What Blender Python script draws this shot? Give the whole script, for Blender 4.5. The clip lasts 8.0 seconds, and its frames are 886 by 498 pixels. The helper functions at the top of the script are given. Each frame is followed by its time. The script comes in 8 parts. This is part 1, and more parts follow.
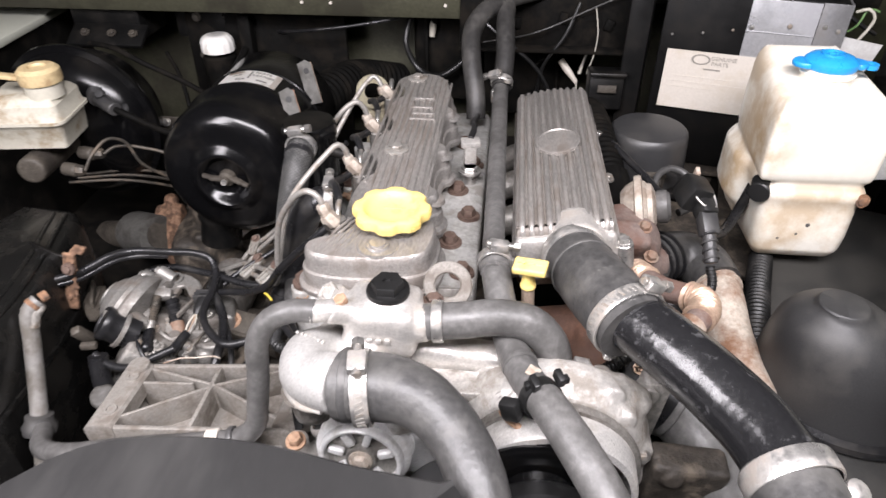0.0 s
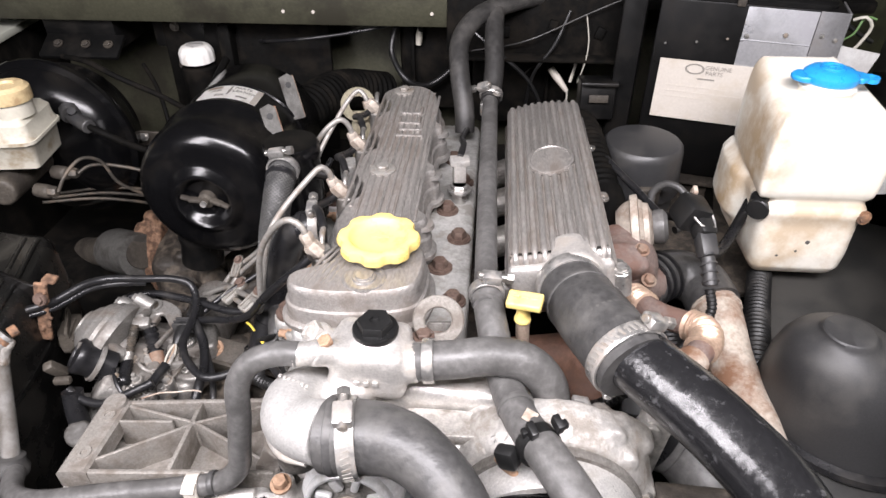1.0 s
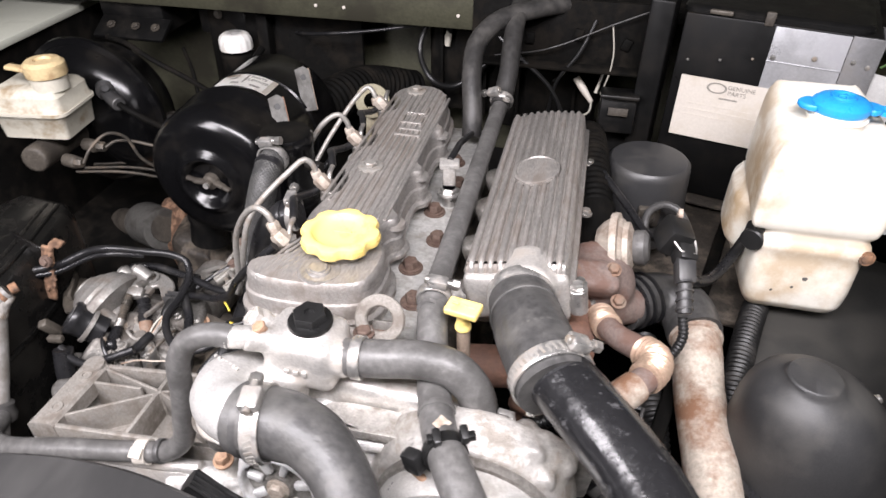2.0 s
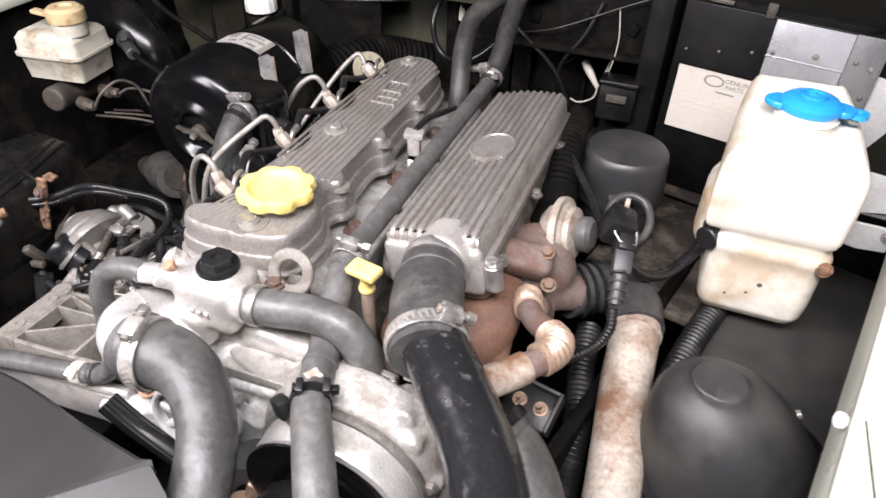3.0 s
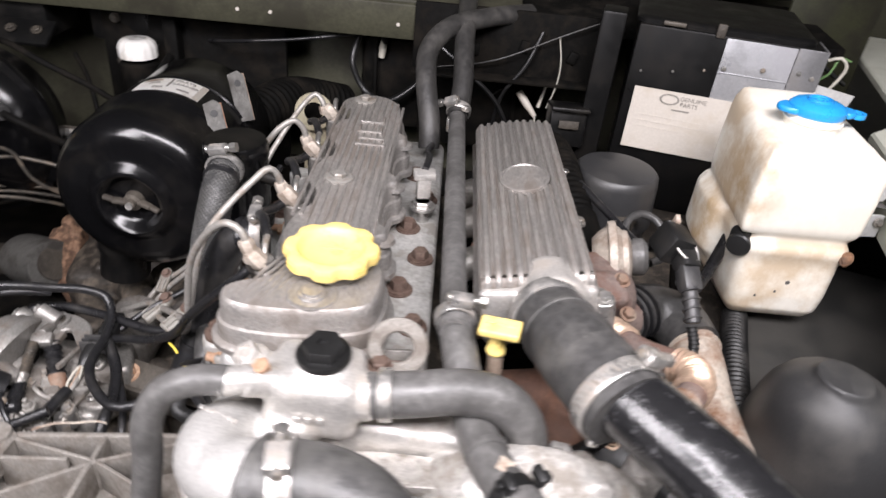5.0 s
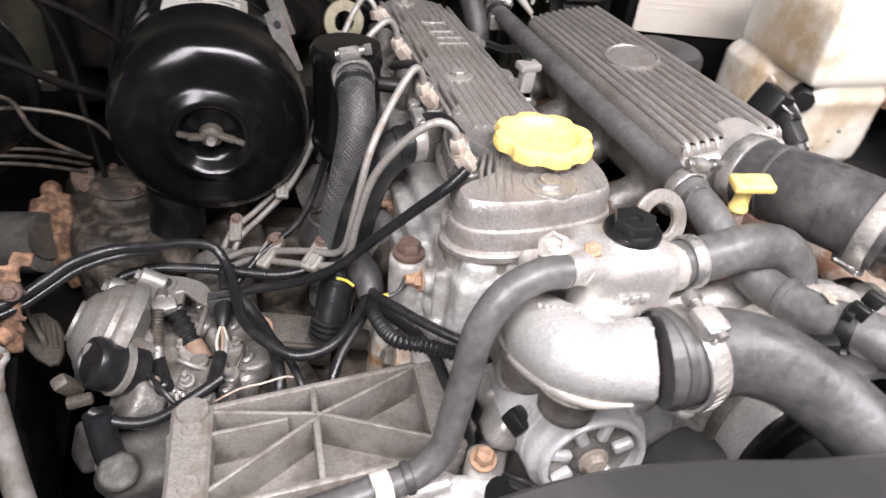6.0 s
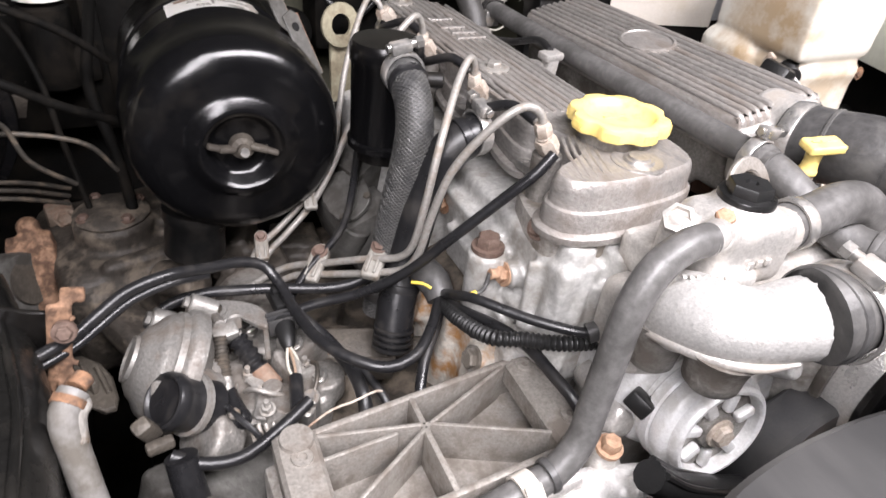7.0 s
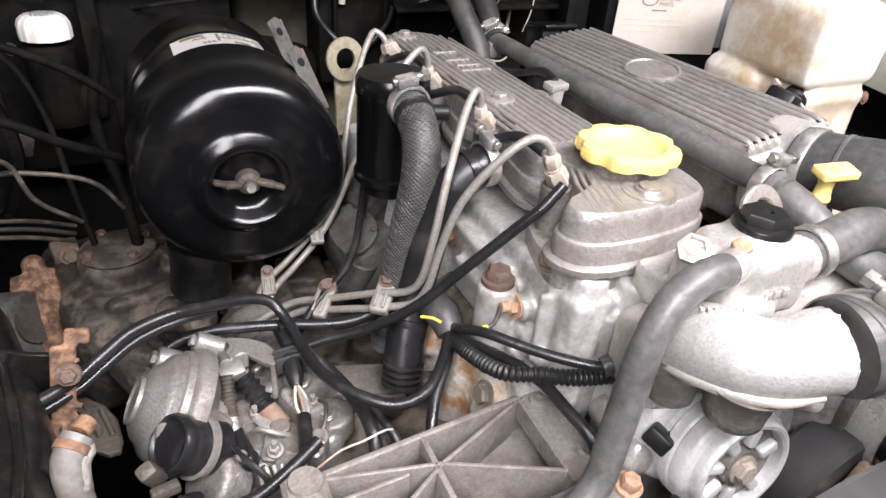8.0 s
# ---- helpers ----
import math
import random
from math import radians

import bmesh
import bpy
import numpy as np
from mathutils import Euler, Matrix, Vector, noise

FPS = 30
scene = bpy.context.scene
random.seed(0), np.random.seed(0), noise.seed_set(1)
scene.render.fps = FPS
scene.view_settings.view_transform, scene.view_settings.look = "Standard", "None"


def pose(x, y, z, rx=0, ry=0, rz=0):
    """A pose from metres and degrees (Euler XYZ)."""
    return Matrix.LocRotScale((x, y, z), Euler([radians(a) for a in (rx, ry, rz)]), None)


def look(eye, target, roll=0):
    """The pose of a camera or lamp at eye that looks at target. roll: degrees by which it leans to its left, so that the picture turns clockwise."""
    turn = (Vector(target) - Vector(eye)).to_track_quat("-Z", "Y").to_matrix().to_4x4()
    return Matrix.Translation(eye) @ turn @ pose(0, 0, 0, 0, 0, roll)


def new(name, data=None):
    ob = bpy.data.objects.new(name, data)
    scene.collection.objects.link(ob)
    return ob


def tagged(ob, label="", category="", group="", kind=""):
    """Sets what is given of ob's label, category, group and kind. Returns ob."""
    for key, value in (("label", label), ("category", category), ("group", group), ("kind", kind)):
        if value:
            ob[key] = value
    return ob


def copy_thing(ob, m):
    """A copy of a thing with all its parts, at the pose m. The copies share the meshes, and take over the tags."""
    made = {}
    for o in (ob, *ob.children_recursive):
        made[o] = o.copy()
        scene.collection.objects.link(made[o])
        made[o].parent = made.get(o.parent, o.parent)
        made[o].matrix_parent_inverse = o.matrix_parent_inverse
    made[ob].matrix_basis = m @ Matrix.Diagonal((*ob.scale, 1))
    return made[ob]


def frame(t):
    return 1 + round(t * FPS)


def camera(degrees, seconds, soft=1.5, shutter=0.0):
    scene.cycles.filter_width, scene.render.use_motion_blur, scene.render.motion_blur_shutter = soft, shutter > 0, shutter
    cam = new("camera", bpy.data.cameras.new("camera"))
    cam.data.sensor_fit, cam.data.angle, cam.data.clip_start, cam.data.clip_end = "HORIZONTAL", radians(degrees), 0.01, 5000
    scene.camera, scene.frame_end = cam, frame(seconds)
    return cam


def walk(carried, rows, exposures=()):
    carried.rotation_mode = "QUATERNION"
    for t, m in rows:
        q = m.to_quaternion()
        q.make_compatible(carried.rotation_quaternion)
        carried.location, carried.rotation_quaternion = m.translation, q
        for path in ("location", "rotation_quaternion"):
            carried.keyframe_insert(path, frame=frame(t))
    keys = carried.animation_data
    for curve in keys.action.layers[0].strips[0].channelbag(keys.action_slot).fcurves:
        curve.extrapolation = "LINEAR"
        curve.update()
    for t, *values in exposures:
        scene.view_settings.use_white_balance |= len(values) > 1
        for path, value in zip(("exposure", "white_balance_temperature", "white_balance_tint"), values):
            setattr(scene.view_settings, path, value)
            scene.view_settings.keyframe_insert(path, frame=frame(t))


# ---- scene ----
cam = camera(69.1, 8.0, shutter=0.4)
PATH = [
    (0, (0.005, -0.01, 1.405), (-0.157, 1.603, 0.234), -0.2),
    (0.5, (0.004, 0.032, 1.403), (-0.1, 1.622, 0.195), -0.5),
    (1, (0.001, 0.032, 1.414), (-0.128, 1.641, 0.232), -0.3),
    (1.2, (0.009, 0.035, 1.411), (-0.136, 1.643, 0.231), -0.4),
    (2.3, (0.15, 0.051, 1.421), (-0.286, 1.593, 0.224), 1.4),
    (2.5, (0.179, 0.056, 1.416), (-0.311, 1.571, 0.206), 1.9),
    (3, (0.244, 0.073, 1.415), (-0.299, 1.552, 0.183), 1.7),
    (3.5, (0.28, 0.068, 1.411), (-0.239, 1.541, 0.161), 3.6),
    (3.7, (0.283, 0.07, 1.409), (-0.229, 1.549, 0.163), 3.9),
    (4, (0.272, 0.075, 1.411), (-0.219, 1.586, 0.197), 4.2),
    (4.2, (0.258, 0.078, 1.406), (-0.216, 1.605, 0.205), 4.6),
    (5.3, (-0.136, 0.091, 1.332), (0.168, 1.766, 0.282), 6.8),
    (5.5, (-0.194, 0.102, 1.313), (0.229, 1.733, 0.235), 7.4),
    (5.9, (-0.282, 0.11, 1.27), (0.167, 1.692, 0.131), 6.0),
    (6, (-0.307, 0.116, 1.283), (0.209, 1.637, 0.09), 6.4),
    (6.5, (-0.376, 0.144, 1.26), (0.326, 1.587, 0.066), 7.1),
    (7, (-0.425, 0.165, 1.247), (0.344, 1.624, 0.116), 6.0),
    (7.2, (-0.430, 0.171, 1.2475), (0.381, 1.629, 0.147), 5.6),
    (7.5, (-0.437, 0.181, 1.248), (0.375, 1.657, 0.171), 5.2),
    (8, (-0.425, 0.174, 1.246), (0.347, 1.685, 0.187), 4.7),
]
walk(cam, [(t, look(eye, target, roll)) for t, eye, target, roll in PATH], ((0.0, -0.08), (0.5, 0.01), (1.0, -0.04), (2.5, 0.03), (3.5, -0.06), (4.0, -0.17), (5.5, -0.14), (6.0, -0.05), (6.5, 0.13), (7.0, 0.18), (8.0, 0.17)))

# ---- light ----
world = bpy.data.worlds.new("garage_air")
scene.world = world
world.use_nodes = True
world.node_tree.nodes["Background"].inputs[0].default_value = (0.9, 0.95, 1.0, 1)
world.node_tree.nodes["Background"].inputs[1].default_value = 0.012


def strip_lamp(x, y, z, sx, sy, watts, target):
    data = bpy.data.lights.new("garage_strip_light", "AREA")
    data.shape, data.size, data.size_y, data.energy = "RECTANGLE", sx, sy, watts
    data.color = (1.02, 0.97, 1.02)
    ob = new("garage_strip_light", data)
    ob.matrix_world = look((x, y, z), target)
    return ob


strip_lamp(0.12, -0.10, 1.95, 1.1, 0.30, 37.0, (0.0, 0.45, 1.0))
strip_lamp(-0.66, -0.16, 1.70, 0.30, 0.7, 17.0, (-0.10, 0.40, 0.95))


# ---- materials ----
def material(name, base, rough=0.5, metal=0.0, dirt=None, dirt_amount=0.45, dirt_scale=18.0, grain=220.0, bump=0.25, vary=0.25,
             rough_vary=0.15, coat=0.0, spec=0.5, bump_scale=None, streak=None, side=None):
    m = bpy.data.materials.new(name)
    m.use_nodes = True
    nt = m.node_tree
    bs = nt.nodes["Principled BSDF"]
    co = nt.nodes.new("ShaderNodeTexCoord")
    info = nt.nodes.new("ShaderNodeObjectInfo")
    shift = nt.nodes.new("ShaderNodeVectorMath")
    shift.operation = "MULTIPLY_ADD"
    nt.links.new(info.outputs["Random"], shift.inputs[0])
    shift.inputs[1].default_value = (3.1, 5.7, 2.3)
    nt.links.new(co.outputs["Object"], shift.inputs[2])
    where = shift.outputs[0]
    if streak:
        st = nt.nodes.new("ShaderNodeVectorMath")
        st.operation = "MULTIPLY"
        st.inputs[1].default_value = streak
        nt.links.new(where, st.inputs[0])
        where = st.outputs[0]

    def noise_tex(scale, detail, rough_):
        n = nt.nodes.new("ShaderNodeTexNoise")
        n.inputs["Scale"].default_value, n.inputs["Detail"].default_value, n.inputs["Roughness"].default_value = scale, detail, rough_
        nt.links.new(where, n.inputs["Vector"])
        return n.outputs["Fac"]

    def ramp(fac, lo, hi):
        r = nt.nodes.new("ShaderNodeMapRange")
        r.inputs[1].default_value, r.inputs[2].default_value = lo, hi
        nt.links.new(fac, r.inputs[0])
        return r.outputs[0]

    def blend(fac, a, b, mode="MIX"):
        n = nt.nodes.new("ShaderNodeMix")
        n.data_type, n.blend_type = "RGBA", mode
        for socket, v in ((0, fac), (6, a), (7, b)):
            if isinstance(v, (int, float)):
                n.inputs[socket].default_value = v
            elif isinstance(v, tuple):
                n.inputs[socket].default_value = (*v, 1)
            else:
                nt.links.new(v, n.inputs[socket])
        return n.outputs[2]

    fine = noise_tex(grain, 4.0, 0.6)
    broad = noise_tex(dirt_scale, 6.0, 0.65)
    dark = tuple(c * (1 - vary) for c in base)
    light = tuple(min(1.0, c * (1 + vary * 0.7)) for c in base)
    col = blend(ramp(fine, 0.3, 0.7), dark, light)
    mask = None
    if dirt:
        mask = ramp(broad, 0.62 - dirt_amount * 0.35, 0.78 - dirt_amount * 0.35)
        if side:
            sep = nt.nodes.new("ShaderNodeSeparateXYZ")
            nt.links.new(co.outputs["Object"], sep.inputs[0])
            sr = nt.nodes.new("ShaderNodeMapRange")
            sr.inputs[1].default_value, sr.inputs[2].default_value = side
            sr.inputs[3].default_value, sr.inputs[4].default_value = 0.12, 1.0
            nt.links.new(sep.outputs[0], sr.inputs[0])
            lr = nt.nodes.new("ShaderNodeMapRange")
            lr.inputs[1].default_value, lr.inputs[2].default_value = 0.004, -0.008
            lr.inputs[3].default_value, lr.inputs[4].default_value = 0.0, 0.75
            nt.links.new(sep.outputs[2], lr.inputs[0])
            most = nt.nodes.new("ShaderNodeMath")
            most.operation = "MAXIMUM"
            nt.links.new(sr.outputs[0], most.inputs[0])
            nt.links.new(lr.outputs[0], most.inputs[1])
            mul = nt.nodes.new("ShaderNodeMath")
            mul.operation = "MULTIPLY"
            nt.links.new(mask, mul.inputs[0])
            nt.links.new(most.outputs[0], mul.inputs[1])
            mask = mul.outputs[0]
        col = blend(mask, col, dirt)
    nt.links.new(col, bs.inputs["Base Color"])
    rr = nt.nodes.new("ShaderNodeMapRange")
    rr.inputs[1].default_value, rr.inputs[2].default_value = 0.3, 0.7
    rr.inputs[3].default_value, rr.inputs[4].default_value = max(0.03, rough - rough_vary), min(1.0, rough + rough_vary)
    nt.links.new(broad, rr.inputs[0])
    nt.links.new(rr.outputs[0], bs.inputs["Roughness"])
    if metal and mask is not None:
        mm = nt.nodes.new("ShaderNodeMapRange")
        mm.inputs[3].default_value, mm.inputs[4].default_value = metal, metal * 0.15
        nt.links.new(mask, mm.inputs[0])
        nt.links.new(mm.outputs[0], bs.inputs["Metallic"])
    else:
        bs.inputs["Metallic"].default_value = metal
    bs.inputs["Specular IOR Level"].default_value = spec
    if coat:
        bs.inputs["Coat Weight"].default_value, bs.inputs["Coat Roughness"].default_value = coat, 0.12
    if bump:
        bp = nt.nodes.new("ShaderNodeBump")
        bp.inputs["Strength"].default_value, bp.inputs["Distance"].default_value = bump, 0.0015
        nt.links.new(noise_tex(bump_scale or grain, 3.0, 0.55), bp.inputs["Height"])
        nt.links.new(bp.outputs[0], bs.inputs["Normal"])
    return m


M = dict(
    cast=material("cast_aluminium", (0.58, 0.555, 0.52), 0.44, 0.62, (0.17, 0.15, 0.125), 0.5, 26, 420, 0.4, 0.25, 0.16),
    cast_clean=material("pale_cast_aluminium", (0.59, 0.57, 0.54), 0.43, 0.62, (0.34, 0.31, 0.275), 0.42, 30, 460, 0.28, 0.2, 0.16),
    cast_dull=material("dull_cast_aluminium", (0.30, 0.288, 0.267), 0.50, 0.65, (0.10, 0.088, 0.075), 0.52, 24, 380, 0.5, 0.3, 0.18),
    bracket_alloy=material("dusty_bracket_aluminium", (0.31, 0.29, 0.262), 0.50, 0.40, (0.15, 0.130, 0.110), 0.46, 42, 420, 0.35, 0.25, 0.16),
    pump_grey=material("smooth_pump_casting", (0.72, 0.72, 0.715), 0.42, 0.30, (0.47, 0.46, 0.44), 0.34, 40, 500, 0.14, 0.12, 0.14),
    cover=material("rocker_alloy", (0.42, 0.40, 0.378), 0.42, 0.68, (0.165, 0.145, 0.127), 0.47, 17, 420, 0.4, 0.28, 0.16, streak=(1, 0.35, 1)),
    iron=material("oily_iron", (0.085, 0.074, 0.060), 0.6, 0.2, (0.036, 0.030, 0.024), 0.5, 20, 300, 0.6, 0.3),
    block_grey=material("grimy_grey_casting", (0.105, 0.102, 0.094), 0.58, 0.15, (0.042, 0.038, 0.033), 0.46, 26, 220, 0.5, 0.25),
    dusty_iron=material("dusty_oily_iron", (0.046, 0.039, 0.032), 0.65, 0.1, (0.14, 0.115, 0.088), 0.40, 34, 150, 1.0, 0.4),
    pitted=material("pitted_cast_aluminium", (0.53, 0.52, 0.50), 0.50, 0.45, (0.28, 0.26, 0.235), 0.12, 150, 460, 0.22, 0.2, 0.12, bump_scale=520),
    headiron=material("stained_head", (0.50, 0.495, 0.475), 0.5, 0.30, (0.26, 0.245, 0.22), 0.46, 32, 220, 0.5, 0.25, 0.18, bump_scale=75),
    rust=material("rusty_iron", (0.22, 0.17, 0.13), 0.75, 0.15, (0.20, 0.105, 0.065), 0.45, 16, 260, 0.5, 0.3),
    manifold=material("heat_browned_iron", (0.235, 0.125, 0.085), 0.75, 0.1, (0.15, 0.09, 0.07), 0.5, 14, 240, 0.5, 0.25),
    flake=material("flaking_rust", (0.25, 0.135, 0.075), 0.85, 0.0, (0.085, 0.055, 0.04), 0.60, 70, 160, 1.0, 0.4),
    turbo=material("turbo_iron", (0.215, 0.165, 0.145), 0.7, 0.25, (0.15, 0.09, 0.07), 0.5, 30, 300, 0.5, 0.25),
    pump_alloy=material("smooth_grey_alloy", (0.64, 0.625, 0.60), 0.38, 0.55, (0.34, 0.32, 0.29), 0.36, 30, 500, 0.25, 0.2),
    beige_steel=material("yellowed_plate", (0.36, 0.33, 0.235), 0.5, 0.3, (0.20, 0.165, 0.11), 0.42, 40, 300, 0.2, 0.2),
    bright_alloy=material("bright_trim_alloy", (0.50, 0.505, 0.515), 0.34, 0.6, (0.52, 0.52, 0.52), 0.3, 30, 300, 0.05, 0.06),
    box_black=material("black_sheet_paint", (0.0055, 0.0055, 0.0055), 0.42, 0.0, (0.009, 0.008, 0.007), 0.35, 16, 300, 0.06, 0.2, spec=0.16),
    duct_black=material("dusty_black_conduit", (0.009, 0.0089, 0.0087), 0.48, 0.0, (0.026, 0.024, 0.022), 0.35, 30, 260, 0.1, 0.2),
    capsule_tan=material("dusty_tan_capsule", (0.46, 0.405, 0.345), 0.55, 0.2, (0.24, 0.19, 0.15), 0.45, 40, 300, 0.4, 0.2),
    dull_silver=material("dull_grey_sheet", (0.20, 0.20, 0.205), 0.42, 0.55, (0.14, 0.135, 0.13), 0.4, 26, 300, 0.1, 0.12),
    arch_black=material("dark_arch_plastic", (0.028, 0.028, 0.027), 0.50, 0.0, (0.044, 0.042, 0.038), 0.45, 10, 260, 0.12, 0.2),
    capsule_alloy=material("worn_capsule_alloy", (0.25, 0.242, 0.226), 0.48, 0.45, (0.12, 0.102, 0.085), 0.48, 34, 460, 0.35, 0.25),
    tan_rust=material("tan_rust", (0.40, 0.255, 0.165), 0.75, 0.0, (0.27, 0.15, 0.09), 0.4, 110, 260, 0.9, 0.3),
    side_stain=material("rust_stained_alloy", (0.66, 0.62, 0.55), 0.6, 0.05, (0.44, 0.23, 0.09), 0.42, 34, 160, 0.7, 0.3),
    rubber_light=material("pale_grey_rubber", (0.19, 0.183, 0.172), 0.55, 0.0, (0.10, 0.09, 0.075), 0.44, 24, 240, 0.2, 0.15),
    cowl=material("dusty_dark_plastic", (0.026, 0.0256, 0.0256), 0.33, 0.0, (0.040, 0.039, 0.038), 0.36, 7, 420, 0.06, 0.08, 0.08, spec=0.9, streak=(1, 0.3, 1)),
    cast_pump=material("corroded_pump_alloy", (0.52, 0.50, 0.47), 0.5, 0.5, (0.25, 0.225, 0.195), 0.46, 40, 150, 0.9, 0.28),
    cast_rough=material("rough_corroded_alloy", (0.70, 0.69, 0.67), 0.48, 0.35, (0.36, 0.335, 0.30), 0.40, 40, 150, 0.9, 0.28),
    rubber=material("dusty_rubber", (0.055, 0.054, 0.053), 0.42, 0.0, (0.098, 0.095, 0.090), 0.42, 20, 170, 0.3, 0.32, 0.14),
    rubber_dim=material("dark_dusty_rubber", (0.030, 0.029, 0.028), 0.46, 0.0, (0.060, 0.057, 0.053), 0.40, 22, 170, 0.3, 0.32, 0.14),
    rubber_pale=material("greyed_rubber", (0.115, 0.112, 0.108), 0.42, 0.0, (0.068, 0.066, 0.063), 0.45, 26, 170, 0.3, 0.30, 0.14),
    rubber_black=material("black_rubber", (0.012, 0.012, 0.013), 0.34, 0.0, (0.030, 0.028, 0.026), 0.3, 30, 260, 0.15, 0.2),
    gloss=material("black_gloss_paint", (0.0036, 0.0036, 0.0040), 0.20, 0.0, (0.010, 0.009, 0.008), 0.28, 12, 300, 0.06, 0.2, 0.08, coat=0.03, spec=0.38),
    satin=material("black_satin_paint", (0.006, 0.006, 0.006), 0.38, 0.0, (0.014, 0.0125, 0.011), 0.4, 14, 260, 0.12, 0.2, spec=0.32),
    plastic=material("black_plastic", (0.032, 0.032, 0.033), 0.42, 0.0, (0.056, 0.054, 0.051), 0.38, 11, 520, 0.06, 0.15, spec=0.6),
    dome_black=material("dusty_dome_plastic", (0.030, 0.030, 0.0305), 0.50, 0.0, (0.052, 0.050, 0.047), 0.40, 12, 520, 0.08, 0.18, 0.10),
    cap=material("black_cap_plastic", (0.010, 0.010, 0.010), 0.4, 0.0, None, 0, 20, 400, 0.1, 0.2),
    # oily grime, taken near black so the colour also holds the bay's shade
    grime_shade=material("oily_grime_shade", (0.0030, 0.0028, 0.0024), 0.80, 0.0, (0.011, 0.0092, 0.0072), 0.42, 22, 140, 0.35, 0.35, spec=0.12),
    pipe_paint=material("chipped_black_pipe", (0.013, 0.013, 0.014), 0.22, 0.0, (0.10, 0.10, 0.103), 0.10, 85, 420, 0.55, 0.25, 0.10, bump_scale=48),
    steel=material("bare_steel", (0.42, 0.41, 0.39), 0.36, 0.85, (0.20, 0.16, 0.12), 0.35, 40, 300, 0.15, 0.2),
    fuelpipe=material("plated_fuel_pipe", (0.33, 0.315, 0.29), 0.52, 0.45, (0.20, 0.17, 0.14), 0.35, 60, 300, 0.15, 0.2),
    dull_pipe=material("dull_brake_pipe", (0.085, 0.077, 0.066), 0.55, 0.5, (0.12, 0.095, 0.07), 0.45, 60, 300, 0.2, 0.25),
    zinc=material("zinc_plate", (0.50, 0.49, 0.47), 0.36, 0.8, (0.30, 0.27, 0.24), 0.4, 50, 300, 0.15, 0.2),
    bolt=material("rusty_bolt", (0.165, 0.115, 0.092), 0.62, 0.3, (0.095, 0.060, 0.046), 0.5, 60, 300, 0.4, 0.3),
    copper=material("coppery_bellows", (0.52, 0.38, 0.28), 0.42, 0.55, (0.33, 0.22, 0.16), 0.4, 60, 300, 0.2, 0.2),
    exhaust=material("weathered_pipe", (0.50, 0.44, 0.37), 0.68, 0.2, (0.20, 0.105, 0.060), 0.46, 16, 200, 0.6, 0.25),
    bottle=material("stained_white_plastic", (0.76, 0.73, 0.65), 0.40, 0.0, (0.47, 0.345, 0.21), 0.62, 9, 90, 0.12, 0.05, side=(-0.030, -0.064)),
    old_white=material("yellowed_plastic", (0.52, 0.495, 0.415), 0.45, 0.0, (0.29, 0.225, 0.145), 0.36, 24, 200, 0.15, 0.08),
    white=material("white_plastic", (0.78, 0.77, 0.73), 0.45, 0.0, (0.5, 0.45, 0.36), 0.25, 30, 200, 0.1, 0.06),
    yellow=material("yellow_plastic", (0.80, 0.615, 0.21), 0.42, 0.0, (0.55, 0.40, 0.10), 0.2, 50, 300, 0.1, 0.06),
    beige_clip=material("dirty_beige_plastic", (0.24, 0.23, 0.205), 0.50, 0.0, (0.15, 0.125, 0.10), 0.4, 60, 300, 0.2, 0.15),
    amber=material("faded_amber_plastic", (0.55, 0.43, 0.24), 0.5, 0.0, (0.36, 0.25, 0.13), 0.3, 50, 300, 0.1, 0.1),
    blue=material("blue_plastic", (0.02, 0.30, 0.72), 0.38, 0.0, (0.02, 0.19, 0.5), 0.25, 40, 300, 0.08, 0.08),
    sheet_white=material("worn_white_label", (0.84, 0.82, 0.78), 0.5, 0.0, (0.5, 0.47, 0.41), 0.2, 40, 300, 0.05, 0.06),
    paper=material("paper_label", (0.53, 0.49, 0.435), 0.6, 0.0, (0.48, 0.43, 0.36), 0.35, 24, 300, 0.05, 0.06),
    faint=material("faded_print", (0.53, 0.49, 0.435), 0.6, 0.0, None, 0, 20, 300, 0.0, 0.1),
    print_grey=material("grey_print", (0.24, 0.225, 0.2), 0.6, 0.0, None, 0, 20, 300, 0.0, 0.1),
    ink=material("label_ink", (0.09, 0.085, 0.08), 0.6, 0.0, None, 0, 20, 300, 0.0, 0.1),
    silver=material("silver_sheet", (0.45, 0.455, 0.47), 0.36, 0.6, (0.30, 0.30, 0.315), 0.40, 12, 300, 0.08, 0.12),
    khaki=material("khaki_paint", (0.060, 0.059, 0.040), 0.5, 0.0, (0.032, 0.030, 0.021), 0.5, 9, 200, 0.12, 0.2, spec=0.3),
    # darker copy of the olive paint, with the side panel's shade in its colour
    olive_shade=material("shaded_olive_paint", (0.026, 0.027, 0.014), 0.5, 0.0, (0.014, 0.013, 0.008), 0.5, 14, 200, 0.12, 0.2, spec=0.3),
    crust=material("crusty_orange_rust", (0.25, 0.145, 0.088), 0.85, 0.0, (0.085, 0.048, 0.03), 0.52, 75, 170, 1.0, 0.45),
    chalk=material("white_corrosion_crust", (0.30, 0.285, 0.26), 0.8, 0.0, (0.13, 0.095, 0.065), 0.46, 70, 150, 1.0, 0.3),
    pale_sheet=material("pale_grey_sheet", (0.62, 0.62, 0.61), 0.45, 0.3, (0.44, 0.43, 0.42), 0.36, 18, 300, 0.1, 0.1),
    tank_black=material("dusty_gloss_tank_plastic", (0.008, 0.0078, 0.0074), 0.26, 0.0, (0.016, 0.0148, 0.013), 0.40, 16, 260, 0.12, 0.25, 0.12),
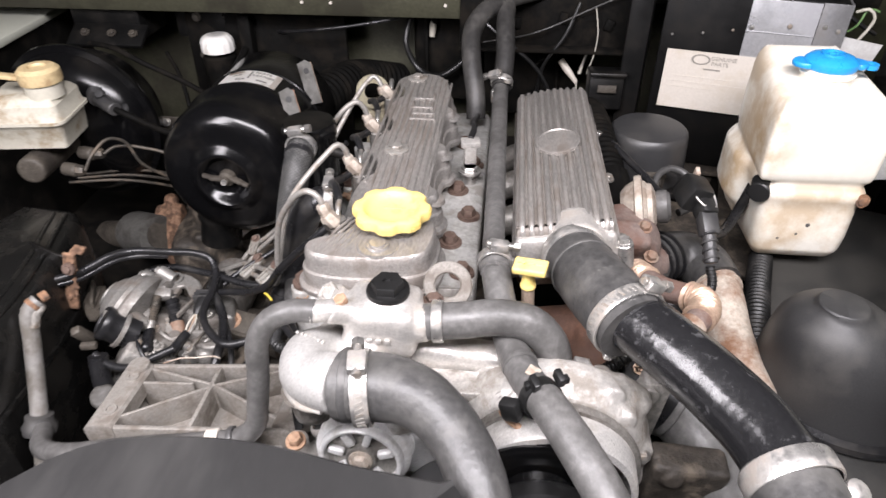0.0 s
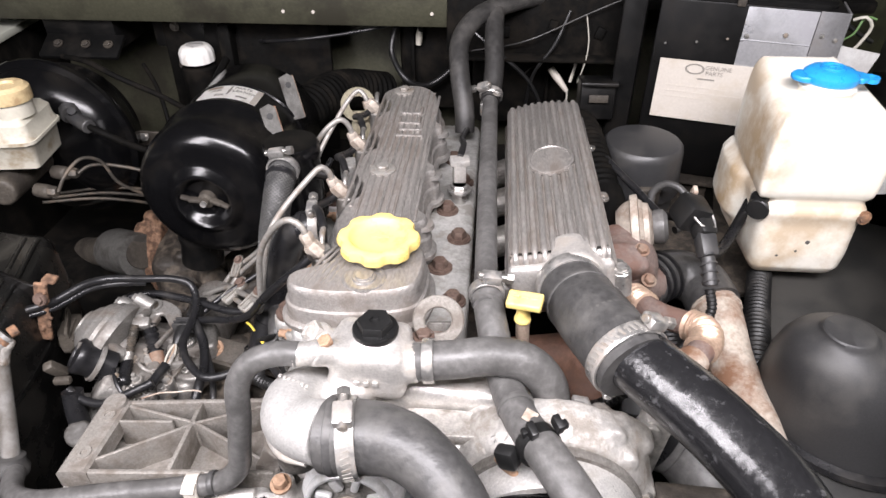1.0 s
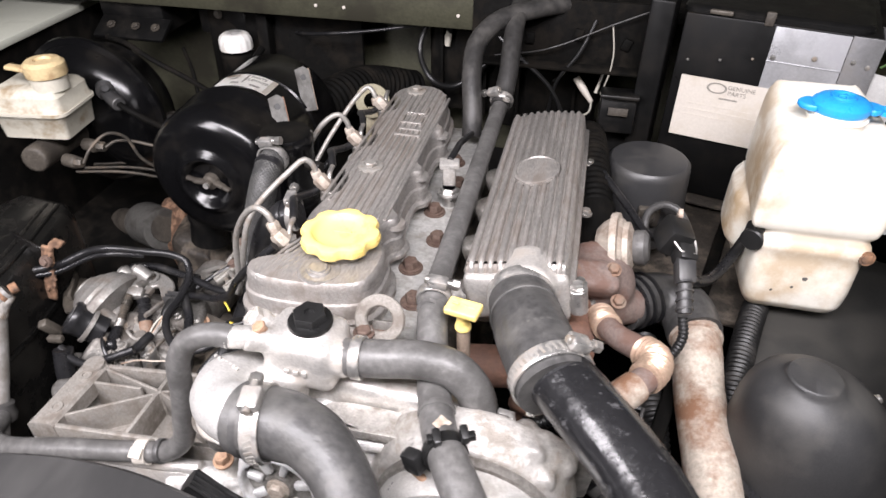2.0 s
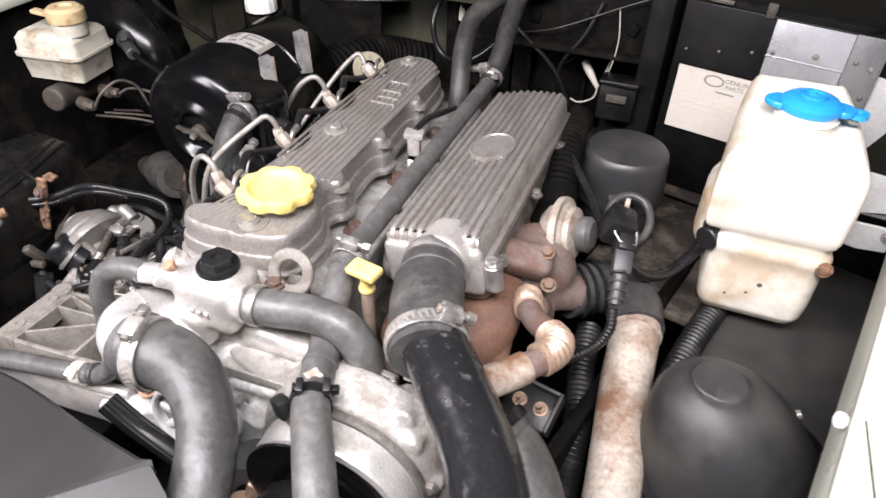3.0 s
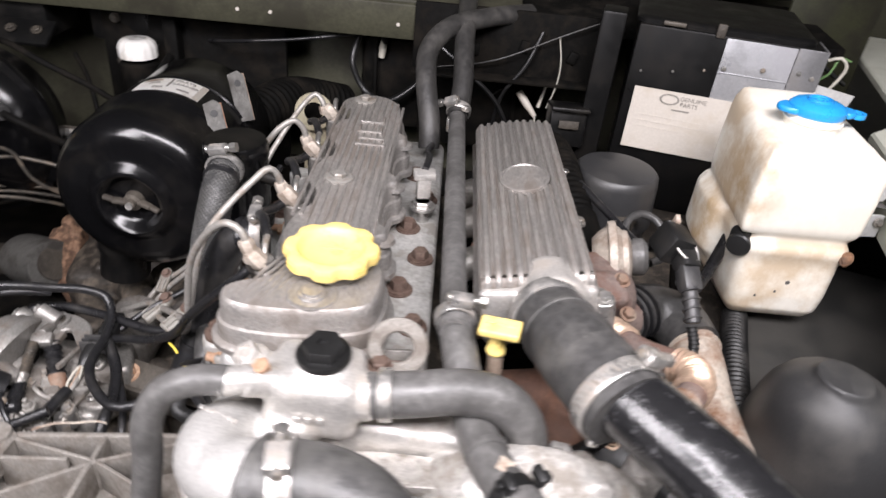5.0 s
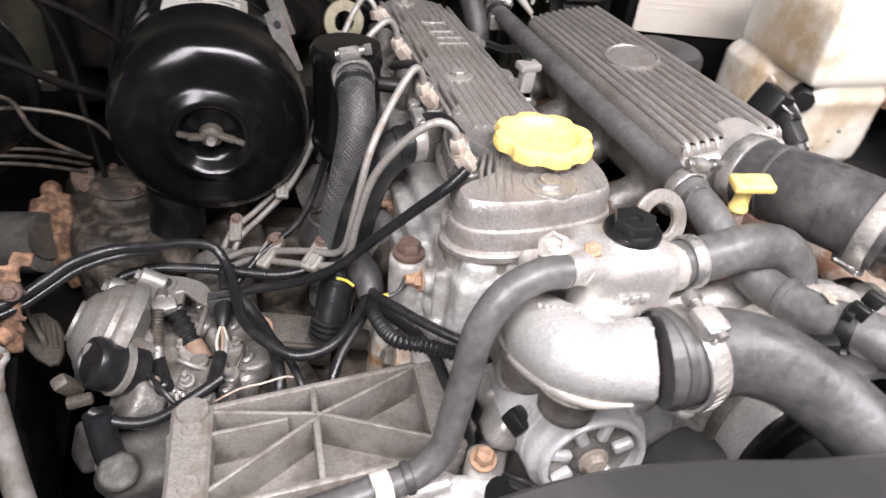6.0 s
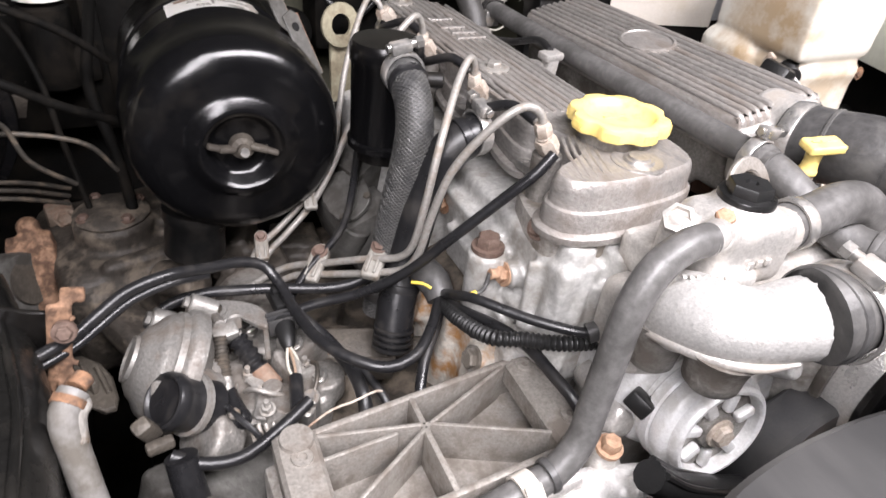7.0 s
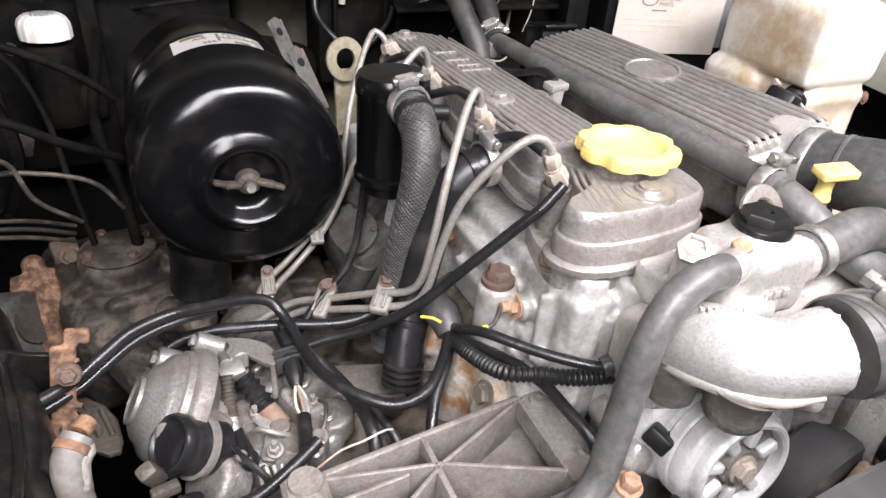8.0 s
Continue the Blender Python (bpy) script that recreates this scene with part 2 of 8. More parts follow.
    cream=material("pale_green_paint", (0.60, 0.61, 0.525), 0.40, 0.0, (0.48, 0.485, 0.41), 0.2, 8, 200, 0.05, 0.05, coat=0.2),
    green=material("olive_paint", (0.088, 0.092, 0.058), 0.4, 0.0, None, 0, 8, 200, 0.05, 0.1),
    braid=material("braided_hose", (0.030, 0.030, 0.030), 0.5, 0.0, None, 0, 40, 700, 0.1, 0.2),
    thread=material("braid_thread", (0.075, 0.074, 0.070), 0.45, 0.1, (0.03, 0.03, 0.03), 0.4, 60, 700, 0.1, 0.3),
    wire_yellow=material("yellow_wire", (0.62, 0.47, 0.07), 0.5, 0.0, None, 0, 20, 300, 0.0, 0.1),
    wire_green=material("green_wire", (0.12, 0.22, 0.08), 0.5, 0.0, None, 0, 20, 300, 0.0, 0.1),
    wire_white=material("white_wire", (0.45, 0.43, 0.37), 0.5, 0.0, None, 0, 20, 300, 0.0, 0.1),
    plaster=material("garage_plaster", (0.5, 0.5, 0.47), 0.8, 0.0, (0.4, 0.4, 0.37), 0.4, 2, 60, 0.2, 0.08),
    concrete=material("garage_concrete", (0.26, 0.25, 0.24), 0.8, 0.0, (0.16, 0.15, 0.14), 0.4, 2, 60, 0.3, 0.12),
    lens=material("orange_lens", (0.8, 0.22, 0.02), 0.25, 0.0, None, 0, 20, 300, 0.0, 0.1),
)


# ---- builders ----
def mesh_object(name, bm, mat, angle=38):
    bmesh.ops.recalc_face_normals(bm, faces=bm.faces[:])
    me = bpy.data.meshes.new(name)
    los, his = Vector((9, 9, 9)), Vector((-9, -9, -9))
    for v in bm.verts:
        for i in range(3):
            los[i], his[i] = min(los[i], v.co[i]), max(his[i], v.co[i])
    mid = (los + his) / 2
    bmesh.ops.translate(bm, vec=-mid, verts=bm.verts[:])
    bm.to_mesh(me)
    bm.free()
    me.materials.append(M[mat])
    me.polygons.foreach_set("use_smooth", [True] * len(me.polygons))
    me.set_sharp_from_angle(angle=radians(angle))
    ob = new(name, me)
    ob.location = mid
    return ob


def thing(name, at, label, category, group="", kind=""):
    ob = new(name)
    ob.empty_display_size = 0.02
    ob.location = at
    return tagged(ob, label, category, group, kind)


def world_at(ob):
    v = Vector(ob.location)
    while ob.parent:
        ob = ob.parent
        v += ob.location
    return v


def part(name, bm, mat, parent, label="", remesh=0.0, smooth=4, angle=38):
    ob = mesh_object(name, bm, mat, angle)
    ob.location -= world_at(parent)
    ob.parent = parent
    if label:
        ob["label"] = label
    melt(ob, remesh, smooth)
    return ob


def solid(name, bm, mat, label, category, group="", kind="", remesh=0.0, smooth=4, angle=38):
    ob = tagged(mesh_object(name, bm, mat, angle), label, category, group, kind)
    melt(ob, remesh, smooth)
    return ob


def melt(ob, size, smooth):
    """Casts the joined primitives of a mesh into one rounded skin."""
    if size:
        r = ob.modifiers.new("cast", "REMESH")
        r.mode, r.voxel_size, r.use_smooth_shade = "VOXEL", size, True
        s = ob.modifiers.new("round", "SMOOTH")
        s.factor, s.iterations = 0.5, smooth


def join(*bms):
    out = bmesh.new()
    for b in bms:
        me = bpy.data.meshes.new("tmp")
        b.to_mesh(me)
        b.free()
        out.from_mesh(me)
        bpy.data.meshes.remove(me)
    return out


def aim(at, way, spin=0.0):
    """A pose at a place with its z axis along way."""
    return Matrix.Translation(at) @ Vector(way).to_track_quat("Z", "Y").to_matrix().to_4x4() @ Matrix.Rotation(radians(spin), 4, "Z")


def box(size, m, bevel=0.002, seg=2):
    bm = bmesh.new()
    bmesh.ops.create_cube(bm, size=1, matrix=Matrix.Diagonal((*size, 1)))
    if bevel:
        bmesh.ops.bevel(bm, geom=bm.edges[:], offset=bevel, segments=seg, profile=0.5, affect="EDGES")
    bm.transform(m if isinstance(m, Matrix) else Matrix.Translation(m))
    return bm


def lathe(profile, m, seg=40):
    """Turns (radius, height) pairs round the z axis of m."""
    bm = bmesh.new()
    rings = []
    for r, h in profile:
        if r < 1e-6:
            rings.append([bm.verts.new((0, 0, h))])
        else:
            rings.append([bm.verts.new((r * math.cos(2 * math.pi * i / seg), r * math.sin(2 * math.pi * i / seg), h)) for i in range(seg)])
    for a, b in zip(rings, rings[1:]):
        for i in range(seg):
            j = (i + 1) % seg
            if len(a) == 1 and len(b) == 1:
                continue
            if len(a) == 1:
                bm.faces.new((a[0], b[i], b[j]))
            elif len(b) == 1:
                bm.faces.new((a[i], a[j], b[0]))
            else:
                bm.faces.new((a[i], a[j], b[j], b[i]))
    for ring in (rings[0], rings[-1]):
        if len(ring) > 1 and profile[0] != profile[-1]:
            bm.faces.new(ring)
    if profile[0] == profile[-1] and len(rings[0]) > 1:
        bmesh.ops.remove_doubles(bm, verts=bm.verts[:], dist=1e-6)
    bm.transform(m)
    return bm


def rod(a, b, r, seg=20, bevel=0.0):
    a, b = Vector(a), Vector(b)
    h = (b - a).length
    e = bevel or min(r, h) * 0.12
    return lathe([(0, 0), (r - e, 0), (r, e), (r, h - e), (r - e, h), (0, h)], aim(a, b - a), seg)


def ball(at, r, squash=(1, 1, 1), seg=20):
    bm = bmesh.new()
    bmesh.ops.create_uvsphere(bm, u_segments=seg, v_segments=seg // 2 + 2, radius=r)
    bm.transform(Matrix.Translation(at) @ Matrix.Diagonal((*squash, 1)))
    return bm


def curve(pts, step=0.006):
    """A smooth line through the points, as places about step apart."""
    p = [Vector(q) for q in pts]
    p = [2 * p[0] - p[1]] + p + [2 * p[-1] - p[-2]]
    out = []
    for a, b, c, d in zip(p, p[1:], p[2:], p[3:]):
        n = max(2, int((c - b).length / step))
        t0 = 0.0
        t1 = t0 + max(1e-4, (b - a).length) ** 0.5
        t2 = t1 + max(1e-4, (c - b).length) ** 0.5
        t3 = t2 + max(1e-4, (d - c).length) ** 0.5
        for i in range(n):
            t = t1 + (t2 - t1) * i / n
            a1 = a * ((t1 - t) / (t1 - t0)) + b * ((t - t0) / (t1 - t0))
            a2 = b * ((t2 - t) / (t2 - t1)) + c * ((t - t1) / (t2 - t1))
            a3 = c * ((t3 - t) / (t3 - t2)) + d * ((t - t2) / (t3 - t2))
            b1 = a1 * ((t2 - t) / (t2 - t0)) + a2 * ((t - t0) / (t2 - t0))
            b2 = a2 * ((t3 - t) / (t3 - t1)) + a3 * ((t - t1) / (t3 - t1))
            out.append(b1 * ((t2 - t) / (t2 - t1)) + b2 * ((t - t1) / (t2 - t1)))
    out.append(p[-2])
    return out


def tube(pts, r, seg=20, step=0.006, pitch=0.0, depth=0.0, weave=0.0):
    """A round tube along a smooth line. r: one radius or one for each point. pitch, depth: corrugations."""
    if pitch:
        step = pitch / 6
    line = curve(pts, step)
    n = len(line)
    if isinstance(r, (int, float)):
        radii = [r] * n
    else:
        done, radii = [0.0], []
        for a, b in zip(pts, pts[1:]):
            done.append(done[-1] + (Vector(b) - Vector(a)).length)
        for i in range(n):
            s = done[-1] * i / (n - 1)
            k = max(j for j in range(len(done) - 1) if done[j] <= s + 1e-9)
            f = (s - done[k]) / max(1e-9, done[k + 1] - done[k])
            f = f * f * (3 - 2 * f)
            radii.append(r[k] * (1 - f) + r[k + 1] * f)
    run = 0.0
    bm = bmesh.new()
    rings = []
    up = None
    for i, p in enumerate(line):
        way = (line[min(n - 1, i + 1)] - line[max(0, i - 1)]).normalized()
        if up is None:
            up = way.orthogonal().normalized()
        up = (up - way * up.dot(way)).normalized()
        side = way.cross(up)
        if i:
            run += (p - line[i - 1]).length
        q = radii[i]
        if pitch:
            q -= depth * (0.5 - 0.5 * math.cos(2 * math.pi * run / pitch))
        rings.append([bm.verts.new(p + (up * math.cos(2 * math.pi * k / seg) + side * math.sin(2 * math.pi * k / seg)) * (q + (weave * math.copysign(1, math.sin(16 * math.pi * k / seg)) * math.sin(run / 0.0016 + 3.1 * math.copysign(1, math.sin(16 * math.pi * k / seg)) * math.sin(16 * math.pi * k / seg)) if weave else 0))) for k in range(seg)])
    for a, b in zip(rings, rings[1:]):
        for k in range(seg):
            bm.faces.new((a[k], a[(k + 1) % seg], b[(k + 1) % seg], b[k]))
    bm.faces.new(rings[0])
    bm.faces.new(rings[-1])
    return bm


def rounded(poly, times=2):
    """Rounds the corners of a flat outline."""
    p = [Vector(q) for q in poly]
    for _ in range(times):
        q = []
        for a, b in zip(p, p[1:] + p[:1]):
            q += [a * 0.75 + b * 0.25, a * 0.25 + b * 0.75]
        p = q
    return p


def rrect(x0, y0, x1, y1, r, n=6):
    """A rectangle with round corners."""
    out = []
    for cx, cy, a in ((x1 - r, y1 - r, 0), (x0 + r, y1 - r, 90), (x0 + r, y0 + r, 180), (x1 - r, y0 + r, 270)):
        out += [(cx + r * math.cos(radians(a + 90 * k / n)), cy + r * math.sin(radians(a + 90 * k / n))) for k in range(n + 1)]
    return out


def puff(poly, levels, m=Matrix.Identity(4)):
    """A casting over a flat outline: levels are (how far the outline shrinks, height)."""
    p = [Vector((q[0], q[1])) for q in poly]
    n = len(p)
    area = sum(p[i].x * p[(i + 1) % n].y - p[(i + 1) % n].x * p[i].y for i in range(n))
    if area < 0:
        p.reverse()
    norm = []
    for i in range(n):
        d = (p[(i + 1) % n] - p[i - 1]).normalized()
        norm.append(Vector((-d.y, d.x)))
    bm = bmesh.new()
    rings = [[bm.verts.new((p[i].x + norm[i].x * o, p[i].y + norm[i].y * o, h)) for i in range(n)] for o, h in levels]
    for a, b in zip(rings, rings[1:]):
        for i in range(n):
            bm.faces.new((a[i], a[(i + 1) % n], b[(i + 1) % n], b[i]))
    bm.faces.new(rings[0])
    bm.faces.new(rings[-1])
    bm.transform(m)
    return bm


def slab(poly, low, high, m=Matrix.Identity(4), edge=0.0015):
    return puff(poly, [(edge, low), (0, low + edge), (0, high - edge), (edge, high)], m)


def hexbolt(at, way, r=0.008, h=0.007, washer=True):
    """A hexagon head with a washer face."""
    bms = [lathe([(0, 0), (r * 0.98, 0), (r, r * 0.1), (r, h * 0.8), (r * 0.84, h), (0, h)], aim(at, way), 6)]
    if washer:
        bms.append(lathe([(0, -0.001), (r * 1.35, -0.001), (r * 1.35, h * 0.22), (0, h * 0.22)], aim(at, way), 24))
    return join(*bms)


def strands(pts, r, count, lead, thick):
    """Threads wound both ways round a hose; lead: length of one turn."""
    line = curve(pts, 0.0022)
    bm = bmesh.new()
    frames, up, run = [], None, 0.0
    for i, p in enumerate(line):
        way = (line[min(len(line) - 1, i + 1)] - line[max(0, i - 1)]).normalized()
        up = way.orthogonal().normalized() if up is None else (up - way * up.dot(way)).normalized()
        if i:
            run += (p - line[i - 1]).length
        frames.append((p, up, way.cross(up), run))
    for hand in (1, -1):
        for k in range(count):
            last = None
            for i, (p, u, v, s) in enumerate(frames):
                a = hand * 2 * math.pi * s / lead + 2 * math.pi * k / count
                da = thick / r
                h = r + 0.0004 + 0.0003 * math.sin(i * 1.4 + hand + k)
                ring = [bm.verts.new(p + (u * math.cos(b) + v * math.sin(b)) * q) for b, q in ((a - da, r), (a - da * 0.5, h), (a + da * 0.5, h), (a + da, r))]
                if last:
                    for j in range(3):
                        bm.faces.new((last[j], last[j + 1], ring[j + 1], ring[j]))
                last = ring
    return bm


def lettering(text, size, deep=0.0):
    """Flat letters in the xy plane, centred on the origin, as a bmesh."""
    cu = bpy.data.curves.new("letters", "FONT")
    cu.body, cu.size, cu.align_x, cu.align_y, cu.extrude = text, size, "CENTER", "CENTER", deep
    ob = bpy.data.objects.new("letters", cu)
    scene.collection.objects.link(ob)
    me = bpy.data.meshes.new_from_object(ob.evaluated_get(bpy.context.evaluated_depsgraph_get()))
    bm = bmesh.new()
    bm.from_mesh(me)
    bpy.data.objects.remove(ob)
    bpy.data.curves.remove(cu)
    bpy.data.meshes.remove(me)
    return bm


def cuff(root, at, way, r, mat, width=0.010):
    """The thicker moulded end of a rubber hose."""
    w = width / 2
    part("end_cuff", lathe([(r, -w), (r + 0.0012, -w * 0.8), (r + 0.0016, 0), (r + 0.0012, w * 0.8), (r, w), (r, -w)], aim(at, way), 36), mat, root)


def hose_clamp(at, way, r, spin, width=0.012, group="hose clamps", label="galvanised worm-drive hose clamp round a rubber hose", worm=True):
    """A worm-drive band: band, slots, worm housing and screw."""
    root = thing("hose_clamp", at, label, "clamp", group)
    m = aim(at, way, spin)
    w = width / 2
    band = part("band", lathe([(r, -w), (r + 0.0016, -w), (r + 0.0022, -w * 0.8), (r + 0.0022, w * 0.8), (r + 0.0016, w), (r, w), (r, -w)], m, 56), "zinc", root)
    if worm:
        worm_box = part("worm_housing", box((0.009, 0.018, width * 1.12), m @ Matrix.Translation((r + 0.006, 0, 0)), 0.002), "zinc", root)
        part("screw", join(rod(m @ Vector((r + 0.007, -0.017, 0)), m @ Vector((r + 0.007, 0.012, 0)), 0.0035, 12),
                           lathe([(0, 0), (0.0052, 0), (0.0052, 0.006), (0, 0.006)], m @ Matrix.Translation((r + 0.007, -0.019, 0)) @ Matrix.Rotation(radians(-90), 4, "X"), 6)), "steel", worm_box)
        if r > 0.02:
            for a in range(20, 120, 9):
                part("slot", box((0.0006, 0.0022, width * 0.55), m @ Matrix.Rotation(radians(a), 4, "Z") @ Matrix.Translation((r + 0.0022, 0, 0)) @ Matrix.Rotation(radians(18), 4, "X"), 0), "fuelpipe", band)
    return root


# ---- the place: garage and engine bay ----
def plain(name, size, at, mat, label, category, bevel=0.004):
    return solid(name, box(size, Matrix.Translation(at), bevel), mat, label, category, kind="structure")


plain("floor", (7.0, 7.0, 0.1), (0, 0.5, -0.05), "concrete", "grey concrete garage floor under the vehicle", "floor")
plain("ceiling", (7.0, 7.0, 0.1), (0, 0.5, 2.75), "plaster", "plain pale garage ceiling", "ceiling")
plain("wall_front", (7.0, 0.1, 2.7), (0, -2.95, 1.35), "plaster", "plain pale garage wall", "wall")
plain("wall_back", (7.0, 0.1, 2.7), (0, 3.95, 1.35), "plaster", "plain pale garage wall", "wall")
plain("wall_side", (0.1, 6.8, 2.7), (-3.45, 0.5, 1.35), "plaster", "plain pale garage wall", "wall")
plain("wall_side_far", (0.1, 6.8, 2.7), (3.45, 0.5, 1.35), "plaster", "plain pale garage wall", "wall")

CAR = Matrix.Translation((0.42, 0.47, 0)) @ Matrix.Rotation(radians(-15.5), 4, "Z")

# bulkhead with its folded lip
bulk = thing("bulkhead", (0, 1.2, 0.6), "khaki painted steel bulkhead, near-black low down for grime and shade", "bulkhead", kind="structure")
part("panel", box((1.75, 0.02, 0.9), Matrix.Translation((-0.175, 1.25, 0.68)), 0.004), "khaki", bulk)
# toe board and dark ledge carry shade in their near-black colour
part("sloping_toe_board", box((1.9, 0.02, 0.5), pose(-0.1, 1.17, 0.62, -24), 0.004), "grime_shade", bulk)
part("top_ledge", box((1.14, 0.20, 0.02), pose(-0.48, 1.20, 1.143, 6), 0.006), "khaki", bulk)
part("dark_ledge", box((0.51, 0.20, 0.02), pose(0.347, 1.22, 1.128, 6), 0.006), "grime_shade", bulk)
part("folded_lip", box((1.14, 0.012, 0.056), pose(-0.48, 1.097, 1.111, 8), 0.004), "khaki", bulk)
for x in (-0.345, -0.295, -0.10, 0.02):
    part("rivet", lathe([(0, 0), (0.0030, 0), (0.0026, 0.0015), (0, 0.002)], aim((x, 1.0905, 1.106), (0, -1, 0.1)), 14), "paper", bulk)

bonnet = thing("bonnet", (0, 1.3, 1.16), "raised khaki painted bonnet, propped open behind the engine", "bonnet", kind="structure")
part("skin", box((1.45, 1.2, 0.012), pose(-0.05, 1.50, 1.72, 68), 0.004), "khaki", bonnet)
part("stiffener", box((1.3, 0.10, 0.03), pose(-0.05, 1.44, 1.68, 68), 0.006), "khaki", bonnet)

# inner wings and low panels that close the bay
# panels down here are coloured for shade as well as oil
near = thing("inner_wing_left", (-0.8, 0.6, 0.6), "inner wing panel, near-black for oil and shade", "inner wing", kind="structure")
part("panel", box((0.02, 1.4, 0.7), pose(-0.83, 0.6, 0.70, 0, -6), 0.004), "grime_shade", near)
part("shelf", box((0.34, 0.8, 0.015), pose(-0.70, 0.86, 0.70, 0, 8), 0.004), "grime_shade", near)
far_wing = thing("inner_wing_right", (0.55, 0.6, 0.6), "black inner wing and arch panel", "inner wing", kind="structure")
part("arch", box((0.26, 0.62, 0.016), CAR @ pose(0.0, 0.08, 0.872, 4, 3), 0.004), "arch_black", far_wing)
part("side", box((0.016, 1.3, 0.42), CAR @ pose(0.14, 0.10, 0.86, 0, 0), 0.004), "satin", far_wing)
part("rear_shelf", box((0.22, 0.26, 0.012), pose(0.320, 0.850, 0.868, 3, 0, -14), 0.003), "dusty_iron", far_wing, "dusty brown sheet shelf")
part("lower_side", box((0.016, 1.0, 0.5), CAR @ pose(-0.19, 0.15, 0.63, 0, 0), 0.004), "grime_shade", far_wing)
under = thing("undertray", (0, 0.6, 0.45), "chassis and undertray below the engine, near-black for oil and shade", "undertray", kind="structure")
part("tray", box((1.7, 1.7, 0.02), Matrix.Translation((-0.1, 0.5, 0.45)), 0.004), "grime_shade", under)
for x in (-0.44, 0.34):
    part("chassis_rail", box((0.09, 1.6, 0.14), Matrix.Translation((x, 0.5, 0.56)), 0.012), "grime_shade", under)
part("crossmember", box((0.8, 0.10, 0.12), Matrix.Translation((-0.05, 0.16, 0.56)), 0.012), "grime_shade", under)

# the wing's painted top
wing = thing("front_wing", CAR @ Vector((0.1, 0.1, 1.06)), "pale green painted front wing with a folded inner edge", "wing")
part("top_panel", slab([(0.0, -0.62), (0.42, -0.62), (0.42, 1.08), (0.092, 1.08), (0.080, 0.86), (0.068, 0.62), (0.052, 0.50), (0.0, 0.43)], 1.066, 1.080, CAR, 0.003), "cream", wing)
part("inner_flange", box((0.008, 1.05, 0.07), CAR @ Matrix.Translation((0.005, -0.095, 1.04)), 0.002), "cream", wing)
part("outer_seam", box((0.0016, 0.90, 0.003), CAR @ Matrix.Translation((0.213, 0.62, 1.0798)), 0), "iron", wing)
VENT = Matrix.Translation((0.512, 0.575, 0)) @ Matrix.Rotation(radians(-15.5), 4, "Z")
part("vent_gasket", puff(rrect(-0.0490, -0.117, 0.0490, 0.107, 0.036), [(0, 1.0795), (0, 1.0812)], VENT), "cap", wing, "thin black vent gasket")
vent_plate = part("vent_surround", puff(rrect(-0.047, -0.115, 0.047, 0.105, 0.035), [(0, 1.079), (0, 1.084), (0.003, 1.0865), (0.007, 1.0865), (0.009, 1.083)], VENT), "bright_alloy", wing, "bright edged oval vent plate")
part("vent_screw", lathe([(0, 0), (0.0045, 0), (0.0038, 0.0018), (0.0012, 0.0022), (0, 0.0012)], VENT @ Matrix.Translation((-0.030, -0.045, 1.0840)), 16), "steel", vent_plate)
for k in range(11):
    part("vent_slot", box((0.060, 0.0085, 0.003), VENT @ Matrix.Translation((0.004, -0.068 + k * 0.0155, 1.0835)), 0.001), "cap", vent_plate)
part("tread_strip", slab([(0.441, 0.405), (0.462, 0.442), (0.470, 0.442), (0.448, 0.30), (0.436, 0.30), (0.440, 0.38)], 1.079, 1.088, edge=0.002), "green", wing)
part("seam", box((0.0009, 0.09, 0.003), pose(0.4095, 0.368, 1.0798, 0, 0, -2), 0), "iron", wing)
part("seam", box((0.0009, 0.03, 0.003), pose(0.4445, 0.425, 1.0798, 0, 0, -4), 0), "iron", wing)
part("edge_screw", join(rod((0.412, 0.424, 1.066), (0.402, 0.422, 1.066), 0.0030), lathe([(0, 0), (0.0058, 0), (0.0058, 0.003), (0.003, 0.0045), (0, 0.0045)], aim((0.4035, 0.4222, 1.066), (-1, -0.2, 0.3)), 14)), "white", wing)
lamp = thing("side_lamp", CAR @ Vector((0.235, 1.0, 1.08)), "round orange indicator lamp on the wing", "lamp")
part("base", lathe([(0, 0), (0.034, 0), (0.034, 0.008), (0, 0.008)], CAR @ Matrix.Translation((0.235, 1.02, 1.081)), 24), "cap", lamp)
part("lens", lathe([(0, 0), (0.029, 0), (0.028, 0.018), (0.02, 0.028), (0, 0.031)], CAR @ Matrix.Translation((0.235, 1.02, 1.0895)), 24), "lens", lamp)

# fan cowl: curved black top sheet at the front of the bay
cowl = thing("fan_cowl", (-0.16, 0.2, 0.86), "dusty grey plastic radiator fan cowl with scuffed top sheet", "fan cowl")
edge = curve([(-0.40, 0.105, 0), (-0.335, 0.172, 0), (-0.298, 0.213, 0), (-0.279, 0.232, 0), (-0.255, 0.246, 0), (-0.210, 0.2545, 0), (-0.156, 0.2555, 0), (-0.118, 0.2505, 0), (-0.085, 0.2440, 0), (-0.045, 0.2385, 0), (-0.012, 0.2345, 0)], 0.010)
outline = [(p.x, p.y) for p in edge] + [(-0.10, 0.146), (-0.10, 0.06), (-0.40, 0.06)]
part("top_sheet", slab(outline, 1.030, 1.044, edge=0.003), "cowl", cowl)
part("rear_skirt", puff([(p.x, p.y - 0.003) for p in edge] + [(p.x, p.y - 0.012) for p in reversed(edge)], [(0, 0.86), (0, 1.032)]), "cowl", cowl)
fold = bmesh.new()
fold.faces.new([fold.verts.new(v) for v in ((-0.013, 0.2335, 1.043), (-0.10, 0.1465, 1.043), (-0.10, 0.060, 1.030), (0.012, 0.085, 0.990), (0.030, 0.212, 0.992))])
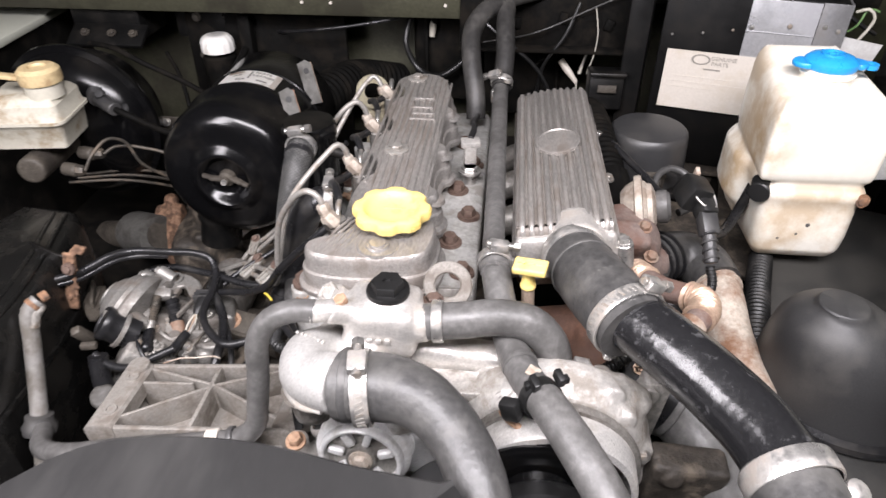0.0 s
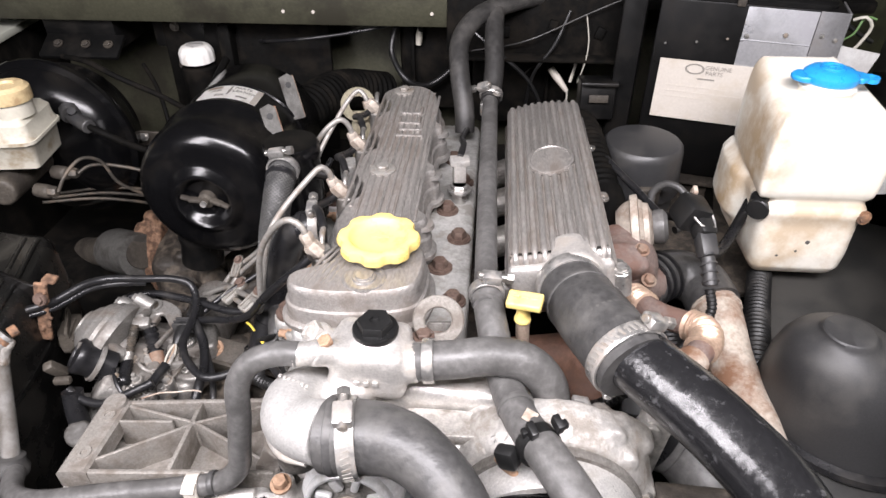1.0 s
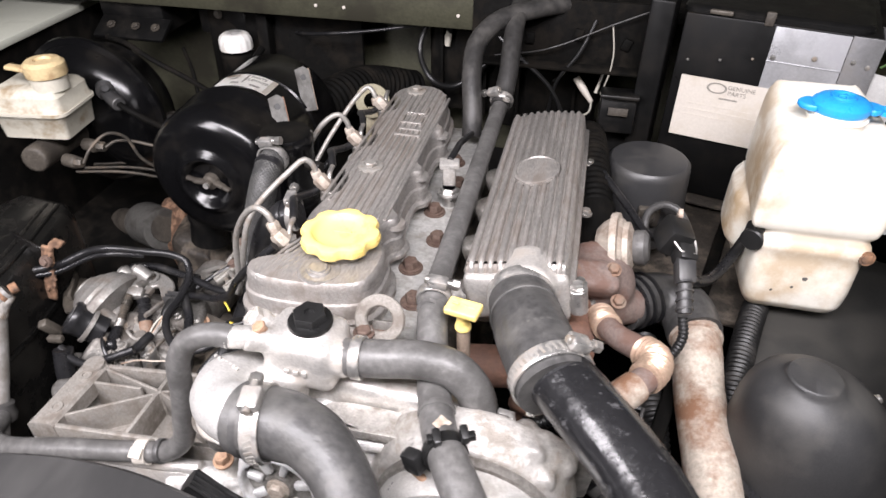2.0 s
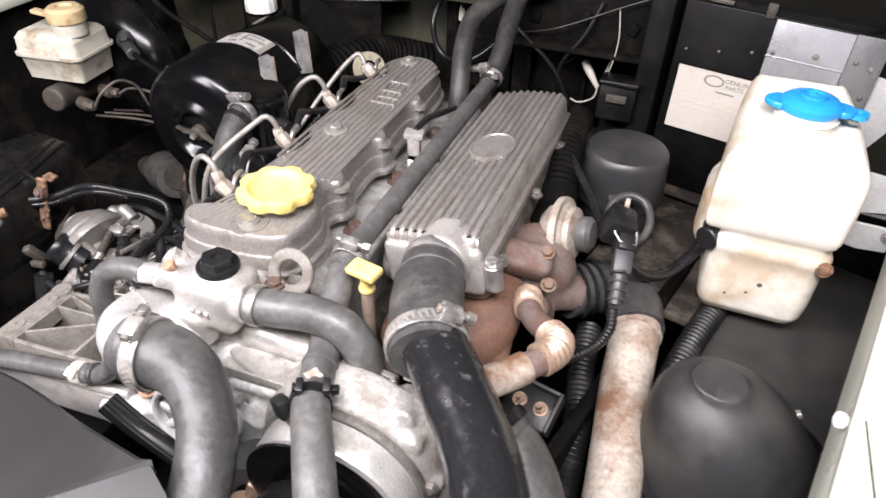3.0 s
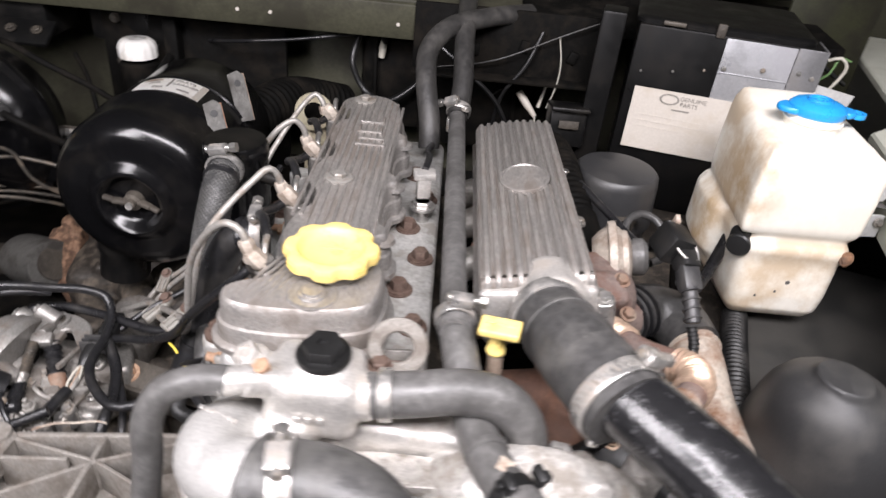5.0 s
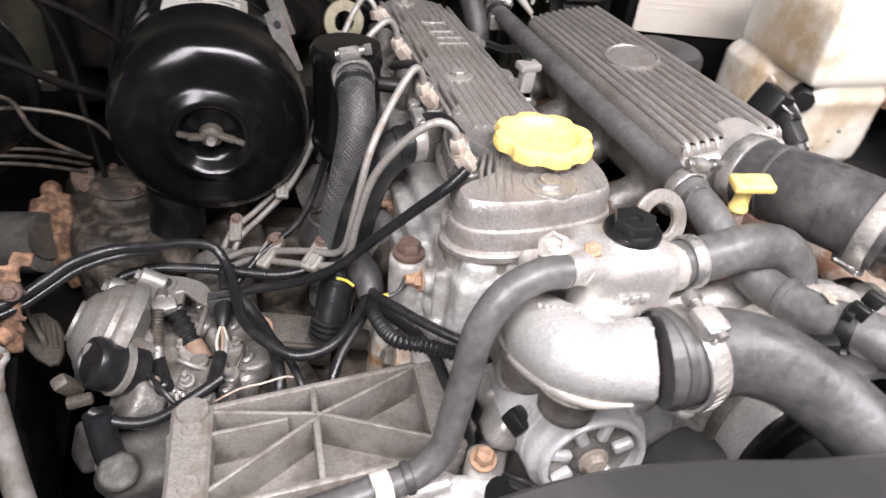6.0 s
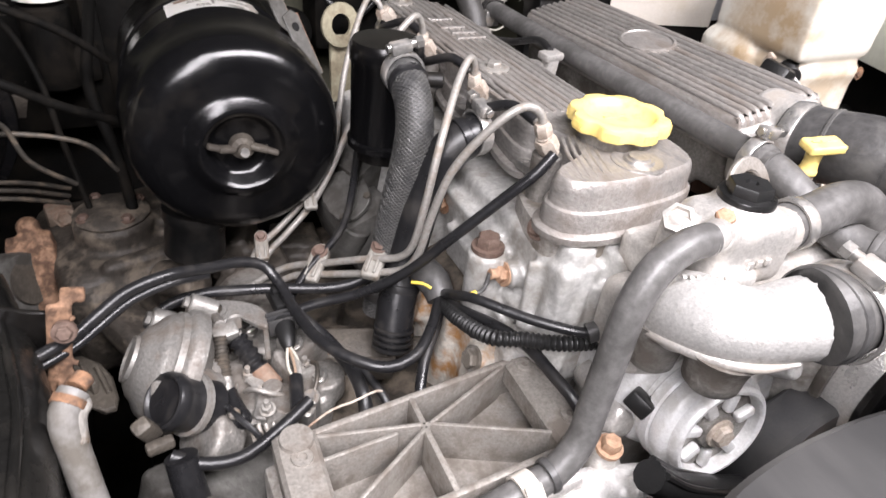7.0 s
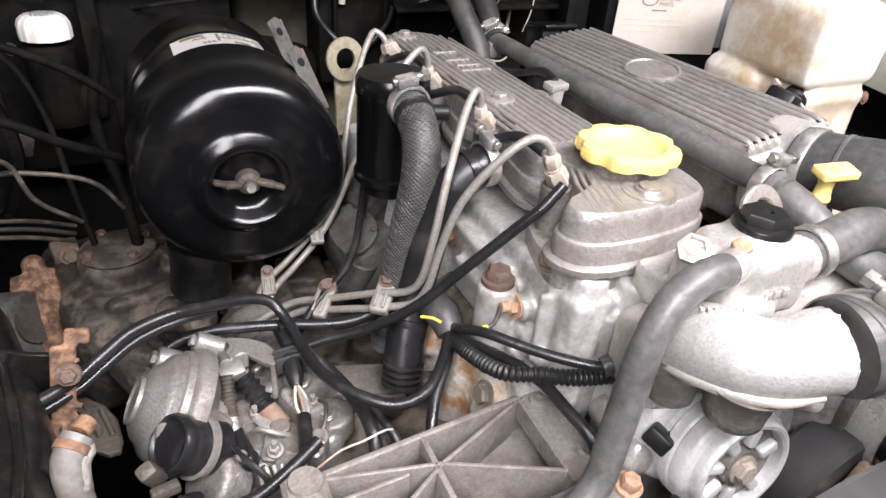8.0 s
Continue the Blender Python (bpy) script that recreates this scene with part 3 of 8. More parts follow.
bmesh.ops.solidify(fold, geom=fold.faces[:], thickness=0.006)
part("sloping_side_sheet", fold, "cowl", cowl, "folded dark side of a fan cowl")

# ---- engine: block and head ----
block = thing("engine_block", (-0.1, 0.68, 0.6), "oily cast iron engine block with a grey stained cylinder head", "engine")
part("crankcase", join(box((0.22, 0.455, 0.34), Matrix.Translation((-0.10, 0.7125, 0.74)), 0.02), box((0.26, 0.45, 0.03), Matrix.Translation((-0.10, 0.705, 0.72)), 0.008),
                       *[rod((-0.21, y, 0.76), (-0.225, y, 0.76), 0.024, 20) for y in (0.55, 0.67, 0.79)]), "dusty_iron", block, remesh=0.004)
rng = random.Random(17)
lumps = [box((rng.uniform(0.02, 0.06), rng.uniform(0.02, 0.06), rng.uniform(0.02, 0.05)), pose(rng.uniform(-0.37, -0.23), rng.uniform(0.50, 0.82), rng.uniform(0.775, 0.825), rng.uniform(-15, 15), rng.uniform(-15, 15), rng.uniform(0, 90)), 0.004) for _ in range(20)]
part("side_cover", join(box((0.17, 0.36, 0.05), Matrix.Translation((-0.295, 0.66, 0.775)), 0.01), *lumps), "dusty_iron", block, "greasy dark castings low beside the block", remesh=0.004, smooth=1)
part("cylinder_head", join(
    box((0.165, 0.49, 0.085), Matrix.Translation((-0.0975, 0.69, 0.945)), 0.006),
    box((0.05, 0.48, 0.03), Matrix.Translation((-0.038, 0.69, 0.972)), 0.006),
    *[rod((-0.199, y, 0.885), (-0.199, y, 0.964), 0.016) for y in (0.519, 0.63, 0.74, 0.85)],
    *[box((0.05, 0.022, 0.05), Matrix.Translation((-0.18, y, 0.93)), 0.006) for y in (0.519, 0.63, 0.74)],
    *[rod((-0.17, y, 0.952), (-0.192, y, 0.952), 0.011) for y in (0.498, 0.61, 0.72)],
    rod((-0.176, 0.455, 0.90), (-0.160, 0.462, 1.0), 0.014), rod((-0.12, 0.445, 0.89), (-0.12, 0.447, 1.0), 0.024),
    box((0.016, 0.055, 0.012), pose(-0.183, 0.488, 0.928, 8, 20), 0.004), box((0.018, 0.045, 0.010), pose(-0.186, 0.480, 0.908, 4, 15), 0.003), rod((-0.145, 0.449, 0.895), (-0.150, 0.446, 0.975), 0.009), box((0.02, 0.02, 0.05), pose(-0.150, 0.455, 0.925, 0, 25), 0.005),
    rod((-0.065, 0.447, 0.89), (-0.06, 0.45, 0.99), 0.016), box((0.11, 0.03, 0.035), Matrix.Translation((-0.115, 0.452, 0.90)), 0.006), box((0.010, 0.030, 0.095), pose(-0.166, 0.454, 0.942, 0, 10, 20), 0.002), box((0.010, 0.024, 0.085), pose(-0.098, 0.436, 0.945, 0, -6), 0.002), rod((-0.192, 0.474, 0.926), (-0.150, 0.440, 0.930), 0.0055), rod((-0.150, 0.440, 0.930), (-0.075, 0.432, 0.928), 0.0050), box((0.012, 0.10, 0.060), pose(-0.186, 0.575, 0.940, 0, -6), 0.002), rod((-0.190, 0.560, 0.905), (-0.190, 0.490, 0.902), 0.006), box((0.026, 0.030, 0.012), pose(-0.185, 0.512, 0.915, 0, 18, 10), 0.002), box((0.008, 0.060, 0.034), pose(-0.196, 0.560, 0.930, 0, -6), 0.002), box((0.030, 0.006, 0.070), pose(-0.176, 0.470, 0.945, 0, 0, -30), 0.002)), "headiron", block, "pale stained cylinder head casting", remesh=0.0021, smooth=1)
part("front_plate", join(box((0.205, 0.020, 0.18), Matrix.Translation((-0.100, 0.474, 0.815)), 0.004), box((0.04, 0.03, 0.05), pose(-0.165, 0.462, 0.862, 0, 20), 0.006), rod((-0.170, 0.445, 0.86), (-0.168, 0.47, 0.862), 0.013)), "cast_rough", block, "dusty grey front plate", remesh=0.003, smooth=1)
part("head_neck", puff(rounded([(-0.178, 0.455), (-0.06, 0.45), (-0.05, 0.50), (-0.05, 0.56), (-0.16, 0.56), (-0.182, 0.50)], 3), [(0.01, 0.93), (0.006, 0.965), (0.0, 0.985), (0.0, 1.003)]), "cast", block)
for x, y in ((-0.046, 0.692), (-0.029, 0.634), (-0.046, 0.578), (-0.029, 0.524), (-0.041, 0.455), (-0.03, 0.76), (-0.046, 0.82)):
    part("head_bolt", join(hexbolt((x, y, 0.988), (0, 0, 1), 0.0085, 0.011), lathe([(0.0085, 0), (0.0135, 0), (0.0135, 0.004), (0.0085, 0.004), (0.0085, 0)], Matrix.Translation((x, y, 0.985)), 24)), "bolt", block, "rust-brown hexagon bolt")
for y in (0.519, 0.63, 0.74):
    part("head_bolt", hexbolt((-0.199, y, 0.9655), (0, 0, 1), 0.0098, 0.012), "bolt", block, "rust-brown hexagon bolt")
for y in (0.500, 0.612, 0.722):
    plug = part("glow_plug", join(rod((-0.190, y, 0.952), (-0.206, y, 0.955), 0.0042), lathe([(0, 0), (0.0100, 0), (0.0100, 0.002), (0, 0.002)], aim((-0.192, y, 0.952), (-1, 0, 0.15)), 20), hexbolt((-0.194, y, 0.952), (-1, 0, 0.15), 0.0066, 0.005, False)), "tan_rust", block, "brown glow plug")
part("side_casting", join(box((0.020, 0.14, 0.17), pose(-0.206, 0.550, 0.805, 0, 4), 0.008), box((0.014, 0.05, 0.10), pose(-0.214, 0.580, 0.80, 0, 8, 10), 0.006), box((0.012, 0.018, 0.14), pose(-0.219, 0.545, 0.82, 8, 4), 0.005), rod((-0.20, 0.488, 0.876), (-0.217, 0.488, 0.880), 0.012), rod((-0.20, 0.595, 0.85), (-0.226, 0.595, 0.86), 0.020), box((0.016, 0.03, 0.02), pose(-0.210, 0.497, 0.842, 20), 0.006)), "side_stain", block, "white and orange corroded side casting", remesh=0.003, smooth=2)
part("side_boss", hexbolt((-0.217, 0.488, 0.880), (-1, 0, 0.3), 0.0085, 0.007), "cast", block)
part("side_bolt", hexbolt((-0.178, 0.487, 1.0), (-0.8, -0.3, 0.5), 0.007, 0.006), "bolt", block, "orange rusted small bolt")

# rocker cover
rocker = thing("rocker_cover", (-0.12, 0.69, 1.003), "dull ribbed aluminium rocker cover bolted on the cylinder head", "rocker cover")
side = []
for y0 in (0.585, 0.69, 0.80):
    side += [(-0.069, y0 - 0.034), (-0.066, y0 - 0.016), (-0.055, y0 - 0.009), (-0.055, y0 + 0.009), (-0.066, y0 + 0.016)]
left = []
for y0 in (0.862, 0.752, 0.64, 0.528):
    left += [(-0.160, y0 + 0.034), (-0.150, y0 + 0.022), (-0.141, y0 + 0.006), (-0.141, y0 - 0.016), (-0.152, y0 - 0.024)]
plan = [(-0.062, 0.462), (-0.050, 0.485), (-0.050, 0.53)] + side + [(-0.066, 0.865), (-0.072, 0.912), (-0.096, 0.938), (-0.128, 0.941), (-0.154, 0.918)] + left + [(-0.176, 0.494), (-0.185, 0.478), (-0.172, 0.456), (-0.12, 0.452)]
plan = rounded(plan, 2)
part("cover", puff(plan, [(-0.0045, 1.003), (-0.005, 1.004), (-0.005, 1.0085), (-0.004, 1.0095), (0, 1.0105), (0.0, 1.0235), (0.0008, 1.0258), (0.0030, 1.0270), (0.0036, 1.0290), (0.0038, 1.0390), (0.0046, 1.0440), (0.0062, 1.0470), (0.0072, 1.048)]), "cover", rocker)
for k in range(11):
    x = -0.150 + k * 0.0078
    lo = 0.575 if k > 1 else 0.60
    hi = 0.925 - abs(k - 5) ** 2 * 0.0012
    part("rib", tube([(x, lo, 1.0478), (x, (lo + hi) / 2, 1.0478), (x, hi, 1.0478)], 0.0019, 8, 0.4), "cover", rocker)
for k in range(5):
    part("rib", tube([(-0.163 + k * 0.006, 0.470, 1.0466), (-0.152 + k * 0.006, 0.505, 1.0474), (-0.141 + k * 0.006, 0.530, 1.0474)], 0.0016, 8, 0.1), "cover", rocker)
for x, y in ((-0.12, 0.680), (-0.124, 0.911)):
    part("cover_nut", join(hexbolt((x, y, 1.0490), (0, 0, 1), 0.0075, 0.006), lathe([(0.010, 0), (0.0150, 0), (0.0150, 0.002), (0.0135, 0.003), (0.010, 0.003), (0.010, 0)], Matrix.Translation((x, y, 1.0478)), 28)), "fuelpipe", rocker, "dull steel nut and washer")
part("front_boss", join(lathe([(0, 0), (0.0205, 0), (0.0200, 0.0015), (0.0180, 0.0022), (0.0160, 0.0016), (0.0115, 0.0016), (0.0105, 0.0036), (0, 0.0040)], Matrix.Translation((-0.107, 0.481, 1.0472)), 32), lathe([(0, 0), (0.0085, 0), (0.0080, 0.0022), (0, 0.0026)], Matrix.Translation((-0.107, 0.481, 1.0505)), 24)), "cover", rocker)
for dy in (0.585, 0.69, 0.80):
    part("side_boss", lathe([(0, 0), (0.012, 0), (0.011, 0.004), (0, 0.006)], Matrix.Translation((-0.064, dy, 1.036)), 24), "cover", rocker)
glyphs = [(-0.118, 0.845, 0.004, 0.020), (-0.092, 0.845, 0.004, 0.020), (-0.105, 0.845, 0.004, 0.020), (-0.105, 0.835, 0.026, 0.004), (-0.105, 0.805, 0.030, 0.005), (-0.092, 0.815, 0.004, 0.018), (-0.118, 0.815, 0.004, 0.018), (-0.100, 0.768, 0.034, 0.005), (-0.100, 0.785, 0.030, 0.004)]
for x, y, w, d in glyphs:
    part("raised_letter_bar", box((w, d, 0.0034), Matrix.Translation((x, y, 1.0490)), 0.0012), "cover", rocker, "worn raised bar")

cap = thing("oil_filler_cap", (-0.1, 0.524, 1.046), "bright yellow plastic oil filler cap with a scalloped rim", "cap")
def cap_radius(a):
    return 0.0366 + 0.0023 * math.tanh(1.6 * math.cos(8 * a) + 0.7)


CAPM = pose(-0.099, 0.521, -0.001)


def cap_shell(n=144):
    """rows of (share of the scallop, radius offset, height), from the lower lip over the rim into the bowl"""
    rows = [(1, -0.004, 1.0585), (1, -0.0005, 1.0593), (1, 0.0, 1.0606), (1, 0.0, 1.0670), (1, -0.0010, 1.0692), (0.9, -0.0028, 1.0700),
            (0.2, -0.0078, 1.0702), (0, -0.0088, 1.0697), (0, -0.0100, 1.0680), (0, -0.0125, 1.0650), (0, -0.0160, 1.0634), (0, -0.026, 1.0632), (0, -0.0360, 1.0634)]
    bm = bmesh.new()
    rings = []
    for share, off, z in rows:
        rings.append([bm.verts.new(((0.0366 + share * (cap_radius(a) - 0.0366) + off) * math.cos(a), (0.0366 + share * (cap_radius(a) - 0.0366) + off) * math.sin(a), z)) for a in (2 * math.pi * i / n for i in range(n))])
    for lower, upper_ in zip(rings, rings[1:]):
        for i in range(n):
            bm.faces.new((lower[i], lower[(i + 1) % n], upper_[(i + 1) % n], upper_[i]))
    bm.faces.new(rings[-1])
    bm.faces.new(list(reversed(rings[0])))
    bm.transform(CAPM)
    return bm


part("grip", cap_shell(), "yellow", cap)
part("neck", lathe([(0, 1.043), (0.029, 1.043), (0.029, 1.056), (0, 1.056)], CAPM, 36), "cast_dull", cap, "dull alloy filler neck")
teeth = [box((0.0016, 0.0009, 0.0052), CAPM @ Matrix.Rotation(a, 4, "Z") @ Matrix.Translation((cap_radius(a) - 0.0003, 0, 1.0640)), 0) for a in (2 * math.pi * i / 128 for i in range(128)) if math.cos(8 * a) > 0.1]
part("knurling", join(*teeth), "yellow", cap)
part("moulded_mark", box((0.018, 0.0025, 0.0012), CAPM @ pose(0.0, 0.006, 1.0636), 0), "yellow", cap)

# intake manifold cover
IN = Matrix.Translation((0.0705, 0.690, 1.0570)) @ Euler((radians(-1.1), radians(-9.4), 0)).to_matrix().to_4x4()
intake = thing("intake_manifold", (0.068, 0.69, 1.0), "dull aluminium intake manifold with a finned top cover", "intake manifold")
arc = [(0.049 - 0.098 * i / 12, 0.172 + 0.014 * math.sin(math.pi * i / 12)) for i in range(13)]
plan = [(-0.049, -0.174), (-0.046, -0.178), (0.046, -0.178), (0.049, -0.174)] + arc
part("cover", puff(plan, [(-0.004, -0.034), (-0.0045, -0.033), (-0.0045, -0.026), (-0.003, -0.0245), (0, -0.023), (0.0005, -0.008), (0.002, -0.0035), (0.005, -0.0005), (0.008, 0.0)], IN), "cover", intake)
for k in range(10):
    x = -0.0405 + k * 0.009
    top = 0.166 + 0.012 * math.cos(x / 0.049 * 1.5)
    bits = [(x, -0.1735, -0.0150), (x, -0.1755, -0.0065), (x, -0.1700, -0.0006), (x, -0.155, 0.0002), (x, -0.08, 0.0004), (x, 0.0, 0.0006), (x, top, 0.0)]
    part("fin", tube([IN @ Vector(b) for b in bits], 0.0033, 10, 0.004), "cover", intake)
part("badge", puff([(0.002 + 0.0265 * math.cos(a), 0.005 + 0.034 * math.sin(a)) for a in (2 * math.pi * i / 48 for i in range(48))], [(0, 0.001), (0, 0.0048), (0.0012, 0.0056), (0.0032, 0.0056), (0.004, 0.0042)], IN), "cover", intake, "oval raised blank badge with a bright worn rim")
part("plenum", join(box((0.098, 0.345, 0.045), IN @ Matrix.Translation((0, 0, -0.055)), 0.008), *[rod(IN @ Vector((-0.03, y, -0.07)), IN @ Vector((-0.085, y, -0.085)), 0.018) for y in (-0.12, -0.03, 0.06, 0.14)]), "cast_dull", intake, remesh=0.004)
for x, y, way in ((0.056, -0.150, 1), (0.056, -0.02, 1), (0.056, 0.10, 1)):
    part("side_bolt", hexbolt(IN @ Vector((x, y, -0.040)), IN.to_3x3() @ Vector((0.25, 0, 1)), 0.0055, 0.006), "steel", intake)
part("front_face", join(box((0.099, 0.012, 0.052), IN @ Matrix.Translation((0, -0.178, -0.034)), 0.005), rod(IN @ Vector((0.010, -0.15, -0.022)), IN @ Vector((0.012, -0.196, -0.018)), 0.0275, 32)), "cast_clean", intake, "pale machined front face and outlet", remesh=0.003)
part("corner_lug", join(rod(IN @ Vector((0.056, -0.172, -0.055)), IN @ Vector((0.056, -0.172, -0.028)), 0.009), hexbolt(IN @ Vector((0.056, -0.172, -0.028)), IN.to_3x3() @ Vector((0, 0, 1)), 0.006, 0.006)), "zinc", intake)

# thermostat housing with cap and stubs
stat = thing("thermostat_housing", (-0.09, 0.40, 1.0), "pale cast aluminium thermostat housing with two hose stubs", "thermostat housing")
part("body", join(
    box((0.064, 0.052, 0.05), pose(-0.088, 0.402, 1.028, 0, 0, -4), 0.01, 3), rod((-0.085, 0.4045, 1.02), (-0.0835, 0.4045, 1.057), 0.0205, 28),
    rod((-0.11, 0.392, 1.042), (-0.132, 0.380, 1.052), 0.011), rod((-0.07, 0.395, 1.032), (-0.046, 0.393, 1.034), 0.0165, 28),
    rod((-0.132, 0.408, 1.02), (-0.132, 0.408, 1.052), 0.011), rod((-0.11, 0.405, 1.035), (-0.133, 0.408, 1.04), 0.009),
    rod((-0.048, 0.43, 1.0), (-0.048, 0.43, 1.028), 0.010), box((0.10, 0.035, 0.03), Matrix.Translation((-0.09, 0.43, 1.005)), 0.006),
    rod((-0.11, 0.385, 0.985), (-0.10, 0.39, 1.02), 0.022)), "cast_clean", stat, remesh=0.0026, smooth=3)
plug = part("filler_plug", join(lathe([(0, 1.0605), (0.0185, 1.0605), (0.0188, 1.0640), (0.0180, 1.0655), (0.0150, 1.0662), (0, 1.0662)], pose(-0.0835, 0.4045, -0.005), 36)), "cap", stat, "black plastic filler plug")
part("plug_hexagon", lathe([(0.0148, 1.0658), (0.0144, 1.0722), (0.0136, 1.0732), (0.0045, 1.0732), (0.0040, 1.0712), (0, 1.0712)], pose(-0.0835, 0.4045, -0.005), 6), "cap", plug)
part("stub", lathe([(0.013, 0), (0.0145, 0.003), (0.0135, 0.007), (0.0135, 0.02), (0, 0.02)], aim((-0.054, 0.394, 1.034), (1, 0, 0.02)), 28), "cast_clean", stat)
part("stub", lathe([(0, -0.004), (0.0095, -0.004), (0.0095, 0.016), (0, 0.016)], aim((-0.130, 0.381, 1.052), (-1, -0.35, 0.1)), 24), "cast_clean", stat)
part("housing_bolt", lathe([(0, 0), (0.0098, 0), (0.0105, 0.003), (0.0105, 0.007), (0.0078, 0.0078), (0.0070, 0.0050), (0, 0.0046)], aim((-0.134, 0.407, 1.046), (-0.55, -0.35, 0.8)), 6), "cast_clean", stat)
part("housing_bolt", hexbolt((-0.048, 0.43, 1.028), (0, 0, 1), 0.007, 0.006), "bolt", stat)
part("bleed_screw", join(rod((-0.118, 0.389, 1.050), (-0.120, 0.387, 1.061), 0.0045), hexbolt((-0.120, 0.387, 1.058), (-0.3, -0.2, 1), 0.0062, 0.004, False)), "tan_rust", stat, "orange rusted screw")
for k in range(3):
    part("cast_mark", box((0.0045, 0.002, 0.005), pose(-0.096 + k * 0.0075, 0.3745, 1.026), 0.0006), "cast_clean", stat)

eye = thing("lifting_eye", (-0.037, 0.44, 1.02), "grey steel lifting eye plate bolted on the head", "lifting eye")
part("plate", lathe([(0.0115, -0.0025), (0.0210, -0.0025), (0.0224, -0.0012), (0.0224, 0.0012), (0.0210, 0.0025), (0.0130, 0.0025), (0.0115, 0.0010), (0.0115, -0.0025)], pose(-0.036, 0.440, 1.038, 62, 0, 4), 44), "bracket_alloy", eye)
part("foot", box((0.022, 0.004, 0.018), pose(-0.036, 0.450, 1.016, -20, 0, 4), 0.0012), "cast_dull", eye)
part("eye_bolt", hexbolt((-0.041, 0.452, 1.008), (0, -0.3, 1), 0.009, 0.01), "bolt", eye)

# water outlet elbow and its hose
elbow = thing("coolant_elbow", (-0.14, 0.35, 0.98), "bright pitted cast aluminium coolant elbow", "coolant elbow")
part("casting", join(tube([(-0.138, 0.396, 0.986), (-0.1455, 0.366, 1.008), (-0.1415, 0.346, 1.0155), (-0.131, 0.3335, 1.0205), (-0.1175, 0.3265, 1.0268), (-0.107, 0.3225, 1.0295)], [0.0265, 0.0258, 0.0242, 0.0226, 0.0238, 0.0246], 32),
                     rod((-0.12, 0.37, 0.99), (-0.105, 0.385, 1.005), 0.022)), "pitted", elbow, remesh=0.0026, smooth=2)
for at, low, r in (((-0.150, 0.380, 0.996), 0.958, 0.0165), ((-0.140, 0.341, 1.002), 0.972, 0.0180)):
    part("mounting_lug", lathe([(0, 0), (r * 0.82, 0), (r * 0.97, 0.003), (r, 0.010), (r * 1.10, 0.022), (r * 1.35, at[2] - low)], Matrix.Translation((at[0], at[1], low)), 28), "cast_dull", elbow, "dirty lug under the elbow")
part("parting_lip", tube([(-0.162, 0.396, 0.984), (-0.1675, 0.364, 0.996), (-0.159, 0.339, 1.002), (-0.143, 0.3185, 1.006), (-0.122, 0.3075, 1.012)], [0.0024, 0.0034, 0.0042, 0.0036, 0.0016], 12), "cast_clean", elbow)
for k in range(7):
    part("cast_mark", box((0.0025, 0.003, 0.002), pose(-0.156 + k * 0.0040, 0.372 - k * 0.0016, 1.0335, 10, 0, -18), 0.0005), "cast_clean", elbow)
TOP = [(-0.1050, 0.3212, 1.0312), (-0.096, 0.3195, 1.0325), (-0.074, 0.3195, 1.0325), (-0.052, 0.3145, 1.033), (-0.032, 0.303, 1.029), (-0.014, 0.286, 1.021), (0.001, 0.260, 1.010), (0.009, 0.226, 0.990), (0.012, 0.17, 0.955), (0.012, 0.10, 0.92)]
top_hose = thing("radiator_top_hose", (-0.03, 0.28, 0.98), "thick grey-black radiator top hose, dusty rubber", "hose")
part("hose", tube(TOP, [0.0280, 0.0275, 0.0262, 0.0240, 0.0220, 0.0215, 0.0215, 0.0215, 0.0215, 0.0215], 32), "rubber", top_hose)
hose_clamp((-0.0895, 0.3185, 1.0320), (1, 0.12, 0.05), 0.0276, 100, 0.013)

# coolant hose over to the pump
BEND = [(-0.052, 0.394, 1.034), (-0.020, 0.396, 1.037), (0.012, 0.399, 1.040), (0.038, 0.400, 1.034), (0.056, 0.397, 1.016), (0.062, 0.394, 0.990), (0.062, 0.390, 0.955)]
bend = thing("bypass_hose", (0.0, 0.395, 1.0), "grey rubber coolant hose bent down to the pump", "hose")
part("hose", tube(BEND, 0.0158, 26), "rubber_pale", bend)
part("cuff", lathe([(0.0158, -0.006), (0.0176, -0.005), (0.0180, 0.004), (0.0158, 0.007), (0.0158, -0.006)], aim((0.062, 0.3935, 0.986), (0, 0.1, 1)), 28), "rubber_pale", bend)
part("clip_tab", join(box((0.014, 0.006, 0.005), pose(0.084, 0.390, 1.004, 0, 15, 5), 0.001), rod((0.088, 0.390, 1.004), (0.090, 0.384, 1.004), 0.003)), "zinc", bend)
hose_clamp((-0.040, 0.3948, 1.0352), (1, 0.03, 0.07), 0.0162, 150, 0.009, worm=False)
hose_clamp((0.0622, 0.392, 0.972), (0, -0.05, -1), 0.0162, 10, 0.009)

# heater pipe along the rocker cover, joined to a hose
rail = thing("heater_pipe", (0.0, 0.69, 1.03), "dull grey steel heater pipe along the intake", "pipe")
part("pipe", tube([(0.004, 0.455, 1.043), (0.003, 0.52, 1.042), (0.001, 0.70, 1.040), (0.0, 0.905, 1.040)], 0.0108, 22, 0.03), "rubber_pale", rail)
part("bracket", join(box((0.02, 0.012, 0.02), Matrix.Translation((-0.004, 0.900, 1.030)), 0.003), hexbolt((0.010, 0.902, 1.052), (0.2, 0, 1), 0.005, 0.005)), "steel", rail)
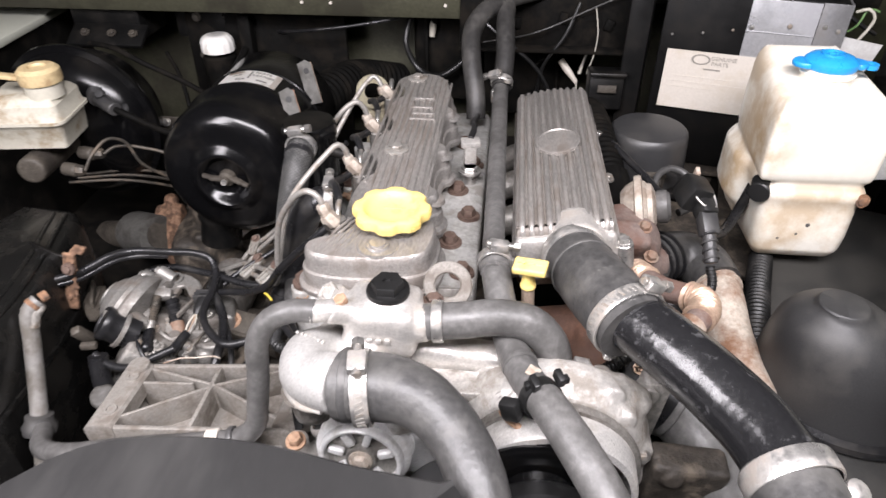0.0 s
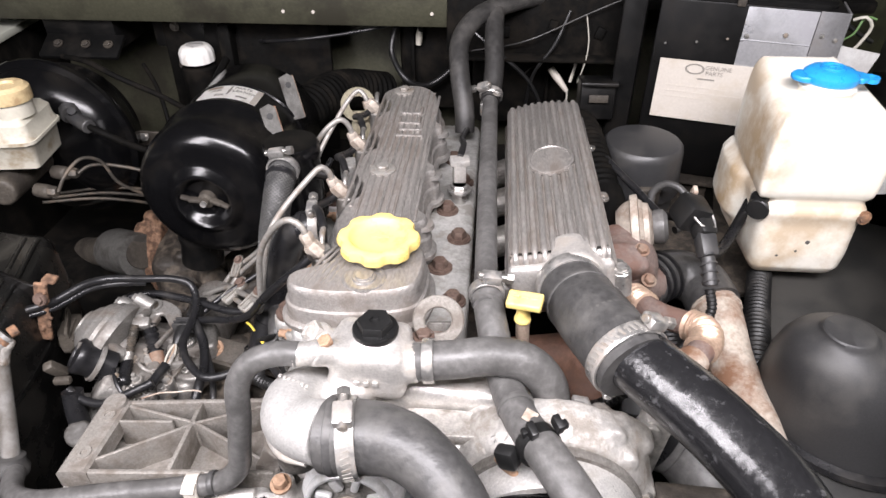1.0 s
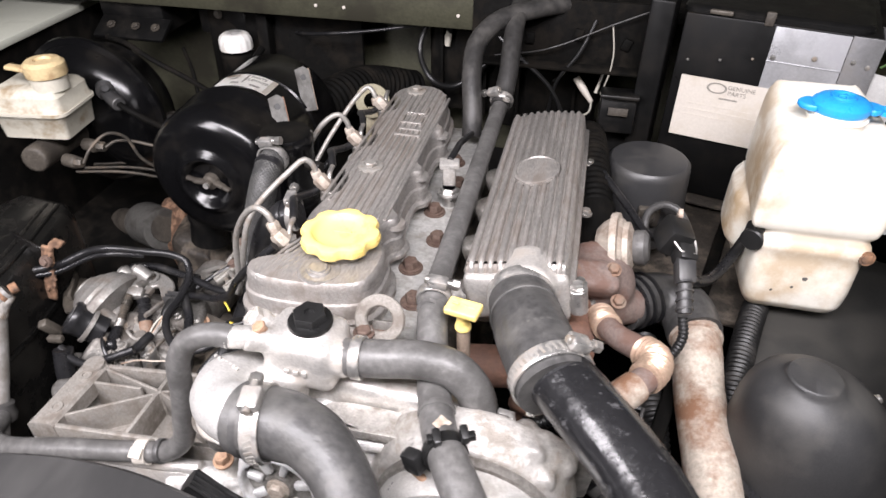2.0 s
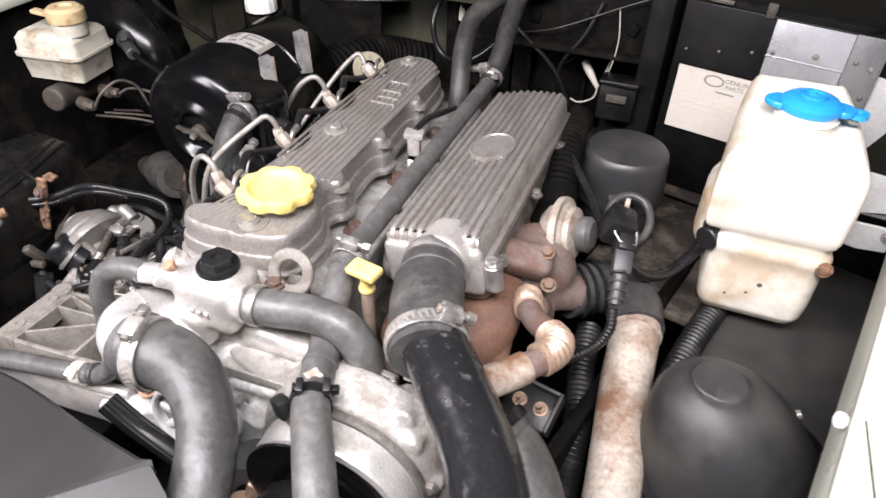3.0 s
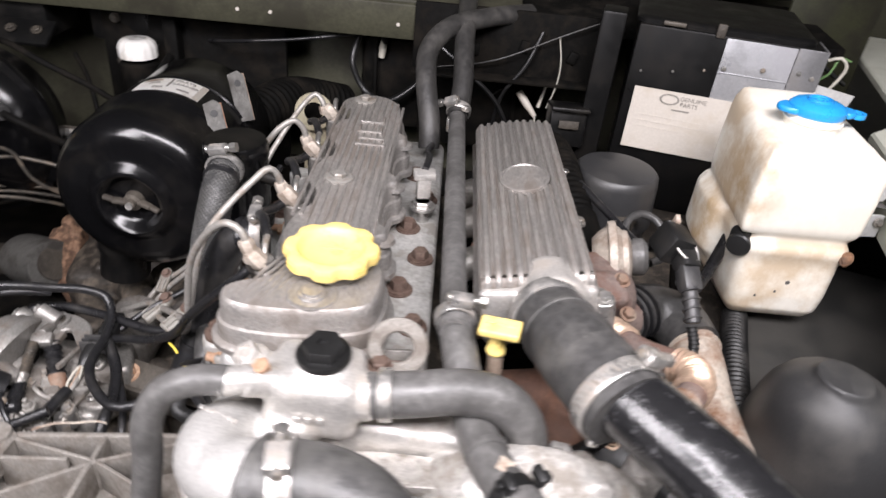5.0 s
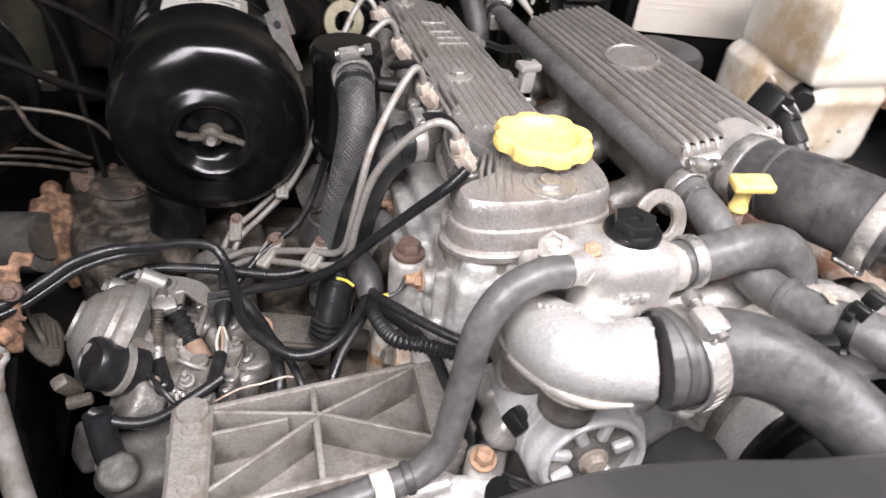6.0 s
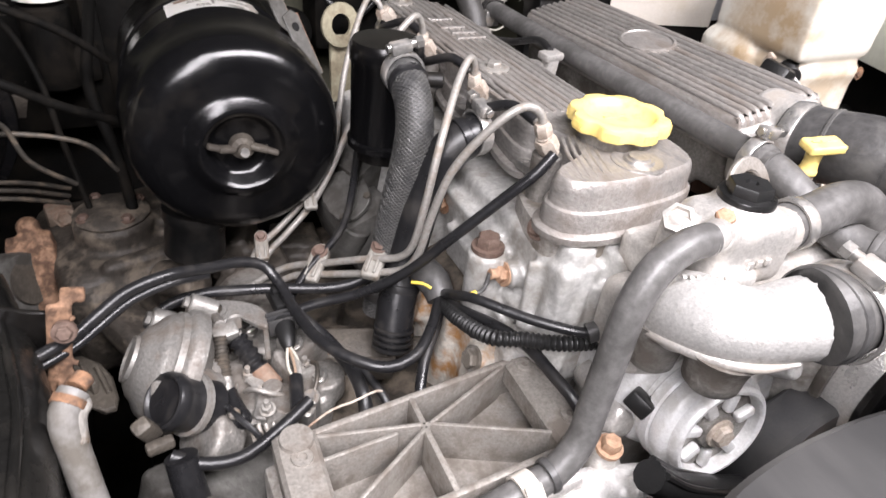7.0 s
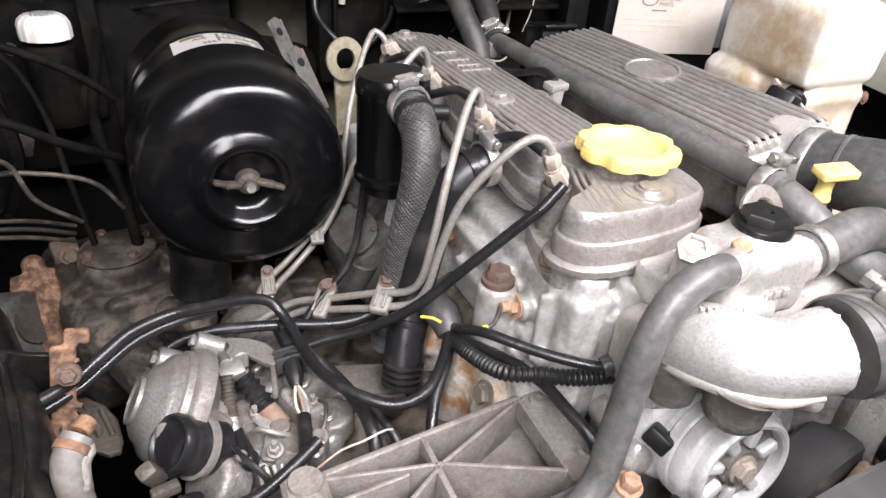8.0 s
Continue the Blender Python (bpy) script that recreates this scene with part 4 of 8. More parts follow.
HOSE = [(0.004, 0.478, 1.043), (0.009, 0.448, 1.036), (0.016, 0.418, 1.022), (0.026, 0.385, 1.012), (0.037, 0.352, 1.016), (0.050, 0.325, 1.022), (0.072, 0.290, 1.016), (0.098, 0.245, 0.998), (0.115, 0.19, 0.965), (0.12, 0.12, 0.92)]
feed = thing("heater_hose", (0.04, 0.34, 1.0), "dusty grey heater hose running over the pump", "hose")
part("hose", tube(HOSE, [0.0130, 0.0135, 0.0140, 0.0142, 0.0142, 0.0150, 0.0155, 0.0155, 0.0155, 0.0155], 26), "rubber_pale", feed)
hose_clamp((0.0045, 0.474, 1.0425), (0.1, -1, -0.1), 0.0138, 80, 0.010)
clip = thing("pipe_clip", (0.046, 0.333, 1.02), "black plastic pipe clip round a grey hose", "clip")
CL = aim((0.046, 0.332, 1.0195), (0.45, -0.88, 0.18))
part("band", lathe([(0.0145, -0.005), (0.0168, -0.005), (0.0172, 0.0), (0.0168, 0.005), (0.0145, 0.005), (0.0145, -0.005)], CL, 28), "cap", clip)
for dx in (-0.009, 0.010):
    part("tab", join(box((0.006, 0.012, 0.010), pose(0.049 + dx, 0.333 + dx * 0.4, 1.038, 10, 0, 25), 0.0015), box((0.010, 0.006, 0.006), pose(0.049 + dx * 1.3, 0.335 + dx * 0.4, 1.034, 0, 0, 25), 0.001)), "cap", clip)
part("lug", box((0.016, 0.012, 0.018), pose(0.024, 0.325, 1.012, 0, -20, -25), 0.003), "cap", clip)
part("paper_tag", box((0.010, 0.012, 0.001), pose(0.040, 0.348, 1.0315, -10, 10, -25), 0), "exhaust", clip, "torn brown paper scrap")

# dipstick
dip = thing("dipstick", (0.04, 0.44, 1.0), "yellow plastic dipstick handle in its tube", "dipstick")
part("handle", join(box((0.030, 0.0175, 0.0070), pose(0.0365, 0.4445, 1.0605, 8, -4, -14), 0.0012, 2), lathe([(0, 0), (0.0072, 0), (0.0076, 0.003), (0.0064, 0.006), (0.0058, 0.012), (0.0066, 0.019), (0.0085, 0.0235), (0, 0.0245)], pose(0.0362, 0.4480, 1.035), 24)), "yellow", dip, remesh=0.0012, smooth=2)
for k in range(3):
    part("moulded_mark", box((0.006, 0.0022, 0.0012), pose(0.0290 + k * 0.0075, 0.4465 - k * 0.0018, 1.0643, 8, -4, -14), 0.0004), "amber", dip)
part("tube", tube([(0.0362, 0.4485, 1.041), (0.038, 0.445, 0.99), (0.034, 0.45, 0.92)], 0.006, 14), "rust", dip)

# boost hose and pipe out of the intake
BOOST = [(0.0785, 0.505, 1.0385), (0.084, 0.480, 1.0405), (0.096, 0.442, 1.046), (0.112, 0.402, 1.049)]
boost = thing("boost_hose", (0.095, 0.45, 1.01), "thick ribbed grey boost hose on the intake outlet", "hose")
part("hose", tube(BOOST + [(0.120, 0.386, 1.048)], [0.0285, 0.0300, 0.0315, 0.0310, 0.0310], 36), "rubber", boost)
for f in range(2):
    a = curve(BOOST, 0.001)
    i = int(len(a) * (0.34 + 0.42 * f))
    part("moulded_ring", lathe([(0.0300, -0.002), (0.0315, -0.0012), (0.0315, 0.0012), (0.0300, 0.002), (0.0300, -0.002)], aim(a[i], a[i + 1] - a[i - 1]), 36), "rubber", boost)
hose_clamp((0.0805, 0.496, 1.0392), (0.2, -1, 0.08), 0.0292, 30, 0.013, label="dull hose clamp round a grey boost hose", worm=False)
hose_clamp((0.115, 0.396, 1.049), (0.42, -0.9, -0.02), 0.0316, 62, 0.013)
foil = thing("foil_tape", (0.105, 0.395, 1.075), "crumpled shiny foil tape over a clamp", "tape")
bits = []
for k in range(9):
    a = radians(-118 + k * 7.5)
    mm = aim((0.113, 0.400, 1.049), (0.42, -0.9, -0.02))
    bits.append(box((0.004 + 0.002 * (k % 3), 0.008, 0.016 + 0.004 * ((k * 5) % 3)), mm @ Matrix.Rotation(a, 4, "Z") @ pose(0.0345, 0, 0.001 * ((k * 7) % 4 - 1.5), 12 * ((k * 3) % 4 - 1.5), 8 * (k % 3 - 1), 14 * ((k * 5) % 3 - 1)), 0.0008, 1))
part("foil", join(*bits), "zinc", foil, remesh=0.0016, smooth=1)
PIPE = [(0.122, 0.394, 1.050), (0.147, 0.366, 1.047), (0.175, 0.334, 1.041), (0.198, 0.298, 1.036), (0.209, 0.262, 1.031), (0.214, 0.22, 1.024), (0.214, 0.13, 1.0)]
pipe = thing("boost_pipe", (0.17, 0.3, 1.0), "chipped glossy black painted steel boost pipe", "pipe")
part("pipe", tube(PIPE, 0.0265, 36), "pipe_paint", pipe)
part("end_hose", tube([(0.2055, 0.275, 1.0328), (0.2135, 0.22, 1.024), (0.215, 0.13, 1.0)], 0.0295, 32), "rubber", pipe, "dull grey rubber end hose")
end_band = hose_clamp((0.2078, 0.267, 1.0318), (0.22, -1, -0.12), 0.0300, 20, 0.016, label="plain wide galvanised band round the boost pipe end", worm=False)
part("screw", join(rod((0.239, 0.262, 1.020), (0.243, 0.258, 1.034), 0.004), lathe([(0, 0), (0.0085, 0), (0.0085, 0.004), (0.004, 0.006), (0, 0.006)], aim((0.243, 0.257, 1.036), (0.3, -0.3, 1)), 16), box((0.012, 0.010, 0.012), pose(0.238, 0.263, 1.022, 0, 0, 20), 0.002)), "zinc", end_band)

# fuel injectors and their pipes
def injector(y):
    root = thing("injector", (-0.158, y, 1.0), "dirty steel fuel injector with a pipe nut", "injector", "injectors beside the rocker cover")
    part("body", join(rod((-0.156, y + 0.004, 0.985), (-0.156, y + 0.004, 1.040), 0.0115), lathe([(0, 0), (0.009, 0), (0.0085, 0.008), (0, 0.009)], pose(-0.156, y + 0.004, 1.040), 6)), "cast_dull", root)
    part("pipe_nut", join(hexbolt((-0.158, y, 1.045), (-0.45, -0.1, 0.6), 0.0085, 0.014, False), rod((-0.155, y, 1.041), (-0.167, y - 0.001, 1.058), 0.006)), "capsule_tan", root)
    part("clamp", box((0.014, 0.034, 0.008), pose(-0.152, y + 0.022, 1.016, 0, 0, 10), 0.002), "steel", root)
    part("leak_off_spigot", tube([(-0.156, y + 0.004, 1.047), (-0.157, y + 0.012, 1.056), (-0.158, y + 0.024, 1.057)], 0.0030, 10), "steel", root)
    return root


first = injector(0.520)
for y in (0.632, 0.744, 0.855):
    copy_thing(first, pose(-0.158, y, 1.0))


def fuel_pipe(pts):
    root = thing("injector_pipe", pts[0], "thin plated steel fuel pipe bent over to its injector", "fuel pipe", "injector pipes")
    part("pipe", tube(pts, 0.0033, 12, 0.004), "fuelpipe", root)
    part("union_nut", hexbolt(Vector(pts[0]), Vector(pts[1]) - Vector(pts[0]), 0.0066, 0.010, False), "capsule_tan", root)


fuel_pipe([(-0.166, 0.519, 1.058), (-0.172, 0.520, 1.075), (-0.182, 0.522, 1.080), (-0.196, 0.526, 1.072), (-0.224, 0.540, 1.030), (-0.236, 0.548, 0.985), (-0.243, 0.553, 0.945), (-0.250, 0.560, 0.928), (-0.270, 0.578, 0.915), (-0.300, 0.612, 0.896), (-0.325, 0.640, 0.880), (-0.36, 0.65, 0.86)])
fuel_pipe([(-0.166, 0.631, 1.054), (-0.170, 0.628, 1.073), (-0.176, 0.624, 1.080), (-0.188, 0.614, 1.072), (-0.222, 0.572, 1.035), (-0.236, 0.562, 0.985), (-0.245, 0.563, 0.945), (-0.252, 0.570, 0.933), (-0.272, 0.590, 0.922), (-0.302, 0.624, 0.900), (-0.330, 0.652, 0.882), (-0.37, 0.66, 0.86)])
fuel_pipe([(-0.166, 0.743, 1.054), (-0.170, 0.740, 1.074), (-0.178, 0.736, 1.083), (-0.192, 0.730, 1.076), (-0.215, 0.728, 1.045), (-0.248, 0.724, 0.980), (-0.266, 0.722, 0.940), (-0.286, 0.718, 0.908), (-0.315, 0.712, 0.880), (-0.338, 0.708, 0.858), (-0.348, 0.680, 0.845), (-0.345, 0.64, 0.83)])
fuel_pipe([(-0.167, 0.854, 1.047), (-0.171, 0.856, 1.062), (-0.180, 0.860, 1.069), (-0.192, 0.850, 1.060), (-0.222, 0.812, 1.015), (-0.240, 0.780, 0.980), (-0.262, 0.735, 0.948), (-0.290, 0.727, 0.910), (-0.320, 0.724, 0.880), (-0.346, 0.718, 0.860), (-0.358, 0.690, 0.846), (-0.355, 0.65, 0.83)])


def pipe_clamp(at, turn, tilt=20, size=1.0):
    root = thing("pipe_clamp", at, "beige plastic saddle clamp holding two fuel pipes", "clamp", "fuel pipe clamps")
    m = Matrix.Translation(at) @ Euler((radians(tilt), 0, radians(turn))).to_matrix().to_4x4() @ Matrix.Diagonal((size, size, size, 1))
    part("saddle", join(box((0.0165, 0.032, 0.009), m @ Matrix.Translation((0, -0.002, 0)), 0.0025, 3), lathe([(0, -0.004), (0.0080, -0.004), (0.0078, 0.0045), (0, 0.0045)], m @ Matrix.Translation((0, 0.014, 0)), 20)), "beige_clip", root)
    for x in (-0.0036, 0.0036):
        part("groove_rib", box((0.0026, 0.018, 0.003), m @ Matrix.Translation((x, -0.006, 0.0052)), 0.001), "beige_clip", root)
    part("clamp_bolt", hexbolt(m @ Vector((0, 0.013, 0.0045)), m.to_3x3() @ Vector((0, 0, 1)), 0.0056 * size, 0.004), "bolt", root)


pipe_clamp((-0.267, 0.586, 0.921), -38)
pipe_clamp((-0.309, 0.627, 0.897), -38)
pipe_clamp((-0.289, 0.721, 0.912), -8, 30, 0.8)
pipe_clamp((-0.341, 0.714, 0.866), -8, 30, 0.8)

# oil breather separator and hoses
sep = thing("oil_separator", (-0.226, 0.684, 0.98), "black plastic oil breather canister beside the air cleaner", "oil separator")
part("canister", lathe([(0, 0.970), (0.026, 0.970), (0.026, 0.980), (0.034, 0.983), (0.034, 0.989), (0.0315, 0.991), (0.031, 1.060), (0.0325, 1.062), (0.0325, 1.074), (0.030, 1.079), (0, 1.080)], pose(-0.226, 0.684, 0), 40), "gloss", sep)
part("outlet", tube([(-0.226, 0.665, 1.063), (-0.226, 0.648, 1.064), (-0.226, 0.634, 1.058)], 0.011, 18), "satin", sep)
part("side_spigot", rod((-0.200, 0.675, 1.045), (-0.178, 0.668, 1.045), 0.007), "satin", sep)
braid = thing("braided_hose", (-0.24, 0.61, 0.9), "black braided rubber breather hose hanging down", "hose")
BRAID = [(-0.226, 0.650, 1.064), (-0.226, 0.628, 1.056), (-0.228, 0.610, 1.035), (-0.234, 0.602, 1.005), (-0.243, 0.602, 0.960), (-0.252, 0.598, 0.91), (-0.260, 0.590, 0.86)]
part("hose", tube(BRAID, 0.0152, 28), "braid", braid)
part("threads", strands(BRAID, 0.0153, 20, 0.060, 0.0009), "thread", braid, "grey woven threads")
hose_clamp((-0.226, 0.646, 1.0635), (0, -1, -0.1), 0.0160, 100, 0.010)
drain = thing("coolant_hose", (-0.24, 0.57, 0.9), "smooth black coolant hose along the head", "hose")
part("hose", tube([(-0.176, 0.592, 1.030), (-0.198, 0.590, 1.022), (-0.215, 0.592, 1.001), (-0.228, 0.590, 0.964), (-0.239, 0.586, 0.921), (-0.253, 0.568, 0.882), (-0.262, 0.552, 0.850)], 0.0170, 24), "rubber_black", drain)
hose_clamp((-0.181, 0.5905, 1.030), (1, 0.1, 0), 0.0168, 100, 0.010)
for k in range(4):
    part("end_ring", lathe([(0.0160, -0.0016), (0.0178, -0.0010), (0.0178, 0.0010), (0.0160, 0.0016), (0.0160, -0.0016)], aim((-0.2590 - k * 0.0012, 0.5555 - k * 0.0022, 0.869 - k * 0.0050), (-0.2, -0.3, -1)), 28), "rubber_black", drain)

vacuum = thing("vacuum_pump", (-0.235, 0.74, 0.87), "grimy dark grey cast vacuum pump low beside the engine block", "pump")
part("body", join(box((0.060, 0.100, 0.070), pose(-0.236, 0.735, 0.872, 4, -18, 8), 0.008), box((0.034, 0.050, 0.060), pose(-0.226, 0.752, 0.915, 10, -28, 20), 0.004), rod((-0.262, 0.700, 0.850), (-0.250, 0.690, 0.892), 0.017, 24)), "block_grey", vacuum)
part("cover", slab(rounded([(-0.026, -0.034), (0.022, -0.030), (0.026, 0.026), (-0.020, 0.034)], 2), 0.0, 0.006, pose(-0.252, 0.716, 0.910, 14, -30, 6), 0.001), "block_grey", vacuum, "plain grey end cover")
for x, y in ((-0.016, -0.024), (0.016, -0.020), (0.018, 0.018), (-0.014, 0.024)):
    at = pose(-0.252, 0.716, 0.910, 14, -30, 6) @ Vector((x, y, 0.006))
    part("cover_screw", hexbolt(at, pose(0, 0, 0, 14, -30, 6) @ Vector((0, 0, 1)), 0.0042, 0.003, False), "iron", vacuum)
part("elbow_hose", tube([(-0.226, 0.812, 0.905), (-0.250, 0.790, 0.898), (-0.262, 0.755, 0.890), (-0.252, 0.725, 0.880)], 0.0088, 16), "rubber", vacuum, "dusty rubber elbow hose")
vac_wire = thing("yellow_sleeved_wire", (-0.21, 0.80, 0.89), "short yellow sleeved wire over the vacuum pump", "wire")
part("wire", tube([(-0.196, 0.812, 0.896), (-0.207, 0.806, 0.889), (-0.218, 0.802, 0.882)], 0.0030, 10), "wire_yellow", vac_wire)

# leak-off line and small wiring round the injectors
leak = thing("leak_off_hose", (-0.17, 0.69, 1.03), "thin black rubber leak-off hose between the injectors", "hose")
for y in (0.544, 0.656, 0.768):
    part("hose", tube([(-0.158, y, 1.057), (-0.166, y + 0.02, 1.062), (-0.178, y + 0.048, 1.050), (-0.170, y + 0.080, 1.040), (-0.160, y + 0.092, 1.045)], 0.0042, 12), "rubber_black", leak)
sensor = thing("coolant_sensor", (-0.033, 0.715, 0.99), "white plastic and zinc sensor plug on the head", "sensor")
part("stem", join(rod((-0.033, 0.715, 0.986), (-0.033, 0.715, 1.012), 0.009), hexbolt((-0.033, 0.715, 1.004), (0, 0, 1), 0.011, 0.008)), "zinc", sensor)
part("plug", join(box((0.016, 0.012, 0.030), pose(-0.033, 0.715, 1.030, 6, 0, 10), 0.003), box((0.024, 0.016, 0.008), pose(-0.033, 0.715, 1.044, 6, 0, 10), 0.002)), "cast_clean", sensor)
part("wire", tube([(-0.033, 0.718, 1.048), (-0.030, 0.745, 1.050), (-0.034, 0.79, 1.035), (-0.03, 0.85, 1.02)], 0.004, 10), "rubber_black", sensor)


def cable(name, pts, r, mat, label, category="cable", **kw):
    root = thing(name, pts[0], label, category, "cables in the bay")
    part("sheath", tube(pts, r, 14, **kw), mat, root)
    return root


# ---- front of the engine ----
timing = thing("timing_cover", (-0.05, 0.42, 0.75), "large grey cast aluminium timing cover with bosses", "timing cover")
part("casting", join(box((0.215, 0.05, 0.24), Matrix.Translation((-0.0375, 0.425, 0.84)), 0.012), box((0.12, 0.04, 0.06), Matrix.Translation((-0.10, 0.415, 0.965)), 0.01),
                     box((0.14, 0.03, 0.05), pose(0.0, 0.405, 0.975, 0, 6), 0.01), *[rod((x, 0.39, z), (x, 0.43, z), 0.012) for x, z in ((-0.03, 0.965), (0.03, 0.965), (-0.055, 0.90), (-0.02, 0.86))],
                     rod((-0.150, 0.40, 0.86), (-0.172, 0.36, 0.865), 0.012), rod((-0.175, 0.37, 0.86), (-0.175, 0.37, 0.898), 0.011), rod((-0.15, 0.43, 0.905), (-0.152, 0.408, 0.900), 0.014)), "cast_clean", timing, remesh=0.0035)
part("front_casting", join(box((0.07, 0.03, 0.05), pose(-0.172, 0.356, 0.852, 8, 10, -8), 0.010), box((0.05, 0.03, 0.035), pose(-0.212, 0.362, 0.855, 0, -12, 10), 0.008), rod((-0.150, 0.36, 0.85), (-0.152, 0.338, 0.874), 0.015), rod((-0.196, 0.37, 0.85), (-0.193, 0.345, 0.870), 0.012), rod((-0.13, 0.36, 0.84), (-0.13, 0.345, 0.866), 0.012), box((0.016, 0.016, 0.016), pose(-0.164, 0.343, 0.874, 20, 30, 10), 0.004)), "cast_rough", timing, remesh=0.0026, smooth=2)
for x, y, z in ((-0.175, 0.366, 0.899),):
    part("rusty_bolt", join(hexbolt((x, y, z - 0.004), (0, -0.2, 1), 0.0072, 0.010), rod((x, y, z - 0.012), (x, y - 0.001, z), 0.0060)), "tan_rust", timing, "orange rusted bolt")
for x, z in ((-0.03, 0.965), (0.03, 0.965), (-0.055, 0.90)):
    part("cover_bolt", hexbolt((x, 0.389, z), (0, -1, 0), 0.007, 0.006), "steel", timing)
part("upper_casting", join(box((0.125, 0.050, 0.080), pose(-0.030, 0.392, 0.930, 14, 4, 0), 0.010), box((0.030, 0.060, 0.030), pose(-0.075, 0.378, 0.952, 10, 0, 20), 0.006), rod((-0.035, 0.372, 0.93), (-0.030, 0.352, 0.94), 0.013), rod((0.010, 0.375, 0.925), (0.014, 0.352, 0.932), 0.012), rod((-0.06, 0.362, 0.965), (0.02, 0.365, 0.968), 0.006), box((0.012, 0.030, 0.060), pose(-0.005, 0.368, 0.935, 10, 20, 0), 0.003)), "cast_rough", timing, "mottled pale front casting", remesh=0.0026, smooth=1)
part("plug", join(box((0.015, 0.018, 0.013), pose(-0.150, 0.374, 0.922, 20, 20, 30), 0.002), box((0.008, 0.012, 0.016), pose(-0.143, 0.370, 0.919, 20, 20, 30), 0.002)), "cap", timing, "small black plastic plug")
part("top_strap", join(slab(rounded([(-0.075, 0.376), (-0.02, 0.360), (0.045, 0.362), (0.072, 0.372), (0.045, 0.385), (-0.06, 0.392)], 2), 0.981, 0.985), box((0.12, 0.003, 0.010), pose(-0.012, 0.362, 0.981, 0, 1, 2), 0.001)), "cast", timing)
part("corrugated_sleeve", tube([(0.012, 0.378, 0.992), (0.030, 0.376, 0.992), (0.046, 0.380, 0.991)], 0.0042, 12, pitch=0.004, depth=0.001), "cap", timing)

pump = thing("steering_pump", (-0.106, 0.39, 0.87), "pale cast steering pump with a grooved pulley", "steering pump")
part("reservoir", lathe([(0, -0.125), (0.046, -0.125), (0.0525, -0.118), (0.0540, -0.108), (0.0540, -0.078), (0.0548, -0.076), (0.0548, -0.069), (0.0530, -0.067), (0.0515, -0.048), (0.0480, -0.041), (0.040, -0.037), (0, -0.037)], aim((-0.1065, 0.338, 0.9125), (-0.06, -0.99, 0.10)), 56), "pump_grey", pump, "smooth pale grey pump reservoir")
part("body", join(rod((-0.130, 0.395, 0.945), (-0.158, 0.392, 0.958), 0.016), box((0.05, 0.05, 0.03), Matrix.Translation((-0.135, 0.405, 0.895)), 0.008), box((0.055, 0.05, 0.04), pose(-0.118, 0.405, 0.955, 0, 25), 0.008), rod((-0.08, 0.37, 0.955), (-0.085, 0.43, 0.955), 0.014), box((0.03, 0.03, 0.03), pose(-0.150, 0.392, 0.893, 0, 30), 0.008)), "cast_clean", pump, remesh=0.003, smooth=3)
part("side_arm", slab(rounded([(-0.125, 0.958), (-0.078, 0.957), (-0.034, 0.926), (-0.010, 0.898), (-0.034, 0.862), (-0.105, 0.862)], 2), -0.398, -0.364, Matrix.Rotation(radians(90), 4, "X"), 0.004), "pump_grey", pump)
PU = aim((-0.1055, 0.338, 0.9110), (-0.04, -0.99, 0.12))
pulley = part("pulley", lathe([(0.033, -0.009), (0.0335, 0.0), (0.0352, 0.0015), (0.0372, 0.0015), (0.0388, 0.0), (0.0395, -0.003), (0.0395, -0.007), (0.0430, -0.009), (0.0445, -0.012), (0.0445, -0.020), (0.0432, -0.0215), (0.0448, -0.023), (0.0452, -0.030), (0.0435, -0.032), (0.0435, -0.036), (0.030, -0.036), (0.030, -0.009), (0.033, -0.009)], PU, 56), "pump_grey", pump, "dull grey alloy pulley")
part("pulley_web", join(lathe([(0, -0.012), (0.0335, -0.012), (0.0335, -0.008), (0, -0.008)], PU, 40), lathe([(0, -0.008), (0.0150, -0.008), (0.0140, -0.002), (0, -0.002)], PU, 28)), "cast_dull", pulley)
for k, (a, l) in enumerate(((20, 13), (75, 11), (118, 14), (165, 12), (215, 13), (262, 11), (310, 14))):
    part("web_boss", box((0.015, 0.001 * l * 0.62, 0.007), PU @ Matrix.Rotation(radians(a), 4, "Z") @ Matrix.Translation((0.0240, 0, -0.0050)), 0.0022, 3), "pump_grey", pulley)
part("pulley_bolt", join(hexbolt(PU @ Vector((0, 0, -0.002)), PU.to_3x3() @ Vector((0, 0, 1)), 0.0082, 0.007), lathe([(0, -0.003), (0.0112, -0.003), (0.0108, 0.0), (0, 0.0)], PU, 28)), "capsule_tan", pulley, "tan rusted centre bolt")

belt = thing("drive_belt", (-0.10, 0.32, 0.86), "black ribbed drive belt round the pulleys", "belt")
for k in range(4):
    y = 0.318 + k * 0.0045
    part("belt_rib", tube([(-0.176, y, 0.926), (-0.15, y, 0.902), (-0.125, y, 0.885), (-0.085, y, 0.862), (-0.03, y, 0.838), (0.02, y, 0.82)], 0.0025, 8), "cap", belt)
part("belt_back", tube([(-0.182, 0.325, 0.920), (-0.155, 0.325, 0.896), (-0.125, 0.325, 0.878), (-0.085, 0.325, 0.855), (-0.03, 0.325, 0.831), (0.02, 0.325, 0.813)], 0.0105, 12), "cap", belt)
